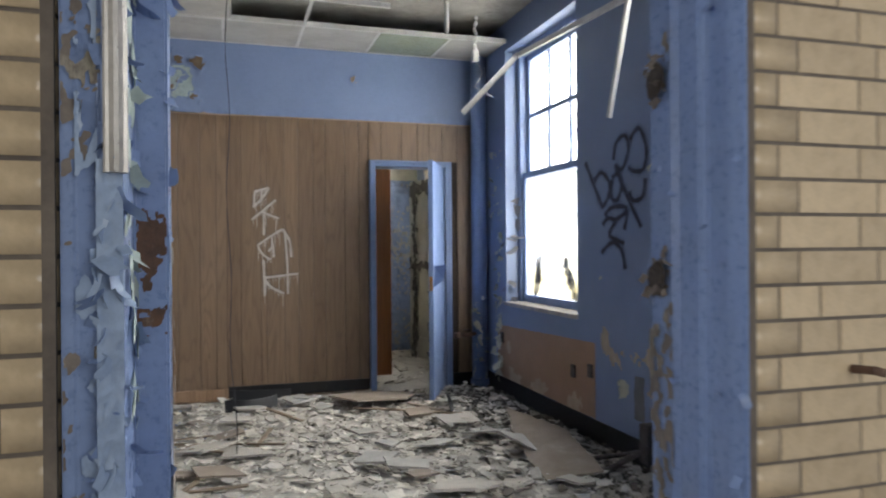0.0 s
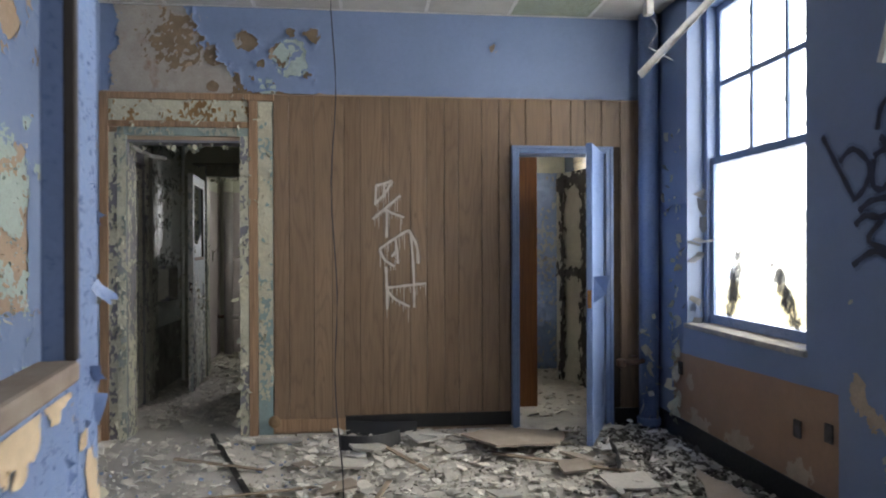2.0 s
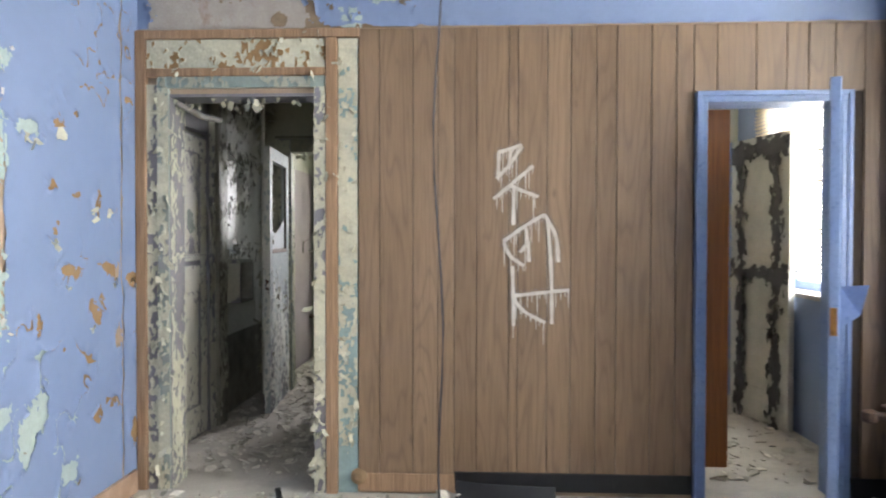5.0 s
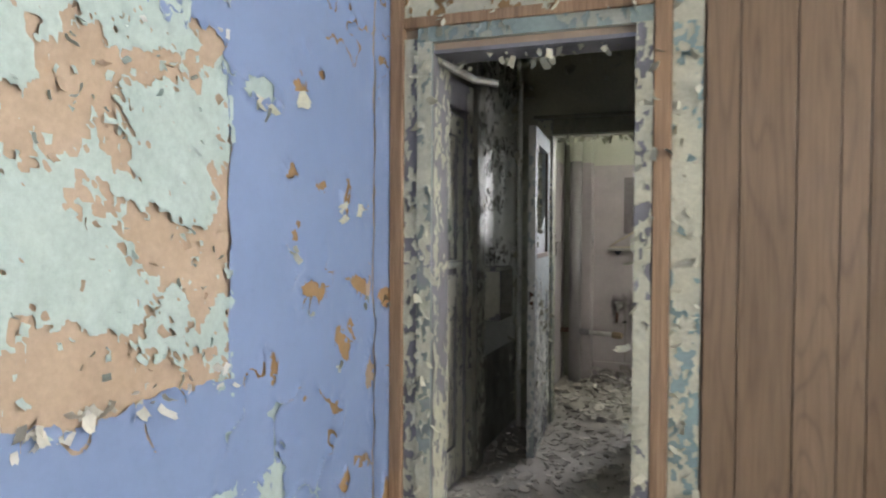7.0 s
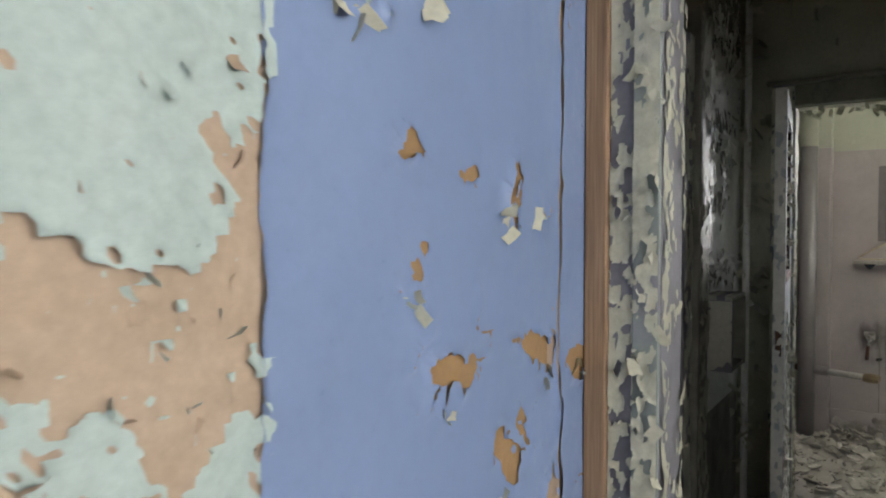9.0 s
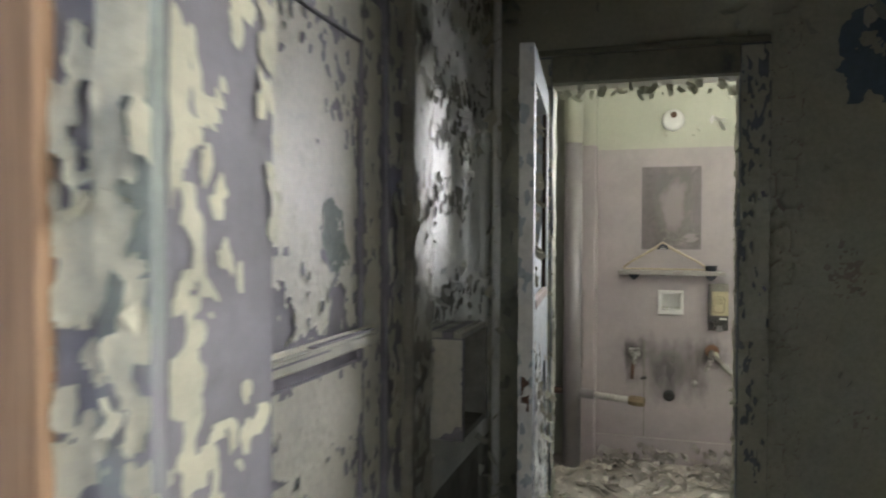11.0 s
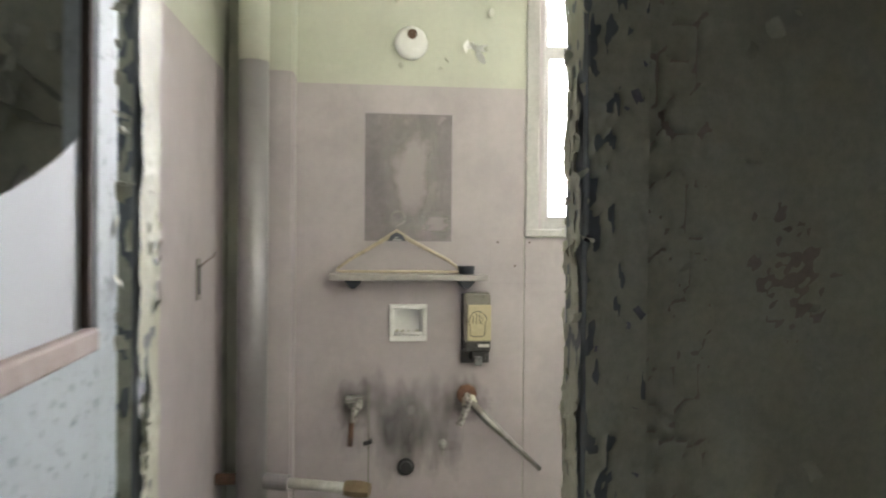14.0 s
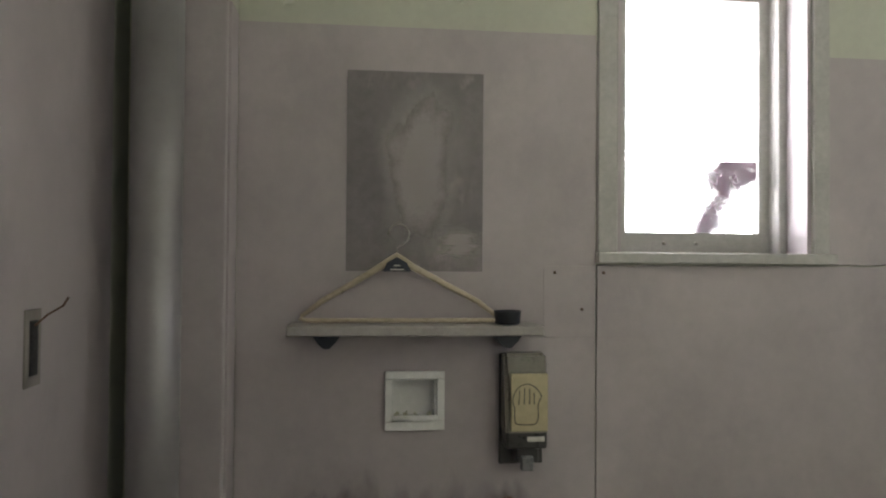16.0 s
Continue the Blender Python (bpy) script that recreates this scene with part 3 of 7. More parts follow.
def north_blue(U, V):
    # the band above the panelling, v from its top edge
    d = 0.25 + fbm(U, V, 4.0, 1) * 0.5
    wear = np.minimum(np.minimum(U - 0.12, 1.02 - 0.75 * V - U), 0.2)
    d = np.minimum(d, -wear - fbm(U, V, 5.5, 3, 6, 0.7) * 0.32 - jag(U, V, 24.0, 3) * 0.10)
    for u0, v0, r in ((1.0, 0.37, 0.075), (1.25, 0.28, 0.075), (1.32, 0.33, 0.04), (1.14, 0.09, 0.03), (1.42, 0.14, 0.035), (1.46, 0.42, 0.03), (1.10, 0.22, 0.02), (2.78, 0.37, 0.012), (1.30, 0.45, 0.02)):
        d = np.minimum(d, np.hypot(U - u0, V - v0) - r - fbm(U, V, 13.0, 2) * 0.12 - jag(U, V, 40.0, 2) * 0.04)
    return np.minimum(d, V - 0.004 - np.clip(fbm(U, V, 7.0, 5) * 0.12, 0, 1) * (U < 2.0))


def north_mint(U, V):
    d = np.maximum(0.11 - np.hypot(U - 1.31, V - 0.27), 0.06 - np.hypot(U - 1.14, V - 0.08)) + fbm(U, V, 9.0, 4) * 0.25
    return np.minimum(d, chips(U, V, 45.0, 4, 0.85, 6.0))


def north_ochre(U, V):
    return fbm(U, V, 8.0, 6, 6, 0.75) * 0.8 + 0.10 + np.minimum(0, 1.5 - U)


def north_white(U, V):
    # the skim is gone over one brown patch, and worn to specks round it
    hole = np.maximum(0.11 - np.hypot((U - 0.80) * 0.75, V - 0.27), 0.07 - np.hypot(U - 0.76, V - 0.05))
    speck = 0.20 - np.hypot((U - 0.52), (V - 0.38) * 0.9)
    d = 0.12 - hole * 3.0 + fbm(U, V, 9.0, 2, 6, 0.7) * 0.35
    d = np.minimum(d, 0.035 - np.clip(speck, -0.2, 0.08) + fbm(U, V, 38.0, 5, 5, 0.7) * 0.55)
    return np.minimum(d, np.minimum(U - 0.02, 0.93 - U + fbm(U, V, 10.0, 3) * 0.2))


No = (LEFT, NORTH, 2.44)
sheet("ochre_stain", No, X, Z, 2.2, 0.79, 0.014, north_ochre, surface("brown_stained_plaster", (0.265, 0.195, 0.13), (0.19, 0.135, 0.09), 0.85, 9, 70, 0.4), wall_north, 0.0006, 0.0)
sheet("grey_skim_coat", No, X, Z, 4.0, 0.79, 0.014, north_white, surface("grey_skim_plaster", (0.40, 0.365, 0.335), (0.34, 0.305, 0.275), 0.85, 9, 70, 0.4, (0.25, 0.15, 0.10), (0.58, 0.72)), wall_north, 0.001, 0.004, label="grey skim coat breaking away")
sheet("mint_undercoat", No, X, Z, 4.0, 0.79, 0.0105, north_mint, MINT, wall_north, 0.002, 0.014, label="mint undercoat remains")
sheet("blue_paint_layer", No, X, Z, 4.0, 0.79, 0.0105, north_blue, BLUE, wall_north, 0.004, 0.018, 0.02, label="blue paint above the panelling, peeled over the old doorway")

# -- wood panelling --
panelling = holder("wood_panelling", Matrix.Identity(4), "walnut-brown grooved plywood panelling fixed to the wall", "panelling", kind="structure")
rng = random.Random(4)
JOINTS = (-0.455, -0.345, -0.170, -0.040, 0.045, 0.160, 0.325, 0.372, 0.522, 0.643, 0.772, 0.876, 1.05, 1.176, 1.262, 1.379, 1.572, 1.723, 1.832, 1.962, 2.107, 2.235, 2.35)
for px, q in zip(JOINTS, JOINTS[1:]):
    over = 1.262 <= px < 2.05
    lo = 2.09 if over else (0.02 if q < 0.05 else 0.105)
    part("plank", box(max(px, 2.045) + 0.001 if 1.9 < px < 2.05 and not over else px + 0.0018, q - 0.0018, NORTH - 0.022, NORTH - 0.002, lo, 2.432 + rng.uniform(-0.002, 0.002), bevel=0.0022), PANEL, panelling)
part("backing", wall_mesh("y", NORTH - 0.006, NORTH - 0.001, -0.455, 2.36, 0.02, 2.43, [(1.27, 2.05, 0, 2.085)]), surface("dark_groove", (0.06, 0.04, 0.026), (0.04, 0.026, 0.017), 0.8), panelling)
part("skirting_strip", box(-0.46, 0.05, NORTH - 0.03, NORTH - 0.022, 0.015, 0.11, bevel=0.002), RAWWOOD, panelling, "torn bare strip along the foot of the panelling")

# black rubber base along the walls
base_n = structure("baseboard_north", box(0.05, 1.26, NORTH - 0.034, NORTH - 0.003, 0.03, 0.125, bevel=0.004), BASEBLACK, "black rubber base under the panelling", "baseboard")
base_n2 = structure("baseboard_north", box(2.06, 2.36, NORTH - 0.034, NORTH - 0.003, 0.0, 0.125, bevel=0.004), BASEBLACK, "black rubber base under the panelling", "baseboard")
base_e = structure("baseboard_east", box(RIGHT - 0.012, RIGHT - 0.002, 1.3, 6.05, 0.0, 0.15, bevel=0.003), BASEBLACK, "black rubber base along the window wall", "baseboard")
base_w = structure("baseboard_west", box(LEFT + 0.002, LEFT + 0.022, 1.3, 6.04, 0.0, 0.12, bevel=0.004), surface("tan_painted_wood", (0.45, 0.31, 0.22), (0.33, 0.21, 0.14), 0.6, 6, 60, 0.3), "tan wooden skirting along the peeling wall", "baseboard")

# -- east wall: repainted patch, scrapes, paint skin --
def east_tan(U, V):
    return inside(U, V, 0.36, 2.10, 0.15, 0.60 + 0.03 * np.clip(U - 0.3, 0, 2)) + fbm(U, V, 14.0, 2) * 0.012


def east_scrape(U, V):
    d = np.full_like(U, -1.0)
    for u0, v0, a, b2 in ((2.24, 0.69, 0.09, 0.08), (2.36, 0.60, 0.06, 0.05), (2.58, 0.625, 0.13, 0.025), (2.76, 0.63, 0.07, 0.05), (2.84, 0.55, 0.05, 0.08), (2.79, 0.46, 0.06, 0.05), (0.62, 0.43, 0.04, 0.05), (0.75, 0.20, 0.12, 0.06), (1.25, 0.19, 0.14, 0.05), (1.80, 0.20, 0.1, 0.06)):
        d = np.maximum(d, (1 - np.hypot((U - u0) / a, (V - v0) / b2)) * min(a, b2) + fbm(U, V, 11.0, 3, 6, 0.68) * 0.14 + jag(U, V, 34.0, 3) * 0.04)
    return d


TANPAINT = surface("tan_wall_paint", (0.37, 0.235, 0.155), (0.33, 0.205, 0.13), 0.55, 4, 45, 0.1, (0.26, 0.19, 0.15), (0.62, 0.85))


def sheet_east(name, field, material, off, curl, label, w=4.8, h=1.2, res=0.0125, z0=0.0):
    o = sheet(name, (RIGHT, 6.10, z0), -Y, Z, w, h, res, lambda U, V: field(U, V + z0), material, wall_east, off, curl, 0.016, label=label)
    return o


sheet_east("tan_paint_patch", east_tan, TANPAINT, 0.0015, 0.0, "tan painted rectangle where a heater stood")
sheet_east("bare_plaster_scrape", east_scrape, surface("pale_scraped_plaster", (0.50, 0.40, 0.30), (0.42, 0.33, 0.245), 0.85, 10, 70, 0.4, (0.27, 0.27, 0.26), (0.62, 0.72)), 0.003, 0.004, "scraped bare plaster spots")


def east_flakes(U, V):
    d = np.full_like(U, -1.0)
    for u0, v0, r in ((0.43, 0.45, 0.05), (0.46, 0.30, 0.05), (0.42, 0.62, 0.05), (0.45, 0.80, 0.035), (0.40, 1.0, 0.02), (0.44, 1.6, 0.02), (0.44, 1.35, 0.02), (0.41, 0.18, 0.04), (2.45, 0.42, 0.05), (2.9, 0.9, 0.05), (2.2, 1.1, 0.012), (2.75, 1.75, 0.01)):
        d = np.maximum(d, r - np.hypot(U - u0, (V - v0) * 0.8) + fbm(U, V, 16.0, 5) * 0.14)
    return d


sheet_east("grey_smear", lambda U, V: np.maximum(inside(U, V, 2.56, 2.67, 0.26, 0.52), inside(U, V, 2.98, 3.11, 0.30, 0.68)) + fbm(U, V, 14.0, 4) * 0.03, surface("grey_cement_smear", (0.20, 0.20, 0.20), (0.15, 0.15, 0.155), 0.85, 8, 60, 0.4), 0.002, 0.0, "grey cement smeared over the blue")
sheet_east("peeled_spot", east_flakes, CREAM, 0.003, 0.02, "loose cream and tan flakes on the blue wall", h=2.6)

# -- doors, frames and windows --
# right doorway: blue steel frame, blue leaf standing into the room, varnished leaf beyond
frame_r = holder("door_1_frame", Matrix.Identity(4), "blue painted door frame in the panelled wall", "door frame", kind="structure")
for a0, a1, z0, z1 in ((1.272, 1.327, 0, 2.087), (1.985, 2.04, 0, 2.087), (1.327, 1.985, 2.032, 2.087)):
    part("architrave", box(a0, a1, NORTH - 0.045, NORTH + 0.16, z0, z1, bevel=0.005), BLUE_TRIM, frame_r)
for a0, a1, z0, z1 in ((1.272, 1.297, 0, 2.087), (2.015, 2.04, 0, 2.087), (1.297, 2.015, 2.062, 2.087)):
    part("outer_bead", box(a0, a1, NORTH - 0.056, NORTH - 0.046, z0, z1, bevel=0.003), BLUE_TRIM, frame_r)


def slab_door(name, hinge, yaw, width, height, material, label, thick=0.042):
    d = holder(name, pose(hinge[0], hinge[1], 0, 0, 0, yaw), label, "door", kind="structure")
    part("leaf", box(0, width, -thick / 2, thick / 2, 0.012, height, bevel=0.003), material, d)
    return d


door_b = slab_door("door_1", (1.950, 6.06), 180 + 64, 0.62, 2.03, BLUE_TRIM, "blue painted flush door standing open")
part("latch_plate", box(0.6195, 0.6225, -0.014, 0.014, 0.93, 1.05), surface("tarnished_brass", (0.42, 0.22, 0.08), (0.25, 0.13, 0.05), 0.4, 20, 80, 0.2, metal=0.9), door_b, "tarnished brass latch plate")
flap = bmesh.new()
vs = [flap.verts.new(p) for p in ((0.60, 0.023, 1.14), (0.60, 0.13, 1.15), (0.58, 0.10, 1.02), (0.60, 0.023, 0.96))]
flap.faces.new(vs)
bmesh.ops.solidify(flap, geom=flap.faces[:], thickness=0.006)
part("torn_veneer", flap, BLUE_TRIM, door_b, "bent blue veneer sticking out from the door")
door_w = holder("door_2", pose(1.285, 6.284, 0), "narrow orange-brown varnished folding door leaf behind the blue frame", "door", kind="structure")
part("leaf", box(0, 0.225, -0.022, 0.022, 0.11, 2.03, bevel=0.003), DOORWOOD, door_w)
for zh in (0.35, 1.75):
    part("hinge", tube(((0.0, -0.018, zh), (0.0, -0.018, zh + 0.09)), 0.006, 8), STEEL, door_w)

# left doorway: bare wood, old paint, flaking casings
frame_l = holder("door_3_frame", Matrix.Identity(4), "old doorway with stripped wood and flaking cream paint", "door frame", kind="structure")
yF = NORTH - 0.03


def flaked(name, x0, x1, z0, z1, y, under, over, parent, seed, keep=0.03, scale=14.0, curl=0.009, res=0.006, depth=0.03, label=""):
    """A board facing the room with a torn skin of another paint on it."""
    part(name, box(x0, x1, y, y + depth, z0, z1, bevel=0.003), under, parent, label)
    sheet("flaking_paint", (x0 + 0.001, y, z0), X, Z, x1 - x0 - 0.002, z1 - z0, res, lambda U, V: chips(U * 1.1, V * 0.6, scale * 3.9, seed, 0.5 + keep * 3, scale * 0.45, 2.6), over, parent, 0.001, curl, 0.006)


part("bare_stud", box(-1.64, -1.585, yF - 0.012, NORTH, 0, 2.43, bevel=0.004), RAWWOOD, frame_l, "bare brown wooden stud")
part("bare_stud", box(-1.64, -0.45, yF - 0.011, NORTH, 2.385, 2.432, bevel=0.004), RAWWOOD, frame_l, "bare brown wooden strip")
flaked("outer_casing", -1.583, -1.525, 0, 2.15, yF + 0.006, MAUVE, CREAM, frame_l, 2, 0.0)
TEALOLD = surface("teal_weathered_paint", (0.29, 0.325, 0.30), (0.21, 0.235, 0.225), 0.55, 5, 50, 0.3, (0.25, 0.235, 0.27), (0.55, 0.66))
flaked("inner_casing", -1.523, -1.462, 0, 2.13, yF - 0.006, TEALOLD, CREAM, frame_l, 5, 0.02)
flaked("inner_casing", -0.688, -0.628, 0, 2.13, yF - 0.006, MAUVE, CREAM, frame_l, 6, 0.06)
part("bare_stud", box(-0.626, -0.566, yF - 0.012, NORTH, 0, 2.384, bevel=0.004), RAWWOOD, frame_l, "bare brown wooden stud")
part("plaster_strip", box(-0.564, -0.462, yF + 0.014, NORTH, 0, 2.384, bevel=0.002), surface("teal_old_paint", (0.28, 0.38, 0.38), (0.22, 0.30, 0.31), 0.6, 6, 50, 0.3, (0.38, 0.25, 0.14), (0.6, 0.72)), frame_l, "strip of old teal paint")
sheet("flaking_paint", (-0.563, yF + 0.014, 0), X, Z, 0.1, 2.38, 0.007, lambda U, V: chips(U, V * 0.7, 62.0, 3, 0.66 + 0.35 * (V - 1.1), 5.0, 2.6), CREAM, frame_l, 0.001, 0.010, 0.006)
flaked("transom_board", -1.583, -0.628, 2.235, 2.383, yF + 0.008, OCHRE, CREAM, frame_l, 1, 0.08, 15.0)
part("bare_rail", box(-1.583, -0.628, yF - 0.006, NORTH, 2.19, 2.233, bevel=0.004), RAWWOOD, frame_l, "bare brown wooden rail")
flaked("head_casing", -1.523, -0.628, 2.13, 2.188, yF, GREYGREEN, surface("teal_grey_paint", (0.27, 0.33, 0.31), (0.2, 0.25, 0.24), 0.5, 6, 60, 0.3), frame_l, 4, 0.12)
for xa, xb in ((-1.475, -1.46), (-0.69, -0.675)):
    part("jamb", box(xa, xb, NORTH - 0.02, NORTH + 0.16, 0, 2.10, bevel=0.003), MAUVE, frame_l)
sheet("flaking_paint", (-1.4595, NORTH + 0.16, 0), -Y, Z, 0.18, 2.09, 0.008, lambda U, V: chips(U, V * 0.55, 62.0, 1, 0.42, 4.0, 2.6), CREAM, frame_l, -0.001, -0.010, 0.02)
part("jamb_head", box(-1.46, -0.69, NORTH - 0.02, NORTH + 0.16, 2.085, 2.10), MAUVE, frame_l)
part("broken_closer", tube(((-1.44, NORTH + 0.02, 2.06), (-1.33, NORTH + 0.10, 2.0), (-1.25, NORTH + 0.16, 1.99)), 0.016), STEEL, frame_l, "dull steel door-closer arm")


def hanging_flakes(name, boxes, count, material, parent, seed, size=(0.02, 0.06)):
    """Curled chips of paint still clinging to an edge."""
    r = random.Random(seed)
    b = bmesh.new()
    for _ in range(count):
        x0, x1, y0, y1, z0, z1 = r.choice(boxes)
        p = Vector((r.uniform(x0, x1), r.uniform(y0, y1), r.uniform(z0, z1)))
        s = r.uniform(*size)
        m = Matrix.Translation(p) @ Euler((r.uniform(-0.7, 0.7), r.uniform(-0.7, 0.7), r.uniform(-3, 3))).to_matrix().to_4x4()
        curl = r.uniform(0.2, 1.0)
        grid = []
        for i in range(4):
            row = []
            for j in range(3):
                u, v = (i / 3 - 0.5) * s * r.uniform(0.85, 1.15), -j / 2 * s * 1.3 * r.uniform(0.85, 1.1)
                row.append(b.verts.new(m @ Vector((u, curl * v * v / s * 0.9, v))))
            grid.append(row)
        for i in range(3):
            for j in range(2):
                b.faces.new((grid[i][j], grid[i + 1][j], grid[i + 1][j + 1], grid[i][j + 1]))
    return tagged(part(name, b, material, parent, smooth=True), kind="stuff")


hanging_flakes("paint_curls", [(-1.44, -0.72, NORTH - 0.02, NORTH + 0.1, 2.06, 2.10), (-1.4, -1.0, NORTH + 0.0, NORTH + 0.12, 2.05, 2.10)], 34, CREAM, frame_l, 3, (0.008, 0.026))
hanging_flakes("paint_curls", [(-1.57, -0.64, yF - 0.012, yF - 0.004, 2.18, 2.24), (-1.57, -0.64, yF - 0.01, yF - 0.004, 2.38, 2.42)], 20, CREAM, frame_l, 4, (0.012, 0.035))
hanging_flakes("paint_curls", [(-1.53, -1.45, yF - 0.012, yF - 0.006, 0.1, 2.1), (-0.70, -0.62, yF - 0.012, yF - 0.006, 0.1, 2.1), (-0.57, -0.46, yF, yF + 0.012, 0.1, 2.3)], 150, CREAM, frame_l, 8, (0.01, 0.035))

# entrance from the corridor
frame_e = holder("door_4_frame", Matrix.Identity(4), "chipped blue painted entrance frame set in glazed brick", "door frame", kind="structure")


def frame_leg(prof):
    b = bmesh.new()
    lo = [b.verts.new((x, y, 0)) for x, y in prof]
    hi = [b.verts.new(v.co + Vector((0, 0, 2.3))) for v in lo]
    n = len(lo)
    for k in range(n):
        b.faces.new((lo[k], lo[(k + 1) % n], hi[(k + 1) % n], hi[k]))
    b.faces.new(hi)
    bmesh.ops.recalc_face_normals(b, faces=b.faces[:])
    bmesh.ops.bevel(b, geom=[e for e in b.edges if abs(e.verts[0].co.z - e.verts[1].co.z) > 1], offset=0.004, segments=2, affect="EDGES")
    return part("jamb", b, BLUE_TRIM, frame_e)


frame_leg(((-0.172, 1.036), (-0.150, 1.030), (-0.118, 1.030), (-0.106, 1.018), (-0.090, 1.018), (-0.086, 1.03), (-0.090, 1.178), (-0.036, 1.178), (-0.034, 1.225), (-0.056, 1.23), (-0.056, 1.30), (-0.172, 1.30)))
frame_leg(((1.040, 1.036), (1.022, 1.030), (1.012, 1.06), (1.012, 1.12), (0.996, 1.13), (0.996, 1.20), (0.988, 1.21), (0.988, 1.295), (1.040, 1.30)))
part("head", box(-0.17, 1.04, 1.04, 1.30, 2.26, 2.3), BLUE_TRIM, frame_e)
UNDERLAYERS = surface("grey_brown_old_layers", (0.22, 0.19, 0.165), (0.13, 0.11, 0.10), 0.75, 14, 70, 0.5, (0.38, 0.36, 0.29), (0.55, 0.65))
# chips out of the paint: on the faces that look to the corridor and on the two inner sides
sheet("chipped_spot", (-0.168, 1.0295, 0.0), X, Z, 0.056, 2.26, 0.005, lambda U, V: chips(U, V * 0.8, 75.0, 2, 0.05, 6.0), UNDERLAYERS, frame_e, 0.001, 0.003, 0.02)
sheet("rust_patch", (-0.088, 1.1775, 0.9), X, Z, 0.05, 0.9, 0.004, lambda U, V: np.maximum(0.05 - np.hypot((U - 0.02) * 2.0, (V - 0.40) * 0.8), 0.02 - np.hypot(U - 0.025, V - 0.27)) + fbm(U, V, 14.0, 3, 6, 0.7) * 0.05 + jag(U, V, 70.0, 3) * 0.04, RUST, frame_e, 0.001, 0.003, label="rusty brown spot where the lock keep was")
sheet("mint_chip", (-0.0895, 1.178, 1.0), -Y, Z, 0.145, 1.2, 0.005, lambda U, V: chips(U, V * 0.7, 40.0, 4, 0.3, 5.0), MINT, frame_e, -0.001, -0.010, 0.02, label="mint undercoat showing through the chips")
for sg, xr, ya, wd in ((-1, -0.0335, 1.225, 0.045), (1, 0.9875, 1.295, 0.085)):
    sheet("chipped_spot", (xr, ya, 0.0), -Y, Z, wd, 2.26, 0.005, lambda U, V, sg=sg: chips(U, V * 0.7, 60.0, 5 + sg, 0.06, 5.0), UNDERLAYERS, frame_e, sg * 0.0012, sg * 0.003, 0.02)
hanging_flakes("paint_curls", [(-0.125, -0.09, 1.012, 1.02, 0.1, 2.2), (-0.092, -0.085, 1.03, 1.18, 0.1, 2.2), (-0.04, -0.03, 1.18, 1.22, 0.1, 2.2)], 150, BLUE_TRIM, frame_e, 12, (0.010, 0.030))
hanging_flakes("paint_curls", [(-0.092, -0.084, 1.04, 1.17, 1.25, 1.6)], 8, MINT, frame_e, 14, (0.015, 0.035))
hanging_flakes("paint_curls", [(0.98, 0.99, 1.2, 1.30, 0.1, 2.2), (1.0, 1.02, 1.03, 1.12, 0.1, 2.2)], 50, BLUE_TRIM, frame_e, 13, (0.008, 0.02))
CHALKBLUE = surface("pale_chalky_blue_paint", (0.33, 0.43, 0.60), (0.27, 0.36, 0.53), 0.45, 5, 50, 0.2, (0.22, 0.29, 0.44), (0.6, 0.8))
sheet("peeling_paint", (-0.120, 1.0165, 0.0), X, Z, 0.036, 1.42, 0.004, lambda U, V: chips(U, V * 0.55, 45.0, 6, 0.75, 6.0), CHALKBLUE, frame_e, 0.002, 0.010, 0.006, label="pale blue paint lifting off the corner bead")
sheet("peeling_paint", (-0.150, 1.0285, 0.0), X, Z, 0.03, 2.26, 0.004, lambda U, V: chips(U, V * 0.5, 40.0, 3, 0.35, 4.0), CHALKBLUE, frame_e, 0.001, 0.008, 0.006)
hanging_flakes("paint_curls", [(-0.125, -0.085, 1.008, 1.016, 0.2, 1.45)], 60, CHALKBLUE, frame_e, 15, (0.012, 0.03))
part("bare_post", tube(((-0.093, 1.010, 1.40), (-0.093, 1.010, 2.26)), 0.017, 16), surface("worn_pale_metal", (0.50, 0.48, 0.45), (0.36, 0.34, 0.31), 0.4, 8, 60, 0.2, metal=0.3), frame_e, "stripped pale metal corner")
# torn out hinge pockets in the far jamb: surface sheets, their depth painted dark
for zh in (0.42, 1.22, 1.66):
    sheet("torn_hinge_pocket", (0.9865, 1.295, zh - 0.12), -Y, Z, 0.088, 0.24, 0.004, lambda U, V: 0.036 - np.hypot((U - 0.035) * 1.1, V - 0.12) + fbm(U, V, 14.0, 3) * 0.06, surface("painted_hole_dark", (0.10, 0.085, 0.075), (0.05, 0.04, 0.035), 0.9, 20, 90, 0.6), frame_e, 0.003, 0.012, 0.02, label="torn-out hinge pocket, its depth painted dark")
    hanging_flakes("paint_curls", [(0.972, 0.988, 1.22, 1.29, zh - 0.05, zh + 0.07)], 16, UNDERLAYERS, frame_e, 140 + int(zh * 10), (0.008, 0.02))

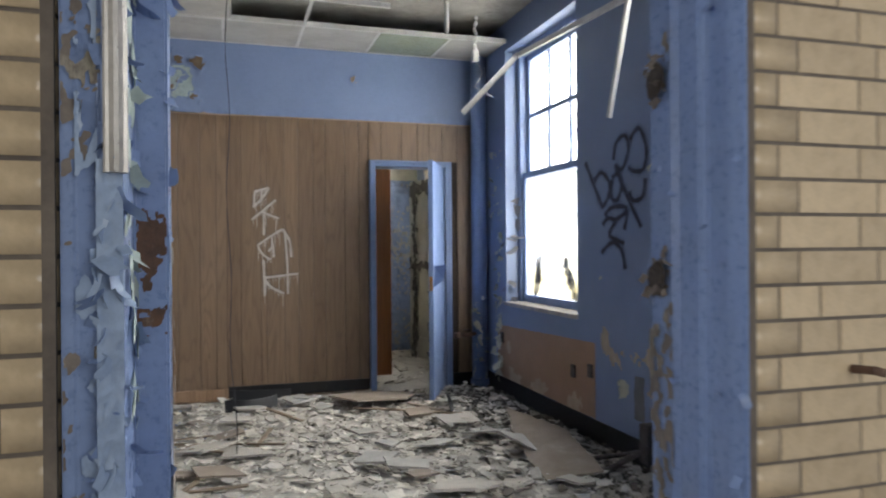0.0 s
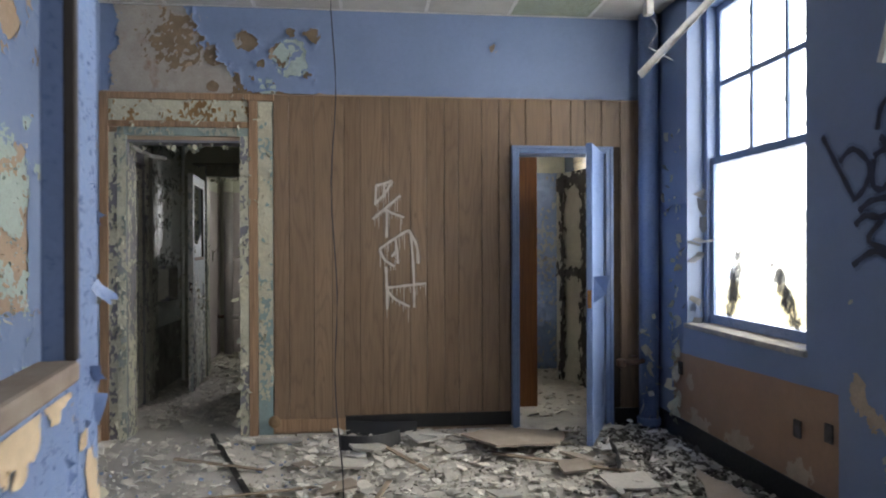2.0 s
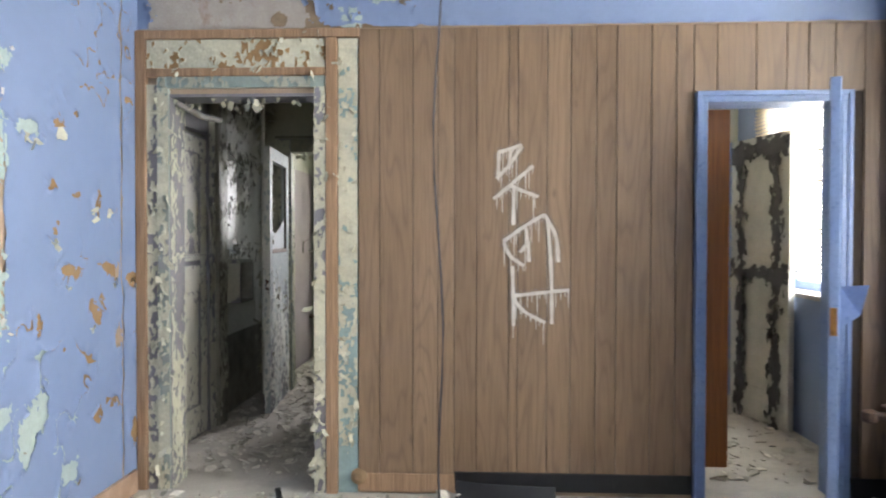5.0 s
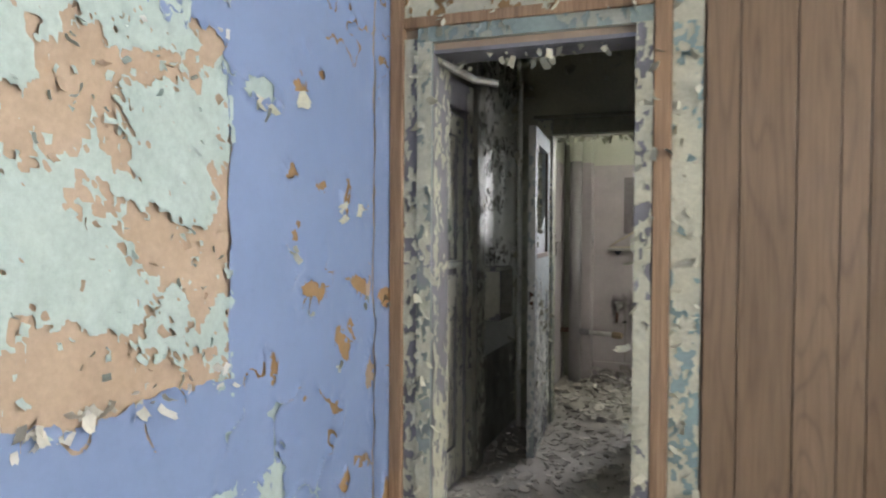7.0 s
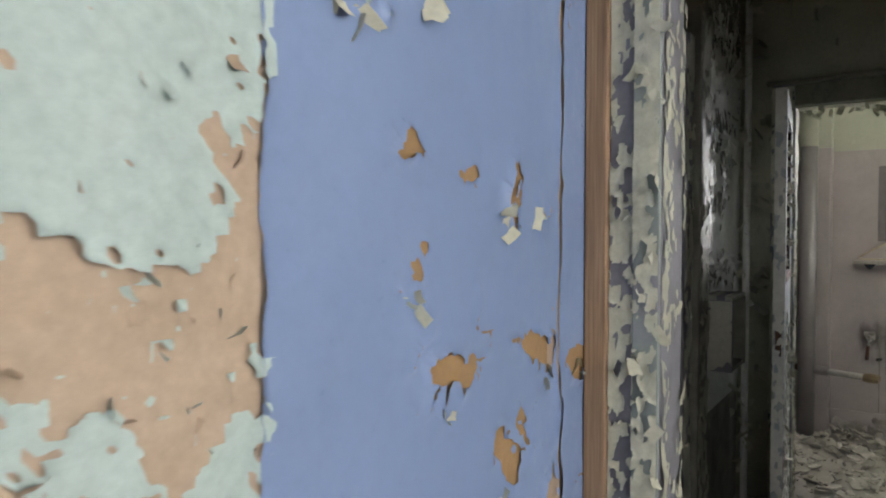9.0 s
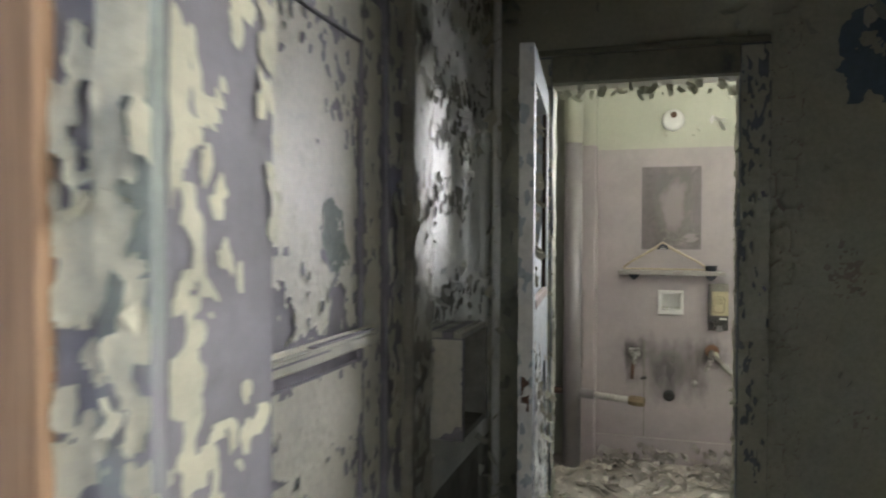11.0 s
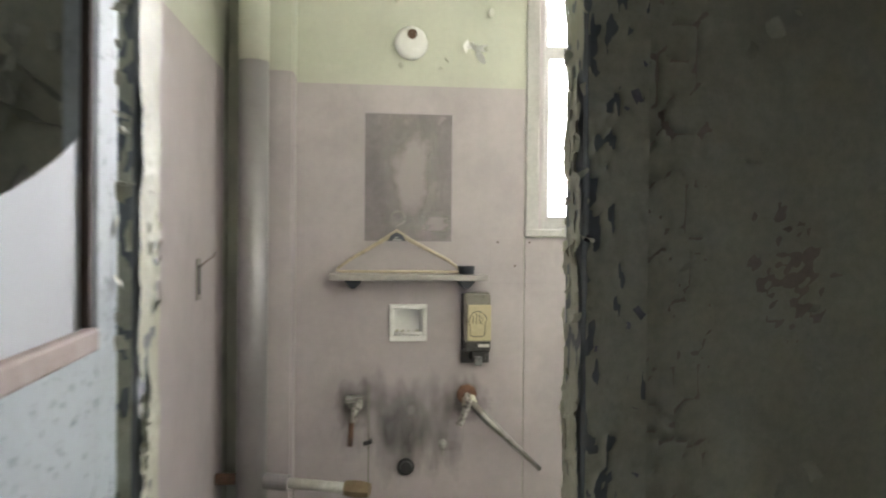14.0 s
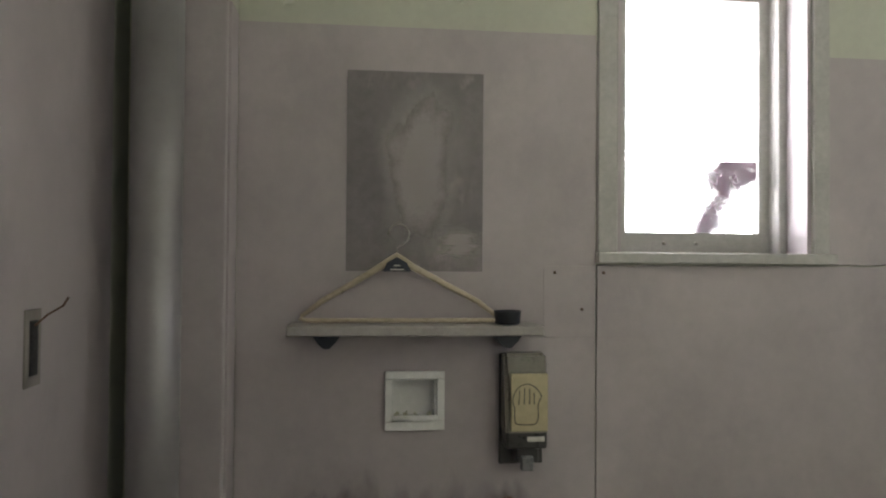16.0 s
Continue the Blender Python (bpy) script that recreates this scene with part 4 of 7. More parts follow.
# half-glazed leaf, folded back into the room
leaf_n = holder("door_4", pose(-0.085, 1.315, 0, 0, 0, 98.5), "half-glazed blue entrance door standing open, cream paint showing through", "door", kind="structure")
for a, b2 in ((0, 0.125), (0.685, 0.81)):
    part("stile", box(a, b2, -0.022, 0.022, 0.01, 2.24, bevel=0.004), BLUE_TRIM, leaf_n)
part("top_rail", box(0.125, 0.685, -0.021, 0.021, 2.10, 2.24), BLUE_TRIM, leaf_n)
part("lock_rail", box(0.125, 0.685, -0.0215, 0.0215, 0.95, 1.16), BLUE_TRIM, leaf_n)
part("lower_panel", box(0.125, 0.685, -0.012, 0.012, 0.2, 0.95), BLUE_TRIM, leaf_n)
part("bottom_rail", box(0.125, 0.685, -0.0215, 0.0215, 0.012, 0.2), BLUE_TRIM, leaf_n)
part("glazing_bead", box(0.125, 0.685, -0.027, 0.027, 1.16, 1.19, bevel=0.006), surface("bare_grey_wood", (0.30, 0.25, 0.21), (0.2, 0.15, 0.12), 0.8, 9, 70, 0.4), leaf_n, "bare grey wooden glazing bead")
for xb in (0.122, 0.671):
    part("glazing_bead", box(xb, xb + 0.016, -0.026, -0.010, 1.19, 2.10, bevel=0.003), surface("dark_putty", (0.05, 0.04, 0.035), (0.03, 0.025, 0.02), 0.7), leaf_n)
sheet("cream_patch", (0.0, -0.0225, 0.0), X, Z, 0.81, 1.155, 0.006, lambda U, V: fbm(U, V * 1.1, 5.0, 4, 6, 0.66) + jag(U, V, 34.0, 4) * 0.08 - 0.02 + 0.10 * np.clip(U - 0.5, -0.3, 0.2), surface("bare_cream_primer", (0.60, 0.47, 0.32), (0.50, 0.38, 0.25), 0.75, 9, 60, 0.3), leaf_n, 0.001, 0.007, 0.02, label="bare cream primer where the blue has peeled")
hanging_flakes("paint_curls", [(0.6, 0.81, -0.03, -0.023, 0.05, 1.3), (0.80, 0.815, -0.02, 0.02, 0.1, 2.1)], 70, BLUE_TRIM, leaf_n, 31, (0.008, 0.026))
hanging_flakes("paint_curls", [(0.805, 0.815, -0.025, 0.0, 0.1, 1.35)], 30, CREAM, leaf_n, 32, (0.008, 0.022))


# -- sash windows --
def sash_window(name, y0, y1, z0, z1, x, label, cols=3, rows=2, meet=None, mat=BLUE_TRIM):
    w = holder(name, Matrix.Identity(4), label, "window", kind="structure")
    meet = meet or (z0 + (z1 - z0) * 0.51)
    part("sill", box(RIGHT - 0.025, x + 0.04, y0 - 0.012, y1 + 0.012, z0 - 0.012, z0 + 0.022, bevel=0.006), surface("weathered_sill_paint", (0.42, 0.40, 0.37), (0.25, 0.24, 0.26), 0.6, 9, 60, 0.4, (0.13, 0.18, 0.36), (0.55, 0.7)), w, "weathered sill with worn paint")
    for a, b2 in ((y0, y0 + 0.05), (y1 - 0.05, y1)):
        part("frame", box(x - 0.05, x + 0.09, a, b2, z0 + 0.022, z1, bevel=0.004), mat, w)
    part("frame", box(x - 0.05, x + 0.09, y0 + 0.05, y1 - 0.05, z1 - 0.05, z1, bevel=0.004), mat, w)
    a, b2 = y0 + 0.05, y1 - 0.05
    for nm, lo, hi, dx, c, r in (("lower_sash", z0 + 0.024, meet + 0.02, -0.005, 1, 1), ("upper_sash", meet - 0.025, z1 - 0.05, 0.04, cols, rows)):
        s = part(nm, wall_mesh("x", x + dx - 0.02, x + dx + 0.02, a, b2, lo, hi, [(a + 0.045, b2 - 0.045, lo + 0.06, hi - 0.045)]), mat, w)
        ya, yb, za, zb = a + 0.045, b2 - 0.045, lo + 0.06, hi - 0.045
        for k in range(1, c):
            yy = ya + (yb - ya) * k / c
            part("muntin", box(x + dx - 0.014, x + dx + 0.014, yy - 0.0155, yy + 0.0155, za, zb, bevel=0.003), mat, s)
        for k in range(1, r):
            zz = za + (zb - za) * k / r
            part("muntin", box(x + dx - 0.015, x + dx + 0.015, ya, yb, zz - 0.017, zz + 0.017, bevel=0.003), mat, s)
        for i in range(c):
            for k in range(r):
                g = part("pane", box(x + dx - 0.002, x + dx + 0.002, ya + (yb - ya) * i / c, ya + (yb - ya) * (i + 1) / c, za + (zb - za) * k / r, za + (zb - za) * (k + 1) / r), PANE, s)
                g.visible_shadow = False
    part("storm_rail", box(x + 0.085, x + 0.10, y0, y1, meet + 0.27, meet + 0.295), surface("grey_aluminium", (0.4, 0.4, 0.4), (0.3, 0.3, 0.3), 0.4, metal=0.7), w)
    return w


win1 = sash_window("window_1", W1[0], W1[1], 0.80, 3.0, 2.535, "blue painted sash window glowing with overcast daylight", meet=1.91)
win2 = sash_window("window_2", W2[0], W2[1], 0.80, 3.0, 2.535, "blue painted sash window beside the entrance", meet=1.91)
win3 = sash_window("window_3", W3[0], W3[1], 0.95, 2.75, 2.56, "far room window behind slatted blinds", meet=1.85, cols=1, rows=1)


def spray(name, color, op=0.9, thin=0.5):
    m, nd, lk = nodes_of(name)
    bs = nd["Principled BSDF"]
    bs.inputs["Base Color"].default_value = (*color, 1)
    bs.inputs["Roughness"].default_value = 0.6
    out = nd["Material Output"]
    tl = nd.new("ShaderNodeBsdfTranslucent")
    tl.inputs[0].default_value = (*color, 1)
    mx = nd.new("ShaderNodeMixShader")
    mx.inputs[0].default_value = thin
    lk.new(bs.outputs[0], mx.inputs[1])
    lk.new(tl.outputs[0], mx.inputs[2])
    tp = nd.new("ShaderNodeBsdfTransparent")
    m2 = nd.new("ShaderNodeMixShader")
    co = nd.new("ShaderNodeTexCoord").outputs["Object"]
    f = noise_tex(nd, lk, co, 14, 6, 0.7)
    r = ramp(nd, [(0.3, (op * 0.75,) * 3), (0.6, (op,) * 3)])
    lk.new(f, r.inputs[0])
    lk.new(r.outputs[0], m2.inputs[0])
    lk.new(tp.outputs[0], m2.inputs[1])
    lk.new(mx.outputs[0], m2.inputs[2])
    lk.new(m2.outputs[0], out.inputs[0])
    return m


soft("spray_paint", (2.524, 5.43, 0.90), 1.08, 0.4, lambda U, V: 0.22 - V + fbm(U, V, 3.0, 2) * 0.16 - 0.9 * np.clip(np.abs(fbm(U, V, 5, 4)) - 0.18, 0, 1), spray("yellow_spray", (0.60, 0.53, 0.32), 0.62, 0.32), win1, 2, 0.12, -Y, 0.0, "yellow spray paint on the lower pane")
soft("spray_paint", (2.521, 5.43, 0.88), 1.08, 0.45, lambda U, V: np.maximum(0.065 - np.hypot((U - 0.22 - 0.25 * (V - 0.15)) * 1.2, (V - 0.20) * 0.3), 0.06 - np.hypot((U - 0.80 + 0.6 * (V - 0.15)), (V - 0.17) * 0.32)) + fbm(U, V, 18.0, 5, 6, 0.75) * 0.12 + jag(U, V * 0.4, 60.0, 3) * 0.04, spray("black_spray", (0.03, 0.03, 0.035), 0.8, 0.1), win1, 3, 0.05, -Y, 0.0, "black spray strokes on the lower pane")

# white metal panel standing in the second window
ac = holder("metal_panel", Matrix.Identity(4), "white enamelled metal panel with rust streaks in the window", "panel")
part("body", box(2.43, 2.50, 2.0, 3.13, 0.825, 1.22, bevel=0.008), BARMETAL, ac)
part("top_strip", box(2.425, 2.505, 1.99, 3.14, 1.22, 1.235, bevel=0.003), STEEL, ac)

# blinds
blind = holder("window_blind", Matrix.Identity(4), "cream slatted blind, bent, over the far window", "blind")
part("head_rail", box(2.31, 2.35, 6.7, 8.02, 2.68, 2.72), CREAM, blind)
slat = box(-0.0125, 0.0125, -0.66, 0.66, -0.0006, 0.0006)
slat_me = ob_from("slat", slat, surface("cream_blind", (0.68, 0.60, 0.46), (0.6, 0.5, 0.38), 0.5), blind)
for k in range(56):
    o = slat_me if k == 0 else new("slat", slat_me.data)
    o.parent = blind
    o.matrix_world = pose(2.33, 7.36, 2.66 - k * 0.028, 0, 38 + 6 * math.sin(k * 1.7), 0.4 * math.sin(k * 0.9))


# -- blue room: ceiling grid, hanging bars, cables --
def tee(x0, y0, z0, x1, y1, z1, name="ceiling_bar", label="white metal ceiling grid bar", group="ceiling grid bars"):
    """An inverted T bar between two points."""
    p, q = Vector((x0, y0, z0)), Vector((x1, y1, z1))
    n = (q - p).length
    b = box(0, n, -0.012, 0.012, 0, 0.0022)
    box(0, n, -0.0012, 0.0012, 0.0022, 0.034, b)
    box(0, n, -0.003, 0.003, 0.034, 0.040, b)
    d = (q - p).normalized()
    side = Vector((0, 0, 1)).cross(d).normalized()
    up = d.cross(side)
    m = Matrix((d, side, up)).transposed().to_4x4()
    ob = ob_from(name, b, BARMETAL)
    ob.matrix_world = Matrix.Translation(p) @ m
    return tagged(ob, label, "ceiling bar", group)


GRID = 3.05
tee(LEFT, 5.47, GRID, 2.36, 5.47, GRID)
tee(LEFT, 4.86, GRID + 0.02, 1.2, 4.86, GRID - 0.01)
for k in range(7):
    gx = -1.19 + 0.61 * k
    if gx < 2.3:
        tee(gx, 5.47, GRID, gx, 6.07, GRID)
tee(0.64, 4.86, GRID, 0.64, 5.47, GRID)
tee(LEFT, 6.075, GRID, 2.36, 6.075, GRID, "wall_angle", "white metal wall angle of the ceiling grid")
tee(1.658, 4.559, 2.228, 2.155, 4.705, 2.725, label="broken ceiling bar hanging from the grid")
tee(2.135, 4.78, 2.71, 2.195, 3.24, 2.66, label="bent ceiling bar drooping beside the window")
tee(2.183, 3.475, 2.036, 2.203, 3.09, 3.245, label="loose ceiling bar hanging from the grid")
for k in range(7):
    x0 = -1.80 + 0.61 * k
    if k == 5:
        fx = tagged(ob_from("light_lens", box(x0 + 0.012, x0 + 0.598, 5.485, 6.06, GRID + 0.003, GRID + 0.009), surface("green_tinted_lens", (0.33, 0.36, 0.26), (0.27, 0.30, 0.20), 0.3, 5, 90, 0.2)), "greenish plastic light lens remaining in the grid", "light lens")
        continue
    x1 = min(x0 + 0.598, 2.35)
    tagged(ob_from("ceiling_tile", box(max(x0 + 0.012, LEFT + 0.01), x1, 5.485, 6.06, GRID + 0.003, GRID + 0.018, bevel=0.002), TILE), "water-stained white ceiling tile in the grid", "ceiling tile", "ceiling tiles")
for x0, y0, tilt in ((-1.1, 4.9, 0), (-0.5, 4.9, 2), (-1.1, 4.3, 3)):
    t_ = tagged(ob_from("ceiling_tile", box(-0.29, 0.29, -0.29, 0.29, 0, 0.015, bevel=0.002), TILE), "sagging grey ceiling tile", "ceiling tile", "ceiling tiles")
    t_.matrix_world = pose(x0 + 0.3, y0 + 0.28, GRID + 0.006, tilt, 0, 0)
conduit = holder("flex_conduit", Matrix.Identity(4), "white flexible conduit and junction box dangling from the ceiling", "conduit")
part("hose", tube([(2.06 + 0.01 * math.sin(k), 5.42, 3.24 - 0.022 * k) for k in range(14)], [0.016 if k % 2 else 0.013 for k in range(14)], 8), BARMETAL, conduit)
part("junction_box", box(2.03, 2.08, 5.39, 5.45, 2.86, 2.95, bevel=0.004), BARMETAL, conduit)
part("wire", tube([(2.05 + 0.05 * math.sin(k * 0.8), 5.42 - 0.02 * k, 2.87 - 0.05 * k) for k in range(6)] + [(2.20, 5.38, 2.56)], 0.003, 6), surface("pale_wire", (0.45, 0.47, 0.5), (0.35, 0.36, 0.4), 0.5), conduit)
rod = tagged(ob_from("hanging_tube", tube(((1.72, 5.15, 3.24), (1.72, 5.15, 2.98)), 0.018), BARMETAL), "short white tube hanging from the ceiling", "tube")
cable = tagged(ob_from("hanging_cable", tube([(0.06 + 0.012 * math.sin(k * 0.9) + (0.03 * max(0, k - 15) / 8), 4.3, 3.24 - k * 0.133) for k in range(25)], 0.0035, 6), surface("black_cable", (0.03, 0.03, 0.04), (0.02, 0.02, 0.025), 0.5)), "thin black cable hanging from ceiling to floor", "cable")
loop = tagged(ob_from("hanging_wire", tube([(-1.60, 5.5 - 0.012 * k, 3.2 - 0.055 * k + 0.01 * math.sin(k)) for k in range(16)], 0.0022, 5), surface("thin_pale_wire", (0.3, 0.32, 0.36), (0.25, 0.26, 0.3), 0.5)), "thin grey wire hanging along the peeling wall", "wire")

riser = holder("riser_pipe", Matrix.Identity(4), "thick blue painted riser pipe in the room corner", "pipe")
part("pipe", tube(((2.285, 5.98, 0.0), (2.285, 5.98, 3.55)), 0.072, 20), BLUE_TRIM, riser, smooth=True)
part("collar", lathe(((0.08, 0), (0.088, 0.01), (0.088, 0.05), (0.08, 0.06)), Matrix.Translation((2.285, 5.98, 0.02))), BLUE_TRIM, riser)
hanging_flakes("paint_curls", [(2.21, 2.33, 5.90, 5.92, 0.1, 0.9)], 26, CREAM, riser, 15, (0.02, 0.06))
valve = holder("radiator_valve", Matrix.Identity(4), "rusty radiator valve and pipe stub on the corner riser", "valve")
part("pipe_stub", tube(((2.22, 5.93, 0.50), (2.12, 5.86, 0.50), (2.02, 5.84, 0.51)), 0.018), RUST, valve)
part("valve_body", lathe(((0.02, 0), (0.035, 0.01), (0.035, 0.05), (0.018, 0.06)), Matrix.Translation((2.02, 5.84, 0.475))), RUST, valve)
part("hand_wheel", lathe(((0.03, 0), (0.034, 0.006), (0.03, 0.012)), Matrix.Translation((2.12, 5.86, 0.54))), RUST, valve)
hanging_flakes("paint_curls", [(RIGHT - 0.012, RIGHT - 0.003, 5.62, 5.82, 0.1, 1.0), (RIGHT - 0.012, RIGHT - 0.003, 5.6, 5.9, 1.0, 2.2)], 60, CREAM, wall_east, 18, (0.015, 0.055))
hanging_flakes("paint_curls", [(2.42, 2.48, 5.505, 5.52, 1.3, 1.75), (2.40, 2.45, 5.505, 5.52, 0.85, 1.0)], 9, surface("grey_curled_paint", (0.25, 0.26, 0.28), (0.2, 0.2, 0.22), 0.5), wall_east, 20, (0.06, 0.12))
for yy, zz in ((5.62, 0.50), (4.30, 0.42), (4.06, 0.46)):
    ob_ = tagged(ob_from("outlet_box", box(RIGHT - 0.014, RIGHT - 0.001, yy - 0.028, yy + 0.028, zz - 0.045, zz + 0.045, bevel=0.004), surface("grime_metal", (0.12, 0.11, 0.11), (0.06, 0.055, 0.05), 0.5, 20, 80, 0.3, metal=0.4)), "dark open outlet box low on the wall", "outlet box", "outlet boxes")
junk = holder("pipe_cluster", Matrix.Identity(4), "dark broken heater pipes and bracket at the wall foot", "pipes")
part("bracket", box(2.18, 2.33, 3.12, 3.2, 0.12, 0.33, bevel=0.006), MATS["grime_metal"], junk)
part("pipe", tube(((2.3, 3.16, 0.22), (2.16, 3.2, 0.16), (2.06, 3.36, 0.03)), 0.018), MATS["grime_metal"], junk)
part("pipe", tube(((2.3, 3.3, 0.14), (2.2, 3.4, 0.10), (2.1, 3.6, 0.03)), 0.014), MATS["grime_metal"], junk)


# -- spray strokes --
def stroke(name, pts, width, plane, material, parent, drips=()):
    """A flat band of paint along a line drawn on a wall; plane maps (a, b) to a place on it."""
    b = bmesh.new()
    fine = []
    for i in range(len(pts) - 1):
        p0, p1, p2, p3 = (Vector(pts[max(0, min(len(pts) - 1, i + d))]) for d in (-1, 0, 1, 2))
        for k in range(5):
            t = k / 5
            fine.append(0.5 * ((2 * p1) + (p2 - p0) * t + (2 * p0 - 5 * p1 + 4 * p2 - p3) * t * t + (3 * p1 - p0 - 3 * p2 + p3) * t ** 3))
    fine.append(Vector(pts[-1]))
    prev = None
    for i, p in enumerate(fine):
        d = (fine[min(i + 1, len(fine) - 1)] - fine[max(i - 1, 0)]).normalized()
        nrm = Vector((-d.y, d.x)) * width / 2 * (1 + 0.18 * math.sin(i * 1.9))
        e = (b.verts.new(plane(*(p + nrm))), b.verts.new(plane(*(p - nrm))))
        if prev:
            b.faces.new((prev[0], prev[1], e[1], e[0]))
        prev = e
    for a, z, n in drips:
        w = width * 0.22
        vs_ = [b.verts.new(plane(a + s * w, zz)) for s, zz in ((-1, z), (1, z), (0.4, z - n), (-0.4, z - n))]
        b.faces.new(vs_)
    return part(name, b, material, parent)


WHITESPRAY = surface("white_spray_paint", (0.62, 0.58, 0.54), (0.45, 0.40, 0.36), 0.6, 18, 120, 0.1)
BLACKSPRAY = surface("black_spray_paint", (0.022, 0.025, 0.045), (0.04, 0.05, 0.10), 0.5, 12, 80, 0.1)
tagP = holder("white_graffiti", Matrix.Identity(4), "angular white spray-painted graffiti with drips on the panelling", "graffiti")
def onp(a, z): return Vector((a, NORTH - 0.0245, z))
WH = [((0.272, 1.785), (0.393, 1.823)), ((0.274, 1.785), (0.270, 1.66)), ((0.335, 1.80), (0.325, 1.70)), ((0.393, 1.818), (0.335, 1.73), (0.262, 1.650)), ((0.451, 1.716), (0.36, 1.64), (0.247, 1.544)), ((0.335, 1.615), (0.40, 1.585), (0.478, 1.556)), ((0.352, 1.61), (0.349, 1.41)),
      ((0.296, 1.325), (0.40, 1.40), (0.508, 1.465)), ((0.508, 1.465), (0.565, 1.36), (0.582, 1.22)), ((0.300, 1.32), (0.335, 1.25), (0.405, 1.20)), ((0.414, 1.395), (0.418, 1.32), (0.385, 1.27)), ((0.425, 1.33), (0.43, 1.22)), ((0.525, 1.44), (0.545, 1.15), (0.548, 0.90)),
      ((0.345, 1.045), (0.50, 1.062), (0.637, 1.077)), ((0.345, 1.045), (0.404, 0.967), (0.515, 0.907)), ((0.345, 1.20), (0.350, 1.02), (0.352, 0.89))]
r9 = random.Random(9)
drops = []
HALO = spray("white_overspray", (0.60, 0.56, 0.52), 0.16, 0.0)
for k, s in enumerate(WH):
    lay = 0.0003 * k
    stroke("overspray", s, 0.045, lambda a, z: onp(a, z) + Vector((0, 0.0012 - 0.00008 * k, 0)), HALO, tagP).visible_shadow = False
    stroke("stroke", s, 0.0175, lambda a, z: onp(a, z) - Vector((0, lay, 0)), WHITESPRAY, tagP)
    for (a0, z0), (a1, z1) in zip(s, s[1:]):
        n = max(1, int(abs(a1 - a0) / 0.018))
        drops += [(a0 + (a1 - a0) * (i + r9.random()) / n, z0 + (z1 - z0) * (i + 0.5) / n, 0.03 + 0.10 * r9.random() ** 2) for i in range(n)]
b = bmesh.new()
for i, (a, z, n) in enumerate(drops):
    b.faces.new([b.verts.new(onp(a + s * 0.0030, zz) - Vector((0, 0.006 + 0.00002 * i, 0))) for s, zz in ((-1, z), (1, z), (0.5, z - n), (-0.5, z - n))])
tagged(part("paint_drips", b, WHITESPRAY, tagP), kind="stuff")
tagB = holder("black_graffiti", Matrix.Identity(4), "looping black spray-painted graffiti on the blue wall", "graffiti")
def one(a, z): return Vector((RIGHT - 0.003, a, z))
BL = [((4.11, 1.86), (4.00, 1.70), (3.885, 1.537)), ((3.99, 1.72), (3.90, 1.77), (3.80, 1.69), (3.82, 1.60), (3.885, 1.545)), ((3.77, 1.72), (3.70, 1.74), (3.66, 1.66), (3.71, 1.58), (3.775, 1.60), (3.77, 1.71)),
      ((3.749, 1.83), (3.72, 1.93), (3.62, 1.965), (3.575, 1.88), (3.65, 1.765), (3.735, 1.80)), ((3.72, 1.79), (3.60, 1.60), (3.447, 1.402)), ((3.565, 1.93), (3.465, 1.985), (3.39, 1.86), (3.42, 1.74), (3.53, 1.74), (3.58, 1.77)),
      ((3.40, 1.685), (3.43, 1.58), (3.53, 1.565), (3.575, 1.62)), ((3.86, 1.49), (3.77, 1.535), (3.60, 1.52), (3.63, 1.39)), ((3.885, 1.43), (3.82, 1.47), (3.72, 1.46), (3.60, 1.50)), ((3.72, 1.45), (3.80, 1.36), (3.63, 1.31)), ((3.90, 1.25), (3.77, 1.315), (3.66, 1.27), (3.62, 1.15))]
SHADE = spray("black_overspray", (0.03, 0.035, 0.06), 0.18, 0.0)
for k, s in enumerate(BL):
    stroke("overspray", s, 0.06, lambda a, z: one(a, z) + Vector((0.0012 - 0.00008 * k, 0, 0)), SHADE, tagB).visible_shadow = False
    stroke("stroke", s, 0.027, lambda a, z: one(a, z) - Vector((0.0003 * k, 0, 0)), BLACKSPRAY, tagB)


# -- debris --
def chip(b, m, s, thick, r, n=0):
    """An irregular flat chip: a small prism with a ragged outline."""
    n = n or r.choice((4, 5, 5, 6))
    a0 = r.uniform(0, 6.28)
    ring = [(math.cos(a0 + 2 * math.pi * k / n) * s * r.uniform(0.55, 1.1), math.sin(a0 + 2 * math.pi * k / n) * s * r.uniform(0.4, 1.0)) for k in range(n)]
    lo = [b.verts.new(m @ Vector((x, y, 0))) for x, y in ring]
    hi = [b.verts.new(m @ Vector((x * 0.96, y * 0.96, thick))) for x, y in ring]
    b.faces.new(hi)
    b.faces.new(lo[::-1])
    for k in range(n):
        b.faces.new((lo[k], lo[(k + 1) % n], hi[(k + 1) % n], hi[k]))


def rubble(name, rects, count, sizes, seed, material, label, lift=0.03, tilt=14):
    r = random.Random(seed)
    b = bmesh.new()
    area = [(x1 - x0) * (y1 - y0) * w for x0, x1, y0, y1, w in rects]
    for _ in range(count):
        x0, x1, y0, y1, w = r.choices(rects, area)[0]
        s = sizes[0] + (sizes[1] - sizes[0]) * r.random() ** 3
        m = pose(r.uniform(x0, x1), r.uniform(y0, y1), r.uniform(0.0, lift) * r.random() + 0.002, r.gauss(0, tilt), r.gauss(0, tilt), r.uniform(0, 360))
        chip(b, m, s, r.uniform(0.002, 0.009), r)
    return tagged(ob_from(name, b, material), label, "debris", kind="stuff")


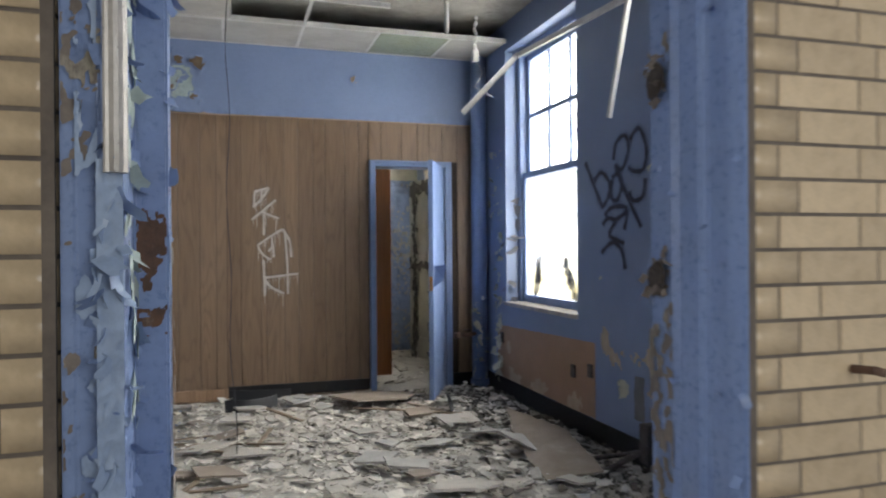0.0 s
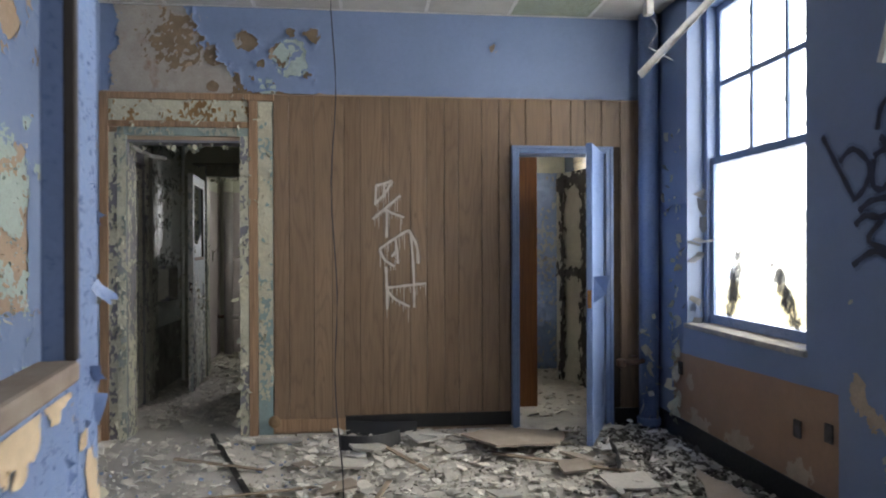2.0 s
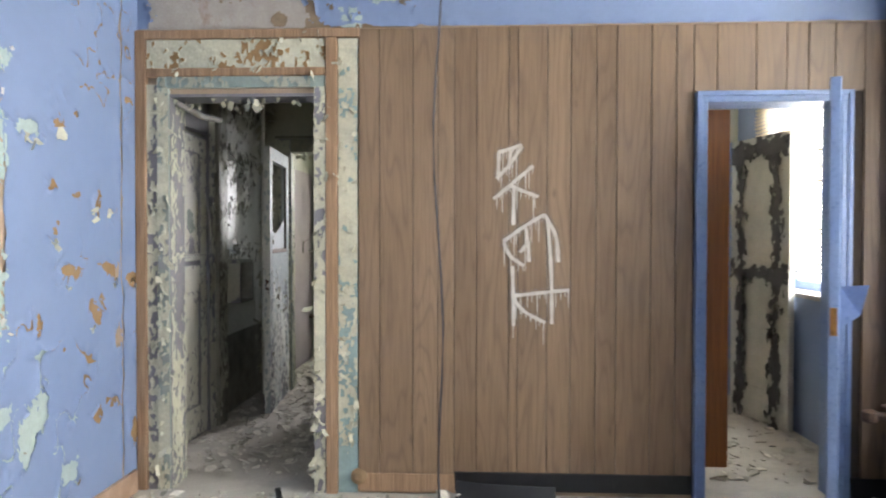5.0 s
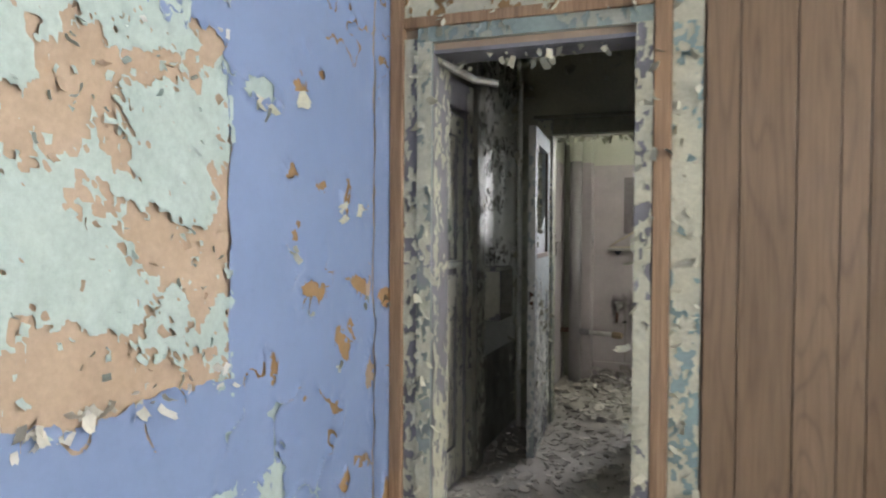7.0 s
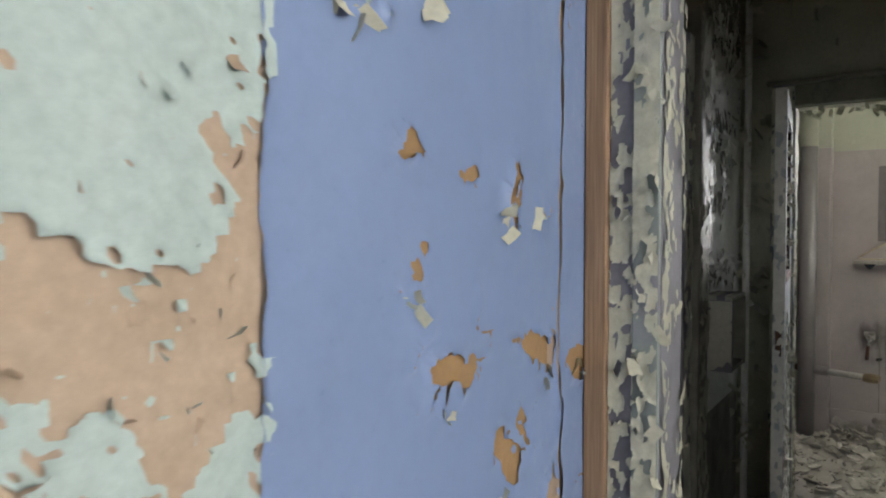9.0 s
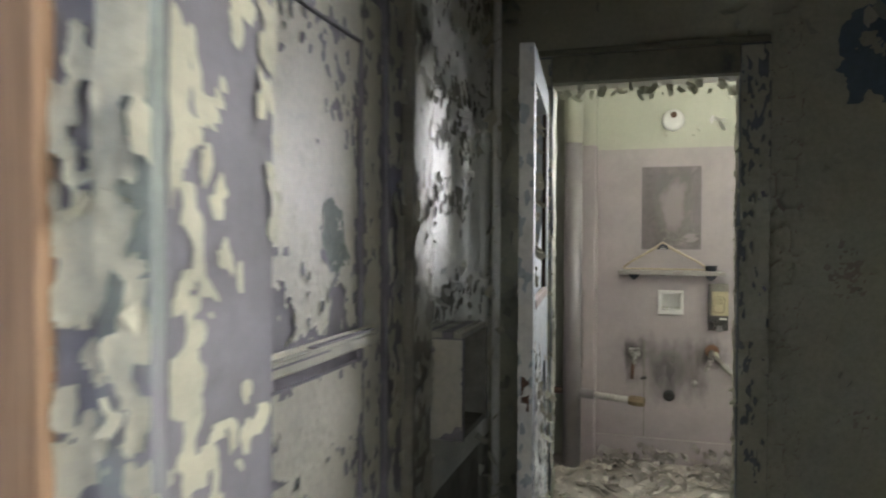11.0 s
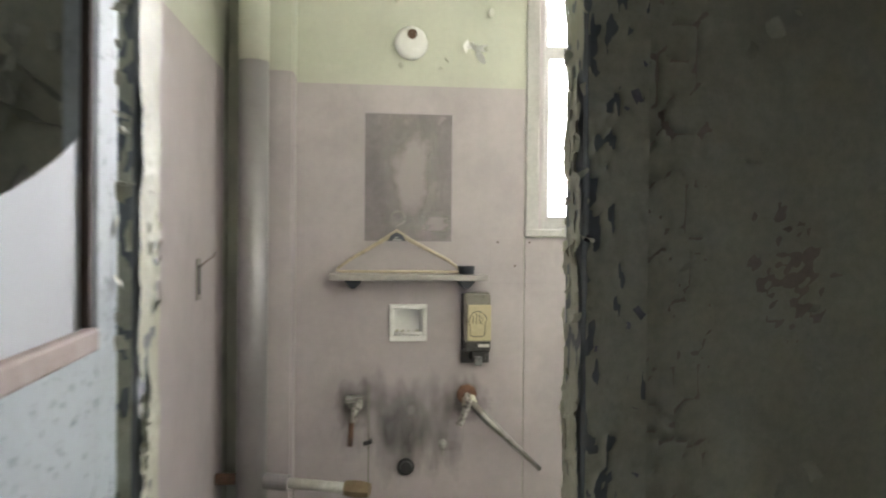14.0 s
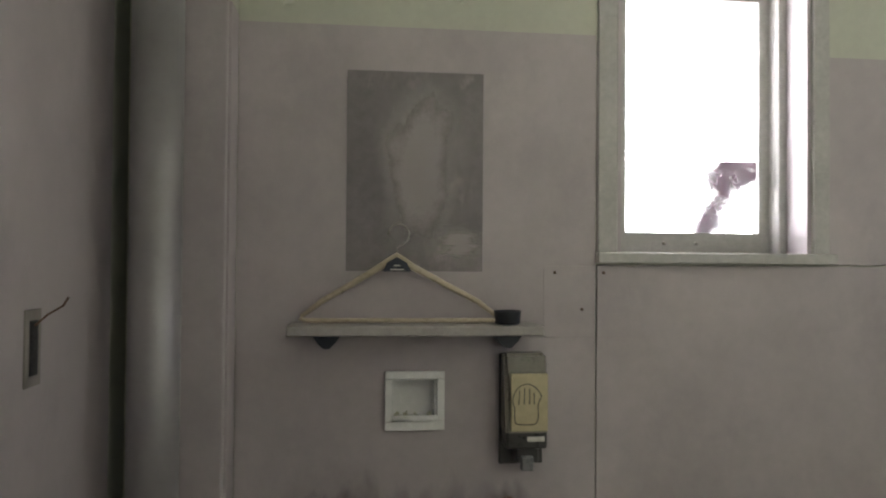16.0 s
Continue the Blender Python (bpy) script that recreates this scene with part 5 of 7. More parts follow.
ROOM = [(-0.25, 2.30, 2.6, 6.0, 1.0), (-1.55, -0.25, 4.4, 6.0, 0.35), (-1.4, 2.3, 1.35, 2.6, 0.7)]
rubble("plaster_rubble", ROOM, 6500, (0.010, 0.065), 1, RUBBLE, "broken plaster chips scattered over the floor", 0.05)
rubble("paint_chips", [(-1.6, 2.3, 1.4, 6.05, 1.0)], 4200, (0.006, 0.026), 2, surface("pale_paint_chips", (0.62, 0.60, 0.52), (0.45, 0.43, 0.38), 0.8, 10, 60, 0.2, per_piece=0.4), "small pale paint chips on the floor", 0.02, 20)
rubble("blue_chips", [(-1.6, 0.2, 4.6, 6.0, 1.0), (-1.6, -0.9, 2, 4.6, 1)], 200, (0.006, 0.03), 3, BLUE, "flakes of blue paint on the floor", 0.012, 20)
rubble("dark_crumbs", [(1.85, 2.35, 2.6, 6.0, 2.2), (1.3, 1.85, 3.2, 6.0, 0.5), (0.0, 1.3, 4, 6, 0.12)], 1700, (0.01, 0.05), 5, surface("dark_crumbs", (0.19, 0.17, 0.15), (0.10, 0.09, 0.08), 0.9, 12, 70, 0.4, per_piece=0.4), "dark crumbled debris near the window wall", 0.03, 20)


def board(name, corners, thick, z, rx, ry, material, label, category, seed, rag=0.02, group=""):
    """A broken sheet with a ragged outline lying on the floor, slightly tilted."""
    r = random.Random(seed)
    c = sum((Vector((x, y, 0)) for x, y in corners), Vector()) / len(corners)
    b = bmesh.new()
    ring = []
    for i in range(len(corners)):
        p, q = Vector((*corners[i], 0)), Vector((*corners[(i + 1) % len(corners)], 0))
        n = max(2, int((q - p).length / 0.06))
        for k in range(n):
            ring.append(p.lerp(q, k / n) - c + Vector((r.gauss(0, rag), r.gauss(0, rag), 0)) * (0.5 if k else 0.2))
    lo = [b.verts.new((v.x, v.y, 0)) for v in ring]
    hi = [b.verts.new((v.x, v.y, thick)) for v in ring]
    b.faces.new(hi)
    b.faces.new(lo[::-1])
    n = len(ring)
    for k in range(n):
        b.faces.new((lo[k], lo[(k + 1) % n], hi[(k + 1) % n], hi[k]))
    ob = ob_from(name, b, material)
    ob.matrix_world = pose(c.x, c.y, z, rx, ry, 0)
    return tagged(ob, label, category, group)


BOARDMAT = surface("grey_brown_tile_board", (0.34, 0.285, 0.235), (0.26, 0.215, 0.175), 0.9, 5, 90, 0.4, (0.42, 0.38, 0.33), (0.58, 0.74))
board("ceiling_board", ((2.02, 4.72), (2.16, 4.0), (2.02, 3.30), (1.69, 3.33), (1.78, 3.9)), 0.012, 0.06, 2, -6, BOARDMAT, "large fallen grey-brown ceiling board leaning on debris", "board", 1, 0.014)
board("ceiling_board", ((0.82, 5.62), (1.15, 5.95), (1.62, 5.80), (1.42, 5.35), (1.0, 5.25)), 0.014, 0.06, -5, 3, BOARDMAT, "fallen tan ceiling board before the blue door", "board", 2, 0.014)
rr = random.Random(21)
for k in range(34):
    cx, cy = rr.uniform(-0.35, 1.95), rr.uniform(2.8, 5.75)
    a, s = rr.uniform(0, 6.28), rr.uniform(0.08, 0.24)
    n = rr.choice((4, 4, 5))
    pts = [(cx + math.cos(a + 6.283 * i / n) * s * rr.uniform(0.6, 1.1), cy + math.sin(a + 6.283 * i / n) * s * rr.uniform(0.5, 0.9)) for i in range(n)]
    board("plaster_slab", pts, rr.uniform(0.008, 0.016), rr.uniform(0.02, 0.06), rr.gauss(0, 5), rr.gauss(0, 5), rr.choice((BOARDMAT, RUBBLE, TILE, CONCRETE)), "broken plaster slab lying on the debris", "debris slab", 30 + k, 0.012, "broken plaster slabs")
for k in range(16):
    x, y, a, n = rr.uniform(-0.9, 1.7), rr.uniform(2.7, 5.4), rr.uniform(0, 180), rr.uniform(0.3, 0.9)
    o = tagged(ob_from("wood_lath", box(-n / 2, n / 2, -0.015, 0.015, 0, 0.009, bevel=0.002), wood("dusty_lath", (0.33, 0.26, 0.19), (0.2, 0.15, 0.1), 0.85, 0.3, 9, axis=0)), "dusty broken wooden lath on the floor", "lath", "wooden laths")
    o.matrix_world = pose(x, y, 0.035, rr.gauss(0, 6), rr.gauss(0, 2.5), a)
for pts, w in ((((-0.88, 6.05), (-0.42, 4.8)), 0.03), (((-1.25, 4.2), (-0.1, 4.0)), 0.03), (((-1.1, 3.75), (-0.5, 3.9)), 0.09)):
    (xa, ya), (xb, yb) = pts
    n = math.hypot(xb - xa, yb - ya)
    o = tagged(ob_from("floor_strip", box(0, n, -w / 2, w / 2, 0, 0.02, bevel=0.002), BASEBLACK if w < 0.05 and xa > -1 else BOARDMAT), "dark metal strip lying across the dusty floor" if w < 0.05 else "grey wooden board lying on the floor", "strip")
    o.matrix_world = pose(xa, ya, 0.012, 0, 0, math.degrees(math.atan2(yb - ya, xb - xa)))
# curled pieces of the black rubber base
for x, y, a, n, bend in ((0.30, 5.90, -8, 0.5, 0.15), (0.25, 5.55, 14, 0.42, 0.8), (1.75, 5.1, 75, 0.4, 0.3)):
    b = bmesh.new()
    rows_ = []
    for k in range(13):
        t = (k / 12 - 0.5)
        px_, py_ = n * t, bend * n * t * t
        rows_.append([b.verts.new((px_, py_, 0)), b.verts.new((px_, py_ + 0.03, 0.09)), b.verts.new((px_, py_ + 0.034, 0.09)), b.verts.new((px_, py_ + 0.004, 0))])
    for r0, r1 in zip(rows_, rows_[1:]):
        for j in range(4):
            b.faces.new((r0[j], r0[(j + 1) % 4], r1[(j + 1) % 4], r1[j]))
    b.faces.new(rows_[0])
    b.faces.new(rows_[-1][::-1])
    o = tagged(ob_from("rubber_strip", b, BASEBLACK), "torn curled strip of black rubber base", "rubber strip", "torn rubber strips")
    o.matrix_world = pose(x, y, 0.02, 0, 0, a)
hanging_flakes("paint_curls", [(LEFT + 0.003, LEFT + 0.008, 6.10 - u - 0.03, 6.10 - u + 0.03, v - 0.06, v - 0.01) for u, v in ((0.08, 1.15), (0.27, 1.17), (0.66, 1.18), (0.405, 1.50), (0.70, 1.83), (0.90, 1.78), (0.43, 0.96), (0.29, 1.52), (0.75, 1.37), (1.07, 2.02), (0.93, 0.5))], 34, CREAM, wall_west, 91, (0.012, 0.04))
hanging_flakes("paint_curls", [(LEFT + 0.002, LEFT + 0.006, 4.40, 5.04, 1.02, 1.45), (LEFT + 0.002, LEFT + 0.006, 4.40, 4.95, 1.55, 1.85)], 90, MINT, wall_west, 93, (0.006, 0.018))
hanging_flakes("paint_curls", [(LEFT + 0.002, LEFT + 0.006, 4.40, 5.04, 1.05, 1.85)], 50, TAN, wall_west, 94, (0.006, 0.02))
hanging_flakes("paint_curls", [(LEFT + 0.004, LEFT + 0.012, 4.42, 4.80, 1.0, 1.03)], 14, MATS["pale_paint_chips"], wall_west, 95, (0.014, 0.03))
hanging_flakes("paint_curls", [(LEFT + 0.003, LEFT + 0.012, 4.3, 5.06, 0.97, 1.04), (LEFT + 0.003, LEFT + 0.010, 4.3, 5.1, 1.8, 2.15)], 40, surface("white_curled_paint", (0.62, 0.60, 0.55), (0.5, 0.49, 0.45), 0.55), wall_west, 92, (0.008, 0.024))
roll = tagged(ob_from("cardboard_tube", tube(((-0.53, 5.74, 0.045), (-0.38, 5.755, 0.045), (-0.23, 5.76, 0.045)), 0.02, 14), surface("dusty_grey_card", (0.36, 0.34, 0.31), (0.27, 0.25, 0.23), 0.9, 8, 60, 0.3)), "dusty grey tube lying by the panelling foot", "tube")
cap = tagged(ob_from("wooden_knob", lathe(((0.03, 0), (0.042, 0.008), (0.042, 0.02), (0.02, 0.03)), pose(-0.45, NORTH - 0.035, 0.1, 90, 0, 0)), surface("brown_cap", (0.3, 0.2, 0.11), (0.2, 0.13, 0.07), 0.7)), "brown round wooden knob at the foot of the panelling", "knob")
clod = tagged(ob_from("plaster_lump", box(-0.05, 0.05, -0.04, 0.04, 0, 0.07, bevel=0.015), RUBBLE), "pale lump of plaster by the skirting", "lump")
clod.matrix_world = pose(-1.55, 5.72, 0.0, 8, 5, 30)


# -- lobby --
def plates(U, V, scale, seed, gap, warp=0.3):
    """Cracked plates: distance from the nearest crack of a jittered cell pattern."""
    u, v = U * scale + warp * fbm(U, V, 6.0, seed), V * scale * 0.8 + warp * fbm(U, V, 6.0, seed + 1)
    iu, iv = np.floor(u).astype(int), np.floor(v).astype(int)
    d1, d2 = np.full_like(U, 9.0), np.full_like(U, 9.0)
    g, h = LATTICE[seed % 8], LATTICE[(seed + 1) % 8]
    for di in (-1, 0, 1):
        for dj in (-1, 0, 1):
            a, b2 = (iu + di) % 256, (iv + dj) % 256
            dd = np.maximum(np.abs(u - (iu + di + g[a, b2])), np.abs(v - (iv + dj + h[a, b2])))
            d2 = np.minimum(np.maximum(d1, dd), d2)
            d1 = np.minimum(d1, dd)
    return (d2 - d1) / scale - gap


# closed panelled door in the west wall
LX = -1.735
old = holder("door_5", Matrix.Identity(4), "closed panelled door with peeling grey-green paint", "door", kind="structure")
part("slab", box(LX + 0.001, LX + 0.02, 6.40, 7.17, 0.01, 2.02), MAUVE, old)
for a, b2, c, d in ((6.40, 6.50, 0.01, 2.02), (7.06, 7.17, 0.01, 2.02), (6.50, 7.06, 0.01, 0.22), (6.50, 7.06, 0.98, 1.16), (6.50, 7.06, 1.9, 2.02)):
    part("rail" if b2 - a > 0.3 else "stile", box(LX + 0.02, LX + 0.034, a, b2, c, d, bevel=0.004), MAUVE, old)
part("moulding", box(LX + 0.034, LX + 0.052, 6.46, 7.12, 1.19, 1.215, bevel=0.006), GREYGREEN, old, "chipped ledge across the door")
part("moulding", box(LX + 0.034, LX + 0.042, 6.46, 7.12, 1.215, 1.235, bevel=0.003), CREAM, old)
LOBBYGREY = surface("pale_grey_green_lobby_paint", (0.51, 0.50, 0.415), (0.44, 0.43, 0.36), 0.55, 3, 45, 0.2, (0.27, 0.27, 0.23), (0.6, 0.8))


# a skin of paint on each stile, rail and panel, worn along its edges
for k, (a, b2, c, d, dx) in enumerate(((6.402, 6.498, 0.02, 2.01, 0.0345), (7.062, 7.168, 0.02, 2.01, 0.0345), (6.502, 7.058, 0.02, 0.218, 0.0345), (6.502, 7.058, 0.982, 1.158, 0.0345), (6.502, 7.058, 1.902, 2.01, 0.0345), (6.502, 7.058, 1.237, 1.898, 0.0205), (6.502, 7.058, 0.222, 0.978, 0.0205))):
    def skin(U, V, a=a, b2=b2, c=c, d=d, k=k):
        rim = inside(U, V, 0, b2 - a, 0, d - c)
        f = chips(U, V * 0.7, 58.0, k, 0.97 - 0.40 * np.exp(-rim / 0.018), 6.0, 1.15)
        if k == 5:
            for u0, v0, r in ((0.19, 0.035, 0.055), (0.44, 0.03, 0.05), (0.05, 0.02, 0.05), (0.43, 0.20, 0.045)):
                f = np.minimum(f, np.hypot((U - u0) * 1.0, (V - v0) * 0.75) - r - fbm(U, V, 14.0, 4, 6, 0.7) * 0.06 - jag(U, V, 60.0, 4) * 0.03)
        return f
    sheet("peeling_paint", (LX + dx, a, c), Y, Z, b2 - a, d - c, 0.006, skin, LOBBYGREY, old, 0.001, 0.006, 0.004, 0.0002, label="grey-green paint skin peeling from the door")
sheet("green_patch", (LX + 0.0205, 6.84, 1.33), Y, Z, 0.22, 0.24, 0.006, lambda U, V: 0.055 - np.hypot(U - 0.10 + 0.4 * (V - 0.12), (V - 0.12) * 0.7) + fbm(U, V, 14.0, 3, 6, 0.7) * 0.10, surface("old_green_layer", (0.16, 0.20, 0.17), (0.10, 0.13, 0.11), 0.6, 20, 90, 0.5), old, 0.0006, 0.003, label="dark green older paint laid bare")
for yy, zz, n in ((6.47, 1.2155, 0.5), (6.60, 1.221, 0.46), (6.55, 1.2105, 0.3), (6.78, 1.226, 0.30)):
    part("splinter", box(LX + 0.040, LX + 0.058, yy, yy + n, zz, zz + 0.004, bevel=0.001), GREYGREEN if n > 0.4 else MAUVE, old)
lob = holder("door_5_casing", Matrix.Identity(4), "dark flaking casing beside the closed door", "casing", kind="structure")
part("casing", box(LX + 0.001, LX + 0.045, 7.19, 7.30, 0, 2.2, bevel=0.006), MAUVE, lob)
part("casing", box(LX + 0.001, LX + 0.045, 6.27, 6.385, 0, 2.2, bevel=0.006), MAUVE, lob)
part("casing", box(LX + 0.001, LX + 0.045, 6.385, 7.19, 2.05, 2.2, bevel=0.006), MAUVE, lob)
part("pilaster", box(LX + 0.001, LX + 0.075, 7.302, 7.46, 0, 2.85, bevel=0.006), DARKPLASTER, lob)
sheet("peeling_paint", (LX + 0.076, 7.302, 0), Y, Z, 0.158, 2.8, 0.008, lambda U, V: chips(U, V * 0.75, 32.0, 3, 0.55, 4.0), GREYGREEN, lob, 0.001, 0.012, 0.006)
sheet("peeling_paint", (LX + 0.046, 7.19, 0), Y, Z, 0.11, 2.2, 0.008, lambda U, V: chips(U, V * 0.75, 38.0, 5, 0.6, 4.0), LOBBYGREY, lob, 0.001, 0.012, 0.006)
sheet("peeling_paint", (LX + 0.046, 6.27, 0), Y, Z, 0.11, 2.2, 0.008, lambda U, V: chips(U, V * 0.75, 38.0, 6, 0.7, 4.0), CREAM, lob, 0.001, 0.012, 0.006)


def lit_skin(U, V):
    d = chips(U, V * 0.8, 46.0, 2, 1.22, 4.0, 0.9)
    for u0, v0, a, b2, n in ((0.25, 1.56, 0.16, 0.06, 0.16), (0.52, 1.60, 0.20, 0.08, 0.2), (0.40, 1.80, 0.30, 0.06, 0.3), (0.35, 1.95, 0.5, 0.07, 0.3), (0.42, 1.24, 0.45, 0.07, 0.25), (0.55, 1.46, 0.05, 0.04, 0.1)):
        d = np.minimum(d, (np.hypot((U - u0) / a, (V - v0) / b2) - 1) * min(a, b2) + 0.032 + fbm(U, V, 17.0, 4, 6, 0.68) * n * 0.75 + jag(U, V * 0.8, 40.0, 4) * n * 0.42)
    top = V - 2.10
    return np.minimum(d, -top * 0.5 + fbm(U, V, 12.0, 5, 6, 0.68) * 0.5 + jag(U, V * 0.7, 34.0, 5) * 0.25 + 0.15)


SATIN = surface("white_gloss_paint", (0.78, 0.78, 0.73), (0.71, 0.71, 0.66), 0.52, 4, 30, 0.4, (0.42, 0.42, 0.36), (0.66, 0.85), gloss_var=0.06)
sheet("gloss_paint_layer", (LX, 7.46, 0.6), Y, Z, 1.04, 2.2, 0.009, lambda U, V: lit_skin(U, V + 0.6), SATIN, wall_lobby, 0.002, 0.010, 0.005, label="glossy white paint flaking in curls")
hanging_flakes("paint_curls", [(LX + 0.004, LX + 0.015, 7.5, 8.2, 1.62, 1.95), (LX + 0.004, LX + 0.012, 7.5, 8.3, 1.22, 1.36), (LX + 0.004, LX + 0.012, 7.5, 8.3, 2.0, 2.7)], 60, SATIN, wall_lobby, 44, (0.015, 0.04))
hanging_flakes("paint_curls", [(LX + 0.004, LX + 0.012, 7.5, 8.4, 0.3, 2.8)], 22, GREYGREEN, wall_lobby, 45, (0.015, 0.04))
cab = holder("wall_box", Matrix.Identity(4), "wooden box shelf with a splintered top on the lobby wall", "wall box")
part("front", box(LX + 0.002, LX + 0.17, 7.465, 7.483, 0.86, 1.155, bevel=0.002), MAUVE, cab)
part("back", box(LX + 0.002, LX + 0.17, 7.74, 7.755, 0.86, 1.155), DARKPLASTER, cab)
part("bottom", box(LX + 0.002, LX + 0.165, 7.484, 7.739, 0.86, 0.878), DARKPLASTER, cab)
rs = random.Random(21)
xs_ = LX + 0.002
while xs_ < LX + 0.165:
    wd = rs.uniform(0.008, 0.034)
    part("splintered_board", box(xs_, min(xs_ + wd, LX + 0.175) - 0.0008, 7.45 + rs.uniform(-0.006, 0.02), 7.765 - rs.uniform(0, 0.05), 1.156, 1.166 + rs.uniform(0, 0.014), bevel=0.0015), rs.choice((GREYGREEN, MAUVE, GREYGREEN)), cab)
    xs_ += wd
sheet("flaking_paint", (LX + 0.003, 7.4645, 0.862), X, Z, 0.165, 0.29, 0.006, lambda U, V: fbm(U, V, 8.0, 3) + 0.02, LOBBYGREY, cab, 0.001, 0.006, 0.03)
# the board is not cut: a solid black disc gives the hole's darkness
part("hole_rim", lathe(((0.014, 0), (0.014, 0.003), (0.006, 0.0035)), pose(LX + 0.06, 7.465, 1.10, 90, 0, 0), 14), BASEBLACK, cab)
riser2 = holder("thin_riser", Matrix.Identity(4), "thin riser pipe wrapped in flaking white paint", "pipe")
part("pipe", tube(((-1.665, 8.33, 0.0), (-1.665, 8.33, 2.85)), 0.017, 12), SATIN, riser2)
hanging_flakes("paint_curls", [(-1.68, -1.65, 8.315, 8.33, 0.2, 2.7)], 60, CREAM, riser2, 47, (0.015, 0.05))

# far doorway and its half-glazed leaf
frame_f = holder("door_6_frame", Matrix.Identity(4), "washroom door frame in thick flaking olive and cream paint", "door frame", kind="structure")
OLIVETRIM = surface("olive_trim_paint", (0.25, 0.25, 0.18), (0.18, 0.18, 0.135), 0.4, 6, 50, 0.3, (0.07, 0.075, 0.085), (0.56, 0.68))
DARKTRIM = surface("dark_grey_green_trim", (0.20, 0.22, 0.23), (0.14, 0.155, 0.165), 0.45, 6, 60, 0.3, (0.24, 0.235, 0.19), (0.56, 0.68))
PALEOLIVE = surface("pale_olive_paint", (0.50, 0.50, 0.385), (0.42, 0.42, 0.32), 0.42, 6, 50, 0.3, (0.16, 0.17, 0.13), (0.6, 0.75))
for x0, x1, sd in ((-0.735, -0.625, 2), (-1.575, -1.465, 5)):
    part("casing", box(x0, x1, FAR - 0.028, FAR - 0.001, 0, 2.20, bevel=0.006), DARKTRIM, frame_f)
    sheet("flaking_paint", (x0 + 0.002, FAR - 0.0285, 0), X, Z, 0.106, 2.19, 0.006, lambda U, V, sd=sd: chips(U * 1.1, V * 0.42, 75.0, sd, 0.80, 4.0, 2.2), PALEOLIVE, frame_f, 0.001, 0.010, 0.005)
part("casing", box(-1.465, -0.735, FAR - 0.027, FAR - 0.001, 2.09, 2.20, bevel=0.006), OLIVETRIM, frame_f)
part("cap_mould", box(-1.60, -0.63, FAR - 0.045, FAR - 0.001, 2.20, 2.225, bevel=0.006), OLIVETRIM, frame_f)
for xa, xb in ((-1.479, -1.463), (-0.737, -0.721)):
    part("jamb", box(xa, xb, FAR - 0.02, FAR + 0.085, 0, 2.09, bevel=0.003), DARKTRIM, frame_f)
part("jamb_head", box(-1.465, -0.735, FAR - 0.02, FAR + 0.085, 2.078, 2.092), PALEOLIVE, frame_f)
sheet("flaking_paint", (-0.7375, FAR - 0.02, 0), Y, Z, 0.105, 2.08, 0.006, lambda U, V: chips(U, V * 0.5, 80.0, 3, 0.78, 4.0, 2.0), PALEOLIVE, frame_f, -0.001, -0.012, 0.005)
sheet("flaking_paint", (-1.4625, FAR - 0.02, 0), Y, Z, 0.105, 2.08, 0.006, lambda U, V: chips(U, V * 0.5, 80.0, 4, 0.78, 4.0, 2.0), PALEOLIVE, frame_f, 0.001, 0.012, 0.005)
hanging_flakes("paint_curls", [(-1.44, -0.75, FAR - 0.02, FAR + 0.07, 2.05, 2.08)], 50, PALEOLIVE, frame_f, 52, (0.012, 0.035))
hanging_flakes("paint_curls", [(-0.744, -0.732, FAR - 0.035, FAR + 0.08, 0.2, 2.05)], 110, PALEOLIVE, frame_f, 53, (0.006, 0.017))
hanging_flakes("paint_curls", [(-0.73, -0.63, FAR - 0.036, FAR - 0.03, 0.2, 2.15)], 40, MAUVE, frame_f, 54, (0.006, 0.014))

leaf = holder("door_6", pose(-1.487, 8.40, 0, 0, 0, -84.8), "half-glazed washroom door with broken glass and flaking pale paint", "door", kind="structure")
LEAFGREY = surface("pale_blue_grey_door_paint", (0.46, 0.515, 0.52), (0.40, 0.45, 0.455), 0.35, 5, 50, 0.2, (0.24, 0.25, 0.24), (0.6, 0.8))
L, T = 0.77, 0.0225
part("stile", box(0, 0.10, -T, T, 0.01, 2.03, bevel=0.003), LEAFGREY, leaf)
part("stile", box(0.69, L, -T, T, 0.01, 2.03, bevel=0.003), LEAFGREY, leaf)
part("top_rail", box(0.10, 0.69, -T, T, 1.93, 2.03), LEAFGREY, leaf)
part("lock_rail", box(0.10, 0.69, -T, T, 0.98, 1.22), LEAFGREY, leaf)
part("bottom_rail", box(0.10, 0.69, -T, T, 0.01, 0.24), LEAFGREY, leaf)
part("lower_panel", box(0.10, 0.69, -0.012, 0.012, 0.24, 0.98), LEAFGREY, leaf)
part("glazing_bead", box(0.10, 0.69, 0.006, T + 0.004, 1.22, 1.252, bevel=0.005), surface("pinkish_putty", (0.40, 0.33, 0.29), (0.3, 0.24, 0.2), 0.8, 12, 80, 0.4), leaf, "pinkish crumbling glazing putty")
for xg in (0.10, 0.675):
    part("glazing_bead", box(xg, xg + 0.015, 0.004, 0.018, 1.252, 1.93, bevel=0.003), surface("dark_glazing_bead", (0.07, 0.045, 0.03), (0.04, 0.03, 0.02), 0.7), leaf)


def shard(U, V):
    # broken pane: what is left along the foot, the far edge and the near top
    curve = 0.165 + 0.075 * ((U - 0.26) / 0.26) ** 2 - 0.012 * np.sin(U * 11)
    return np.maximum(curve - V, np.minimum(0.05 + 0.06 * V - U, V))


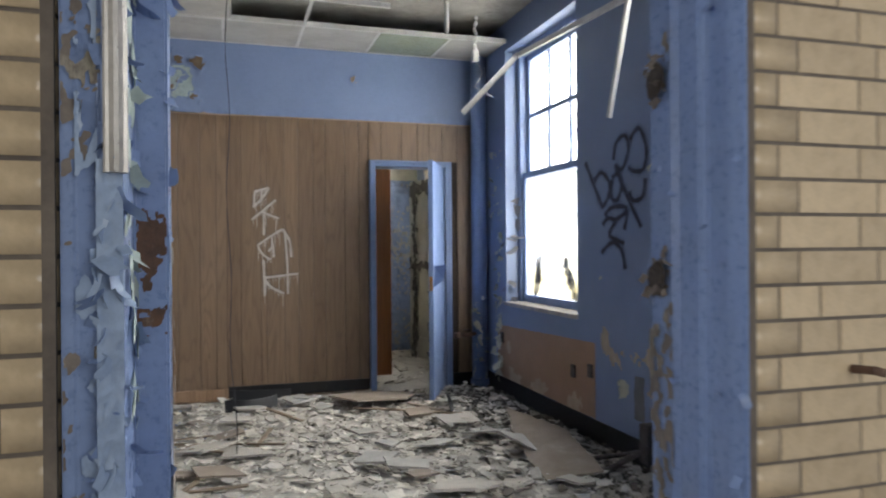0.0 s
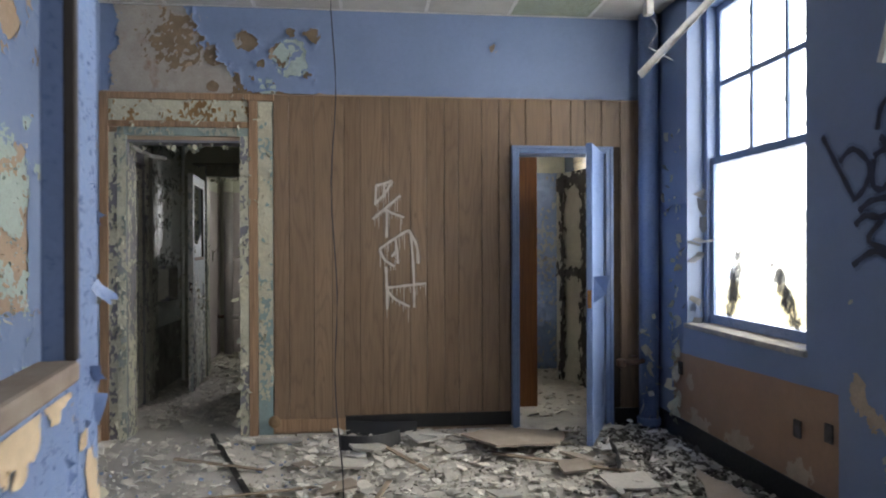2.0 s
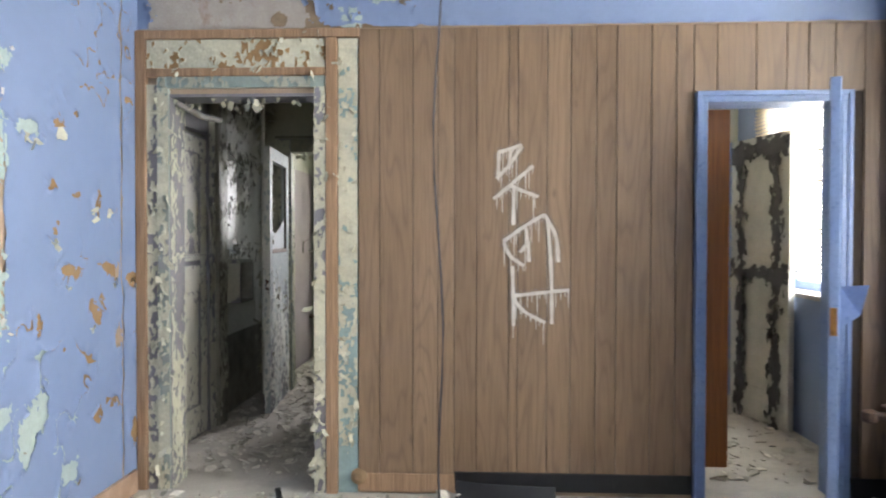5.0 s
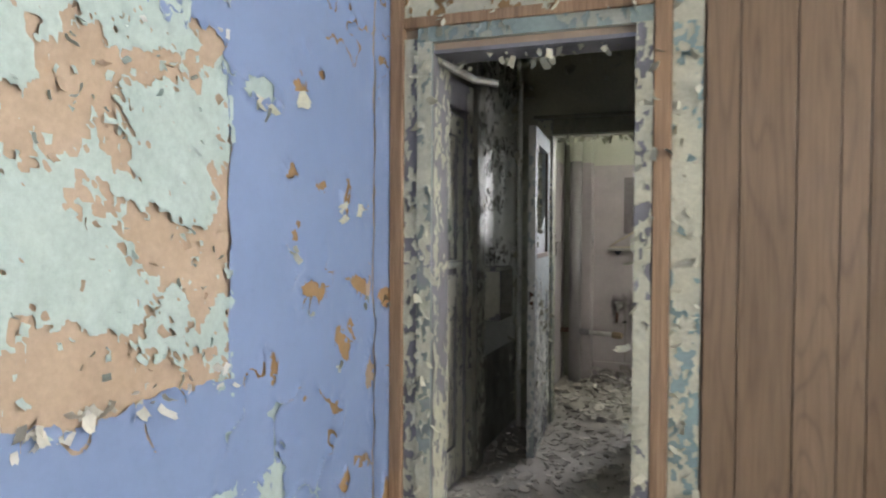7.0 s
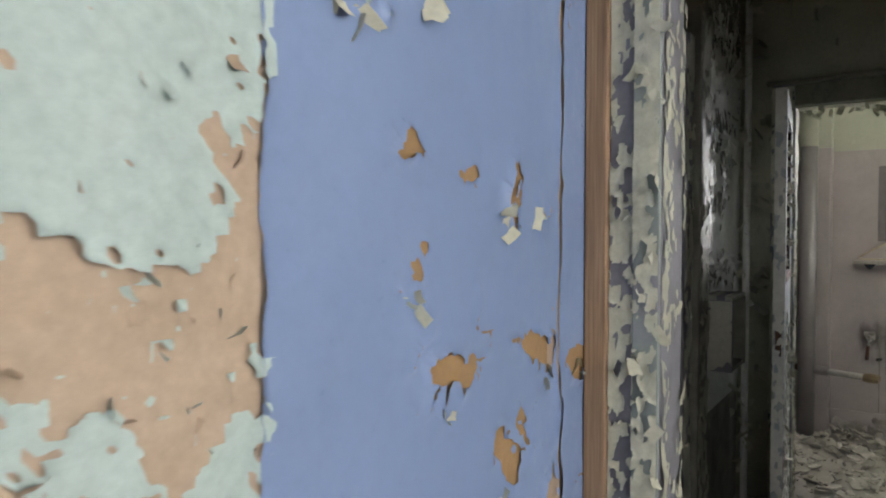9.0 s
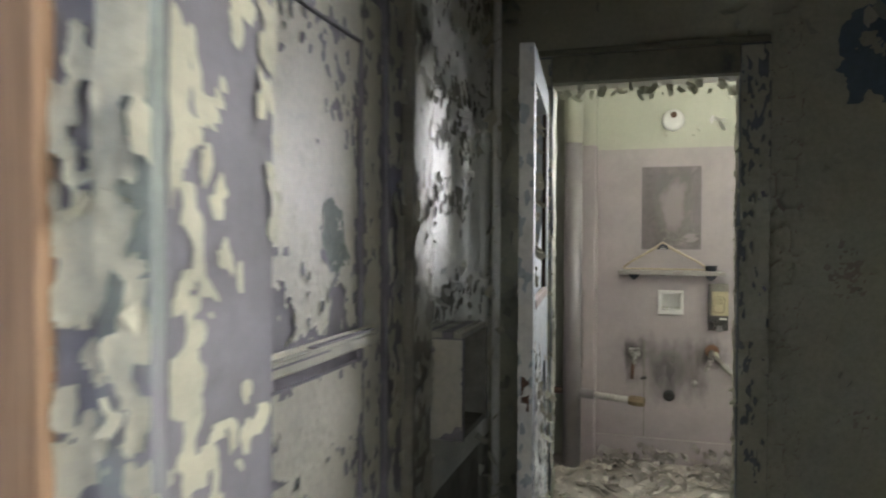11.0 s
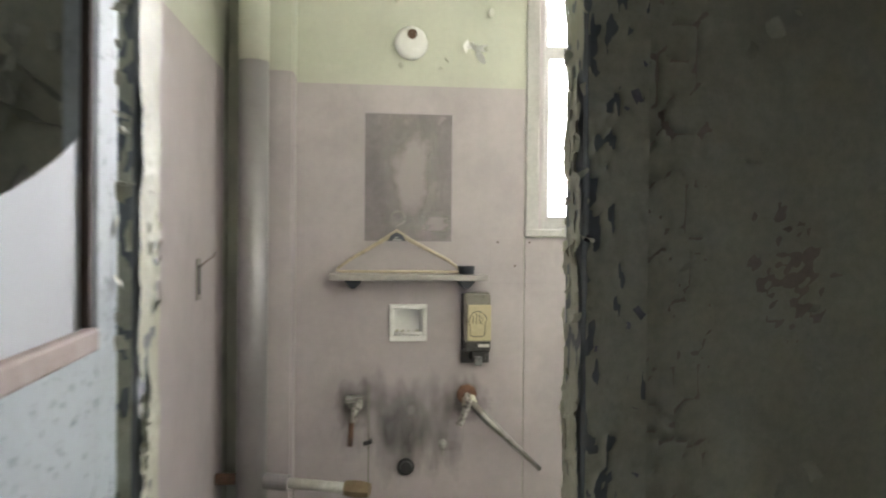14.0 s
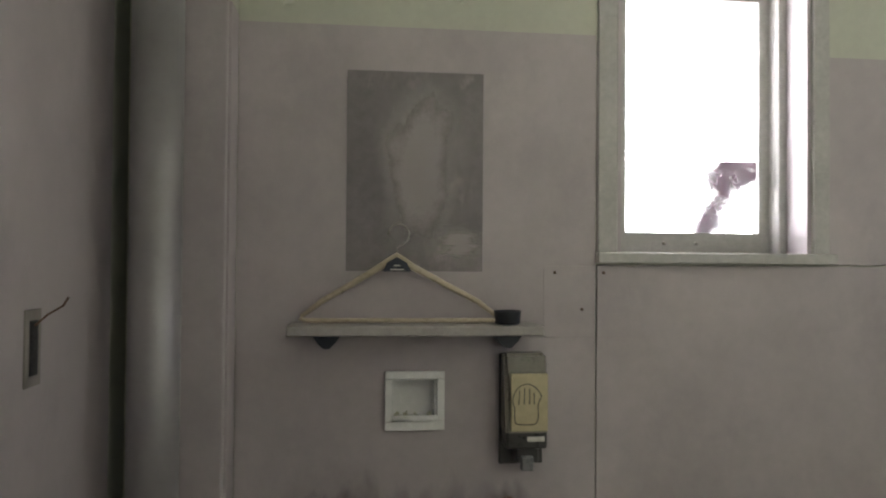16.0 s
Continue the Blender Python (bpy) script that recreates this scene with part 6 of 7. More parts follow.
MILK = spray("milky_wired_glass", (0.78, 0.81, 0.82), 1.4, 0.45)
sheet("broken_glass", (0.68, 0.004, 1.235), -X, Z, 0.57, 0.70, 0.012, shard, MILK, leaf, 0.0, 0.0, label="broken milky glass pane")
sheet("peeling_paint", (L, T, 0.01), -X, Z, L, 1.19, 0.007, lambda U, V: chips(U, V * 0.6, 60.0, 2, 0.35 - 0.9 * np.clip(V - 0.86, 0, 0.3) - 1.2 * np.clip(U - 0.09, 0, 0.2) * (V > 0.9), 5.0, 1.6), SATIN, leaf, 0.001, 0.008, 0.006)
sheet("dark_worn_patch", (L, T - 0.0004, 0.01), -X, Z, L, 0.98, 0.009, lambda U, V: 0.02 - fbm(U, V, 7.0, 5) * 0.4 - 0.3 * np.clip(V - 0.75, 0, 1), MAUVE, leaf, 0.0008, 0.0)
sheet("peeling_paint", (L, -T, 0.0), Y, Z, 2 * T, 2.03, 0.005, lambda U, V: chips(U, V * 0.6, 60.0, 3, 0.7, 5.0), SATIN, leaf, 0.001, 0.004, 0.03)
hanging_flakes("paint_curls", [(0.0, 0.02, T, T + 0.006, 0.1, 2.0), (0.66, 0.70, T, T + 0.006, 1.3, 1.95), (0.1, 0.7, T, T + 0.004, 0.3, 1.0)], 110, CREAM, leaf, 61, (0.008, 0.028))
part("lock", box(L - 0.001, L + 0.003, -0.012, 0.012, 0.92, 1.06), RUST, leaf, "rusty mortice lock plate")

# cracked skin on the olive wall, right of the doorway and over it
sheet("cracked_paint", (-0.622, FAR, 0.0), X, Z, 0.9, 2.85, 0.009, lambda U, V: np.where(U < 0.115 + 0.03 * fbm(U, V, 5, 2), plates(U * 1.5, V * 1.25, 12.0, 2, 0.0042, 0.12), chips(U, V, 75.0, 3, 1.3 - 1.1 * np.clip(1.0 - np.hypot((U - 0.28) * 8, (V - 1.3) * 4.5), 0, 1) - 0.9 * np.clip(1.0 - np.hypot((U - 0.30) * 7, (V - 0.75) * 7), 0, 1), 8.0, 0.9)), OLIVE, wall_far, 0.003, 0.008, 0.006, label="alligatored olive paint")
sheet("bare_ground_coat", (-0.622, FAR, 0.0), X, Z, 0.9, 2.85, 0.02, lambda U, V: 0.2 + 0 * U, surface("pinkish_grey_ground_coat", (0.40, 0.345, 0.285), (0.32, 0.275, 0.225), 0.8, 8, 60, 0.5), wall_far, 0.001, 0.0)
sheet("blue_patch", (-0.622, FAR, 1.95), X, Z, 0.9, 0.6, 0.012, lambda U, V: 0.27 - np.hypot((U - 0.66) * 0.7, (V - 0.20) * 1.1) + fbm(U, V, 6.0, 5) * 0.4, surface("dark_blue_old_paint", (0.15, 0.20, 0.24), (0.10, 0.14, 0.17), 0.5), wall_far, 0.006, 0.010, 0.02, label="dark blue paint showing near the ceiling")
hanging_flakes("paint_curls", [(-0.64, -0.30, FAR - 0.012, FAR - 0.005, 0.3, 2.6)], 24, OLIVE, wall_far, 63, (0.012, 0.03))
hanging_flakes("paint_curls", [(-1.6, 0.2, FAR - 0.012, FAR - 0.005, 2.25, 2.8), (-1.72, -1.58, FAR - 0.012, FAR - 0.005, 0.3, 2.8)], 120, GREYGREEN, wall_far, 64, (0.02, 0.07))

rubble("lobby_debris", [(-1.7, 0.2, 6.3, 8.5, 1.0)], 1500, (0.008, 0.06), 7, RUBBLE, "plaster and paint chips on the lobby floor", 0.02)
rubble("washroom_debris", [(-1.6, 0.9, 8.6, 10.2, 1.0)], 1500, (0.01, 0.07), 8, RUBBLE, "plaster chips on the washroom floor", 0.04, 20)
rubble("far_room_debris", [(0.5, 2.3, 6.35, 8.4, 1.0)], 500, (0.01, 0.06), 9, RUBBLE, "plaster chips on the far room floor", 0.02)
b = bmesh.new()
rd = random.Random(77)
for _ in range(70):
    x, y, z = rd.uniform(-1.35, -0.4), rd.uniform(9.75, 10.15), rd.uniform(0.02, 0.14)
    a, n = rd.uniform(0, 6.28), rd.uniform(0.08, 0.2)
    pts = [(x + math.cos(a + 0.35 * k * rd.uniform(0.5, 1)) * n * (k / 5 - 0.5), y + math.sin(a + 0.35 * k) * n * (k / 5 - 0.5), z + 0.02 * math.sin(k * 1.3 + a)) for k in range(6)]
    prev = None
    w = rd.uniform(0.008, 0.02)
    for k, p in enumerate(pts):
        e = (b.verts.new(Vector(p) + Vector((0, 0, w))), b.verts.new(Vector(p) - Vector((w * math.sin(a), -w * math.cos(a), w))))
        if prev:
            b.faces.new((prev[0], prev[1], e[1], e[0]))
        prev = e
tagged(ob_from("curled_paint_heap", b, surface("pale_lilac_peelings", (0.50, 0.46, 0.43), (0.38, 0.35, 0.33), 0.7, 8, 60, 0.2, per_piece=0.3), smooth=True), "heap of curled paint peelings at the wall foot", "debris", kind="stuff")

# -- far room beyond the blue door --
def far_blue(U, V):
    return chips(U, V * 0.7, 40.0, 2, 0.86 - 0.1 * np.clip(U - 0.9, 0, 1), 4.0)


sheet("blue_paint_layer", (0.38, FAR, 0.0), X, Z, 1.95, 2.15, 0.013, far_blue, BLUE, wall_far, 0.004, 0.02, 0.02, label="blue paint flaking from the far wall")
sheet("grey_ground_coat", (0.38, FAR, 0.0), X, Z, 1.95, 2.8, 0.03, lambda U, V: 0.2 + 0 * U, surface("pale_grey_ground_coat", (0.36, 0.37, 0.37), (0.25, 0.26, 0.26), 0.8, 6, 50, 0.4, (0.10, 0.09, 0.085), (0.56, 0.66)), wall_far, 0.002, 0.0)
sheet("cream_upper_band", (0.38, FAR, 2.15), X, Z, 1.95, 0.6, 0.02, lambda U, V: 0.25 + fbm(U, V, 6, 3), CREAM, wall_far, 0.004, 0.01, 0.02)
pd = holder("door_7", pose(2.16, 7.97, 0, 0, 0, -76), "white door under peeling black paint, standing open", "door", kind="structure")
part("slab", box(0, 0.66, -0.02, 0.012, 0.01, 2.08, bevel=0.003), surface("off_white_door_paint", (0.50, 0.49, 0.46), (0.40, 0.39, 0.37), 0.5, 5, 50, 0.3, (0.26, 0.24, 0.23), (0.6, 0.75)), pd)
for a, b2, c, d in ((0, 0.12, 0.01, 2.08), (0.54, 0.66, 0.01, 2.08), (0.12, 0.54, 0.01, 0.25), (0.12, 0.54, 1.0, 1.2), (0.12, 0.54, 1.95, 2.08)):
    part("rail" if b2 - a > 0.3 else "stile", box(a, b2, -0.033, -0.02, c, d, bevel=0.004), pd.children[0].data.materials[0], pd)
sheet("black_paint_layer", (0.0, -0.034, 0.0), X, Z, 0.66, 2.08, 0.009, lambda U, V: np.maximum.reduce([0.045 - np.abs(U - 0.13), 0.05 - np.abs(U - 0.53), 0.05 - np.abs(V - 1.09), 0.07 - np.abs(V - 1.98)]) * 1.2 - 0.005 + fbm(U * 1.3, V * 0.8, 8.0, 4, 6, 0.7) * 0.16 + jag(U, V * 0.7, 34.0, 4) * 0.10, surface("black_alligator_paint", (0.075, 0.07, 0.075), (0.035, 0.033, 0.036), 0.5, 8, 60, 0.4), pd, 0.001, 0.018, 0.012, label="black paint hanging off in curls")


# -- washroom --
wain = holder("wainscot", Matrix.Identity(4), "lavender-grey sheet wainscot, stained and dusty", "wainscot", kind="structure")
yB = BACK - 0.009
part("board", wall_mesh("y", yB, BACK - 0.001, -1.41, -0.462, 0.16, 2.02, [(-1.007, -0.891, 0.982, 1.094)]), LAVENDER, wain)
for x0, x1, z0, z1 in ((-0.458, 1.09, 0.16, 1.395), (-0.458, -0.402, 1.399, 2.005), (0.215, 1.09, 1.399, 1.985)):
    part("board", box(x0, x1, yB, BACK - 0.001, z0, z1, bevel=0.0015), LAVENDER, wain)
part("skirting", box(-1.41, 1.09, BACK - 0.02, BACK - 0.001, 0.0, 0.157, bevel=0.004), LAVENDER, wain)
part("board", box(-1.684, -1.676, FAR + 0.08, 10.10, 0.0, 2.03, bevel=0.0015), LAVENDER, wain)
part("repair_board", box(-0.605, -0.463, yB - 0.002, yB, 1.20, 1.392, bevel=0.0008), LAVENDER, wain)
part("repair_board", box(-0.457, -0.36, yB - 0.002, yB, 1.20, 1.392, bevel=0.0008), LAVENDER, wain)
for xs, zs in ((-0.575, 1.374), (-0.44, 1.374), (-0.50, 1.275)):
    part("screw", lathe(((0.0045, 0), (0.0045, 0.002), (0.002, 0.003)), pose(xs, yB - 0.0025, zs, 90, 0, 0), 10), RUST, wain)
chase = holder("pipe_chase", Matrix.Identity(4), "boxed grey pipe chase in the washroom corner", "pipe chase", kind="structure")
part("front", box(-1.60, -1.418, 10.11, 10.135, 0, 2.04, bevel=0.003), LAVENDER, chase)
part("side", box(-1.443, -1.412, 10.137, BACK - 0.001, 0, 2.04, bevel=0.003), LAVENDER, chase)
part("upper_front", box(-1.60, -1.418, 10.112, 10.137, 2.042, 2.95), PALEGREEN, chase)
part("upper_side", box(-1.443, -1.413, 10.139, BACK - 0.001, 2.042, 2.95), PALEGREEN, chase)

stack = holder("soil_pipe", Matrix.Identity(4), "grey painted vertical pipe in the washroom corner", "pipe")
PIPEGREY = surface("grey_pipe_paint", (0.34, 0.32, 0.335), (0.28, 0.265, 0.275), 0.40, 2.5, 30, 0.03, (0.22, 0.19, 0.18), (0.66, 0.85), mottle=0.2, gloss_var=0.05, metal=0.35)
part("pipe", tube(((-1.545, 10.0, 0), (-1.545, 10.0, 2.04)), 0.056, 28), PIPEGREY, stack, smooth=True)
part("upper_pipe", tube(((-1.545, 10.0, 2.04), (-1.545, 10.0, 2.95)), 0.057, 28), PALEGREEN, stack, "pale green upper length", smooth=True)
part("tee_fitting", tube(((-1.49, 9.985, 0.47), (-1.40, 9.96, 0.468)), 0.03, 16), PIPEGREY, stack)
part("branch_pipe", tube(((-1.40, 9.96, 0.468), (-1.17, 9.90, 0.463)), 0.02, 14), BARMETAL, stack, smooth=True)
part("coupling", tube(((-1.19, 9.905, 0.463), (-1.16, 9.897, 0.462), (-1.13, 9.89, 0.462), (-1.10, 9.882, 0.461)), [0.028, 0.032, 0.032, 0.026], 8), surface("dull_brass", (0.38, 0.30, 0.19), (0.25, 0.19, 0.12), 0.5, 14, 70, 0.2, metal=0.6), stack, "dull brass coupling")
part("rusty_clamp", tube(((-1.68, 10.0, 0.475), (-1.60, 10.0, 0.475)), 0.022, 10), RUST, stack)

ghost = tagged(ob_from("mirror_mark", box(-1.132, -0.772, yB - 0.003, yB - 0.0003, 1.375, 1.902), surface("dark_grey_mirror_adhesive", (0.235, 0.21, 0.22), (0.18, 0.16, 0.168), 0.45, 4.5, 40, 0.1, (0.42, 0.375, 0.365), (0.50, 0.62))), "dark rectangular mark where a mirror hung", "mirror mark")
def film(name, x0, x1, z0, z1, y, material, parent, label=""):
    b = bmesh.new()
    b.faces.new([b.verts.new(p) for p in ((x0, y, z0), (x1, y, z0), (x1, y, z1), (x0, y, z1))])
    o = part(name, b, material, parent, label)
    o.visible_shadow = False
    return o


film("pale_smear", -1.131, -0.773, 1.376, 1.901, yB - 0.0034, soft_stain("pale_wiped_patch", (-0.945, 0, 1.66), (0.14, 0.29), (0.44, 0.395, 0.40), 0.72, (0.0, 0.8), (6, 6, 5)), ghost, "pale wiped patch")
film("pale_smear", -1.131, -0.773, 1.376, 1.50, yB - 0.0042, soft_stain("pale_streaks", (-0.83, 0, 1.45), (0.08, 0.06), (0.55, 0.50, 0.50), 0.6, (0.1, 0.7), (8, 8, 60)), ghost)
mk = holder("sink_mark", Matrix.Identity(4), "dark stain where a sink once hung on the wainscot", "stain")
film("stain", -1.30, -0.55, 0.17, 0.86, yB - 0.0007, soft_stain("grey_sink_residue", (-0.95, 0, 0.60), (0.25, 0.24), (0.18, 0.165, 0.17), 0.72, (0.0, 1.0), (11, 11, 3.5)), mk)
film("stain", -1.32, -1.02, 0.50, 0.90, yB - 0.0013, soft_stain("brown_valve_grime", (-1.165, 0, 0.70), (0.10, 0.12), (0.12, 0.10, 0.09), 0.68, (0.0, 1.0), (13, 13, 7)), mk)
film("stain", -0.88, -0.52, 0.50, 0.92, yB - 0.0019, soft_stain("brown_pipe_grime", (-0.71, 0, 0.71), (0.12, 0.11), (0.12, 0.10, 0.09), 0.68, (0.0, 1.0), (13, 13, 7)), mk)
film("chalk_patch", -1.08, -0.82, 0.42, 0.80, yB - 0.0025, soft_stain("pale_lime_runs", (-0.93, 0, 0.67), (0.06, 0.09), (0.46, 0.43, 0.43), 0.5, (0.0, 1.0), (14, 14, 4)), mk, "pale lime runs")
part("seam", box(-1.112, -1.106, yB - 0.003, yB, 0.17, 0.78), DARKPLASTER, mk)
CHROME = surface("tarnished_chrome", (0.5, 0.48, 0.46), (0.3, 0.28, 0.26), 0.3, 18, 90, 0.3, (0.2, 0.15, 0.12), (0.55, 0.7), metal=0.7)
drain = tagged(ob_from("drain_pipe", lathe(((0.034, 0), (0.036, 0.012), (0.026, 0.016), (0.024, 0.03), (0.012, 0.031)), pose(-0.954, yB, 0.439, 90, 0, 0)), BASEBLACK), "black capped drain stub in the wall", "drain")
for nm, xv, zv in (("left", -1.165, 0.70), ("small", -0.80, 0.53)):
    tap = holder("valve_stub", Matrix.Identity(4), "tarnished tap valve stub broken off at the wall", "valve", "tap valve stubs")
    s = 1.0 if nm == "left" else 0.55
    part("escutcheon", lathe(((0.032 * s, 0), (0.032 * s, 0.006), (0.016 * s, 0.012)), pose(xv, yB - 0.001, zv, 90, 0, 0)), CHROME, tap)
    part("stem", tube(((xv, yB - 0.008, zv), (xv, yB - 0.06 * s, zv), (xv - 0.005, yB - 0.065 * s, zv - 0.06 * s)), 0.013 * s, 10), CHROME, tap)
    if nm == "left":
        part("tail", tube(((xv - 0.012, yB - 0.05, zv - 0.05), (xv - 0.018, yB - 0.05, zv - 0.16)), 0.011, 10), RUST, tap)
        part("bracket", box(xv - 0.04, xv + 0.03, yB - 0.02, yB - 0.001, zv + 0.005, zv + 0.035, bevel=0.003), CHROME, tap)
hangp = holder("broken_supply_pipe", Matrix.Identity(4), "broken supply valve with a bent pipe sagging away", "pipe")
part("hole_plaster", lathe(((0.044, 0), (0.038, 0.004), (0.02, 0.006)), pose(-0.70, yB - 0.001, 0.735, 90, 0, 0), 9), surface("orange_brick_dust", (0.24, 0.13, 0.085), (0.12, 0.065, 0.045), 0.9, 20, 90, 0.5), hangp, "broken hole showing orange brick")
part("valve", tube(((-0.70, yB - 0.005, 0.73), (-0.70, yB - 0.06, 0.71), (-0.74, yB - 0.07, 0.62)), 0.016, 10), CHROME, hangp)
part("bent_pipe", tube(((-0.69, yB - 0.05, 0.71), (-0.62, yB - 0.06, 0.64), (-0.50, yB - 0.07, 0.53), (-0.40, yB - 0.07, 0.435)), [0.016, 0.018, 0.011, 0.010], 10), STEEL, hangp, smooth=True)
part("mortar_crumbs", lathe(((0.034, 0), (0.030, 0.02), (0.014, 0.03)), pose(-0.69, yB - 0.006, 0.705, 90, 0, 0), 7), CREAM, hangp)
stub = tagged(ob_from("thin_stub_pipe", tube(((-1.10, yB - 0.006, 0.55), (-1.10, yB - 0.035, 0.55), (-1.13, yB - 0.04, 0.545)), 0.009, 8), BASEBLACK), "small dark pipe stub in the wall", "pipe stub")

shelf = holder("wall_shelf", Matrix.Identity(4), "narrow grey wall shelf on two dark brackets", "shelf")
part("board", box(-1.27, -0.63, 10.105, yB - 0.001, 1.216, 1.241, bevel=0.004), surface("worn_grey_shelf", (0.42, 0.39, 0.37), (0.33, 0.30, 0.29), 0.5, 6, 60, 0.2, (0.55, 0.53, 0.5), (0.62, 0.75)), shelf)
for xs in (-1.175, -0.715):
    b = bmesh.new()
    pro = ((-0.036, 0.0), (0.036, 0.0), (0.022, -0.02), (0.007, -0.034), (-0.007, -0.034), (-0.022, -0.02))
    fr = [b.verts.new((xs + a, 10.14, 1.2155 + c)) for a, c in pro]
    bk = [b.verts.new((xs + a, yB - 0.001, 1.2155 + c)) for a, c in pro]
    b.faces.new(fr)
    b.faces.new(bk[::-1])
    for k in range(6):
        b.faces.new((fr[k], bk[k], bk[(k + 1) % 6], fr[(k + 1) % 6]))
    bmesh.ops.recalc_face_normals(b, faces=b.faces[:])
    part("bracket", b, surface("dark_blue_plastic", (0.03, 0.035, 0.05), (0.02, 0.024, 0.035), 0.4), shelf)

hang = holder("clothes_hanger", Matrix.Identity(4), "cream plastic clothes hanger standing on the shelf", "hanger")
HCREAM = surface("cream_plastic", (0.52, 0.44, 0.33), (0.46, 0.39, 0.29), 0.35, 8, 60, 0.08, (0.36, 0.30, 0.22), (0.62, 0.8))
yH = 10.165
def hy(z): return yH + (z - 1.25) * 0.17
part("shoulder_bar", tube([(x, hy(z), z) for x, z in ((-0.742, 1.262), (-0.79, 1.298), (-0.88, 1.345), (-0.955, 1.385), (-1.0, 1.412), (-1.045, 1.385), (-1.11, 1.345), (-1.19, 1.298), (-1.238, 1.262))], [0.006, 0.0075, 0.008, 0.009, 0.013, 0.009, 0.008, 0.0075, 0.006], 12), HCREAM, hang, smooth=True)
part("lower_bar", tube([(x, hy(z), z) for x, z in ((-1.238, 1.264), (-1.243, 1.255), (-1.23, 1.2505), (-1.1, 1.2505), (-0.9, 1.2505), (-0.75, 1.2505), (-0.738, 1.255), (-0.742, 1.264))], 0.0062, 12), HCREAM, hang, smooth=True)
hk = [(-1.0, hy(1.42), 1.415), (-1.0, hy(1.45), 1.437)] + [(-0.995 + 0.028 * math.cos(a), hy(1.47), 1.470 + 0.028 * math.sin(a)) for a in [radians(-70 + 25 * k) for k in range(11)]]
part("hook", tube(hk, 0.0022, 8), STEEL, hang, smooth=True)
b = bmesh.new()
b.faces.new([b.verts.new((x, hy(z) - 0.0172, z)) for x, z in ((-1.036, 1.375), (-0.964, 1.375), (-0.975, 1.398), (-1.0, 1.412), (-1.025, 1.398))])
plate = part("label_plate", b, surface("navy_label", (0.015, 0.02, 0.045), (0.012, 0.015, 0.03), 0.4), hang, "dark blue label with plain light bars")
for zz, ww in ((1.380, 0.018), (1.390, 0.008)):
    part("label_bar", box(-1.0 - ww, -1.0 + ww, hy(zz) - 0.0182, hy(zz) - 0.0174, zz - 0.002, zz + 0.002), BARMETAL, plate)
cup = tagged(ob_from("small_cup", lathe(((0.030, 0), (0.033, 0.003), (0.035, 0.030), (0.037, 0.034), (0.034, 0.034), (0.030, 0.02)), Matrix.Translation((-0.714, 10.165, 1.2415)), 24), MATS["dark_blue_plastic"], smooth=True), "small dark blue plastic cup on the shelf", "cup")

soap = holder("soap_dish", Matrix.Identity(4), "white ceramic recessed soap dish in the wall", "soap dish")
CER = surface("white_ceramic", (0.82, 0.81, 0.80), (0.78, 0.77, 0.76), 0.22, 4, 40, 0.03, (0.62, 0.60, 0.58), (0.7, 0.9), mottle=0.1)
sx0, sx1, sz0, sz1 = -1.027, -0.871, 0.960, 1.114
for a, b2, c, d in ((sx0, sx1, sz1 - 0.02, sz1), (sx0, sx1, sz0, sz0 + 0.024), (sx0, sx0 + 0.02, sz0 + 0.024, sz1 - 0.02), (sx1 - 0.02, sx1, sz0 + 0.024, sz1 - 0.02)):
    part("rim", box(a, b2, yB - 0.016, yB - 0.0005, c, d, bevel=0.003), CER, soap)
part("basin", box(sx0 + 0.02, sx1 - 0.02, BACK + 0.045, BACK + 0.05, sz0 + 0.022, sz1 - 0.02), CER, soap)
for a, b2, c, d in ((sx0 + 0.0202, sx0 + 0.026, sz0 + 0.024, sz1 - 0.022), (sx1 - 0.026, sx1 - 0.0202, sz0 + 0.024, sz1 - 0.022), (sx0 + 0.026, sx1 - 0.026, sz0 + 0.0222, sz0 + 0.028), (sx0 + 0.026, sx1 - 0.026, sz1 - 0.026, sz1 - 0.0202)):
    part("basin_side", box(a, b2, yB - 0.001, BACK + 0.045, c, d), CER, soap)
part("lip", tube(((sx0 + 0.02, yB - 0.022, sz0 + 0.034), (sx1 - 0.02, yB - 0.022, sz0 + 0.034)), 0.0075, 12), CER, soap, smooth=True)
hanging_flakes("dried_soap", [(sx0 + 0.03, sx1 - 0.03, yB - 0.016, yB - 0.006, sz0 + 0.045, sz0 + 0.052)], 10, CREAM, soap, 71, (0.006, 0.012))

disp = holder("soap_dispenser", Matrix.Identity(4), "cream and dark grey wall soap dispenser", "soap dispenser")
DG = surface("dark_grey_plastic", (0.045, 0.042, 0.042), (0.035, 0.032, 0.032), 0.35, 8, 60, 0.05, (0.09, 0.085, 0.08), (0.6, 0.8))
KH = surface("khaki_plastic", (0.20, 0.18, 0.145), (0.16, 0.145, 0.12), 0.35, 8, 60, 0.05)
CF = surface("cream_label_face", (0.50, 0.43, 0.27), (0.46, 0.39, 0.24), 0.4, 6, 50, 0.03)
dx0, dx1, dyf = -0.722, -0.612, 10.132
part("back_plate", box(dx0 - 0.004, dx1 + 0.004, yB - 0.012, yB - 0.001, 0.868, 1.160, bevel=0.004), DG, disp)
b = box(dx0, dx1, dyf, yB - 0.012, 0.96, 1.165)
for v in b.verts:
    if v.co.z > 1.1 and v.co.y < 10.16:
        v.co.y += 0.03
bmesh.ops.bevel(b, geom=b.edges[:], offset=0.007, segments=2, affect="EDGES")
part("upper_cover", b, KH, disp)
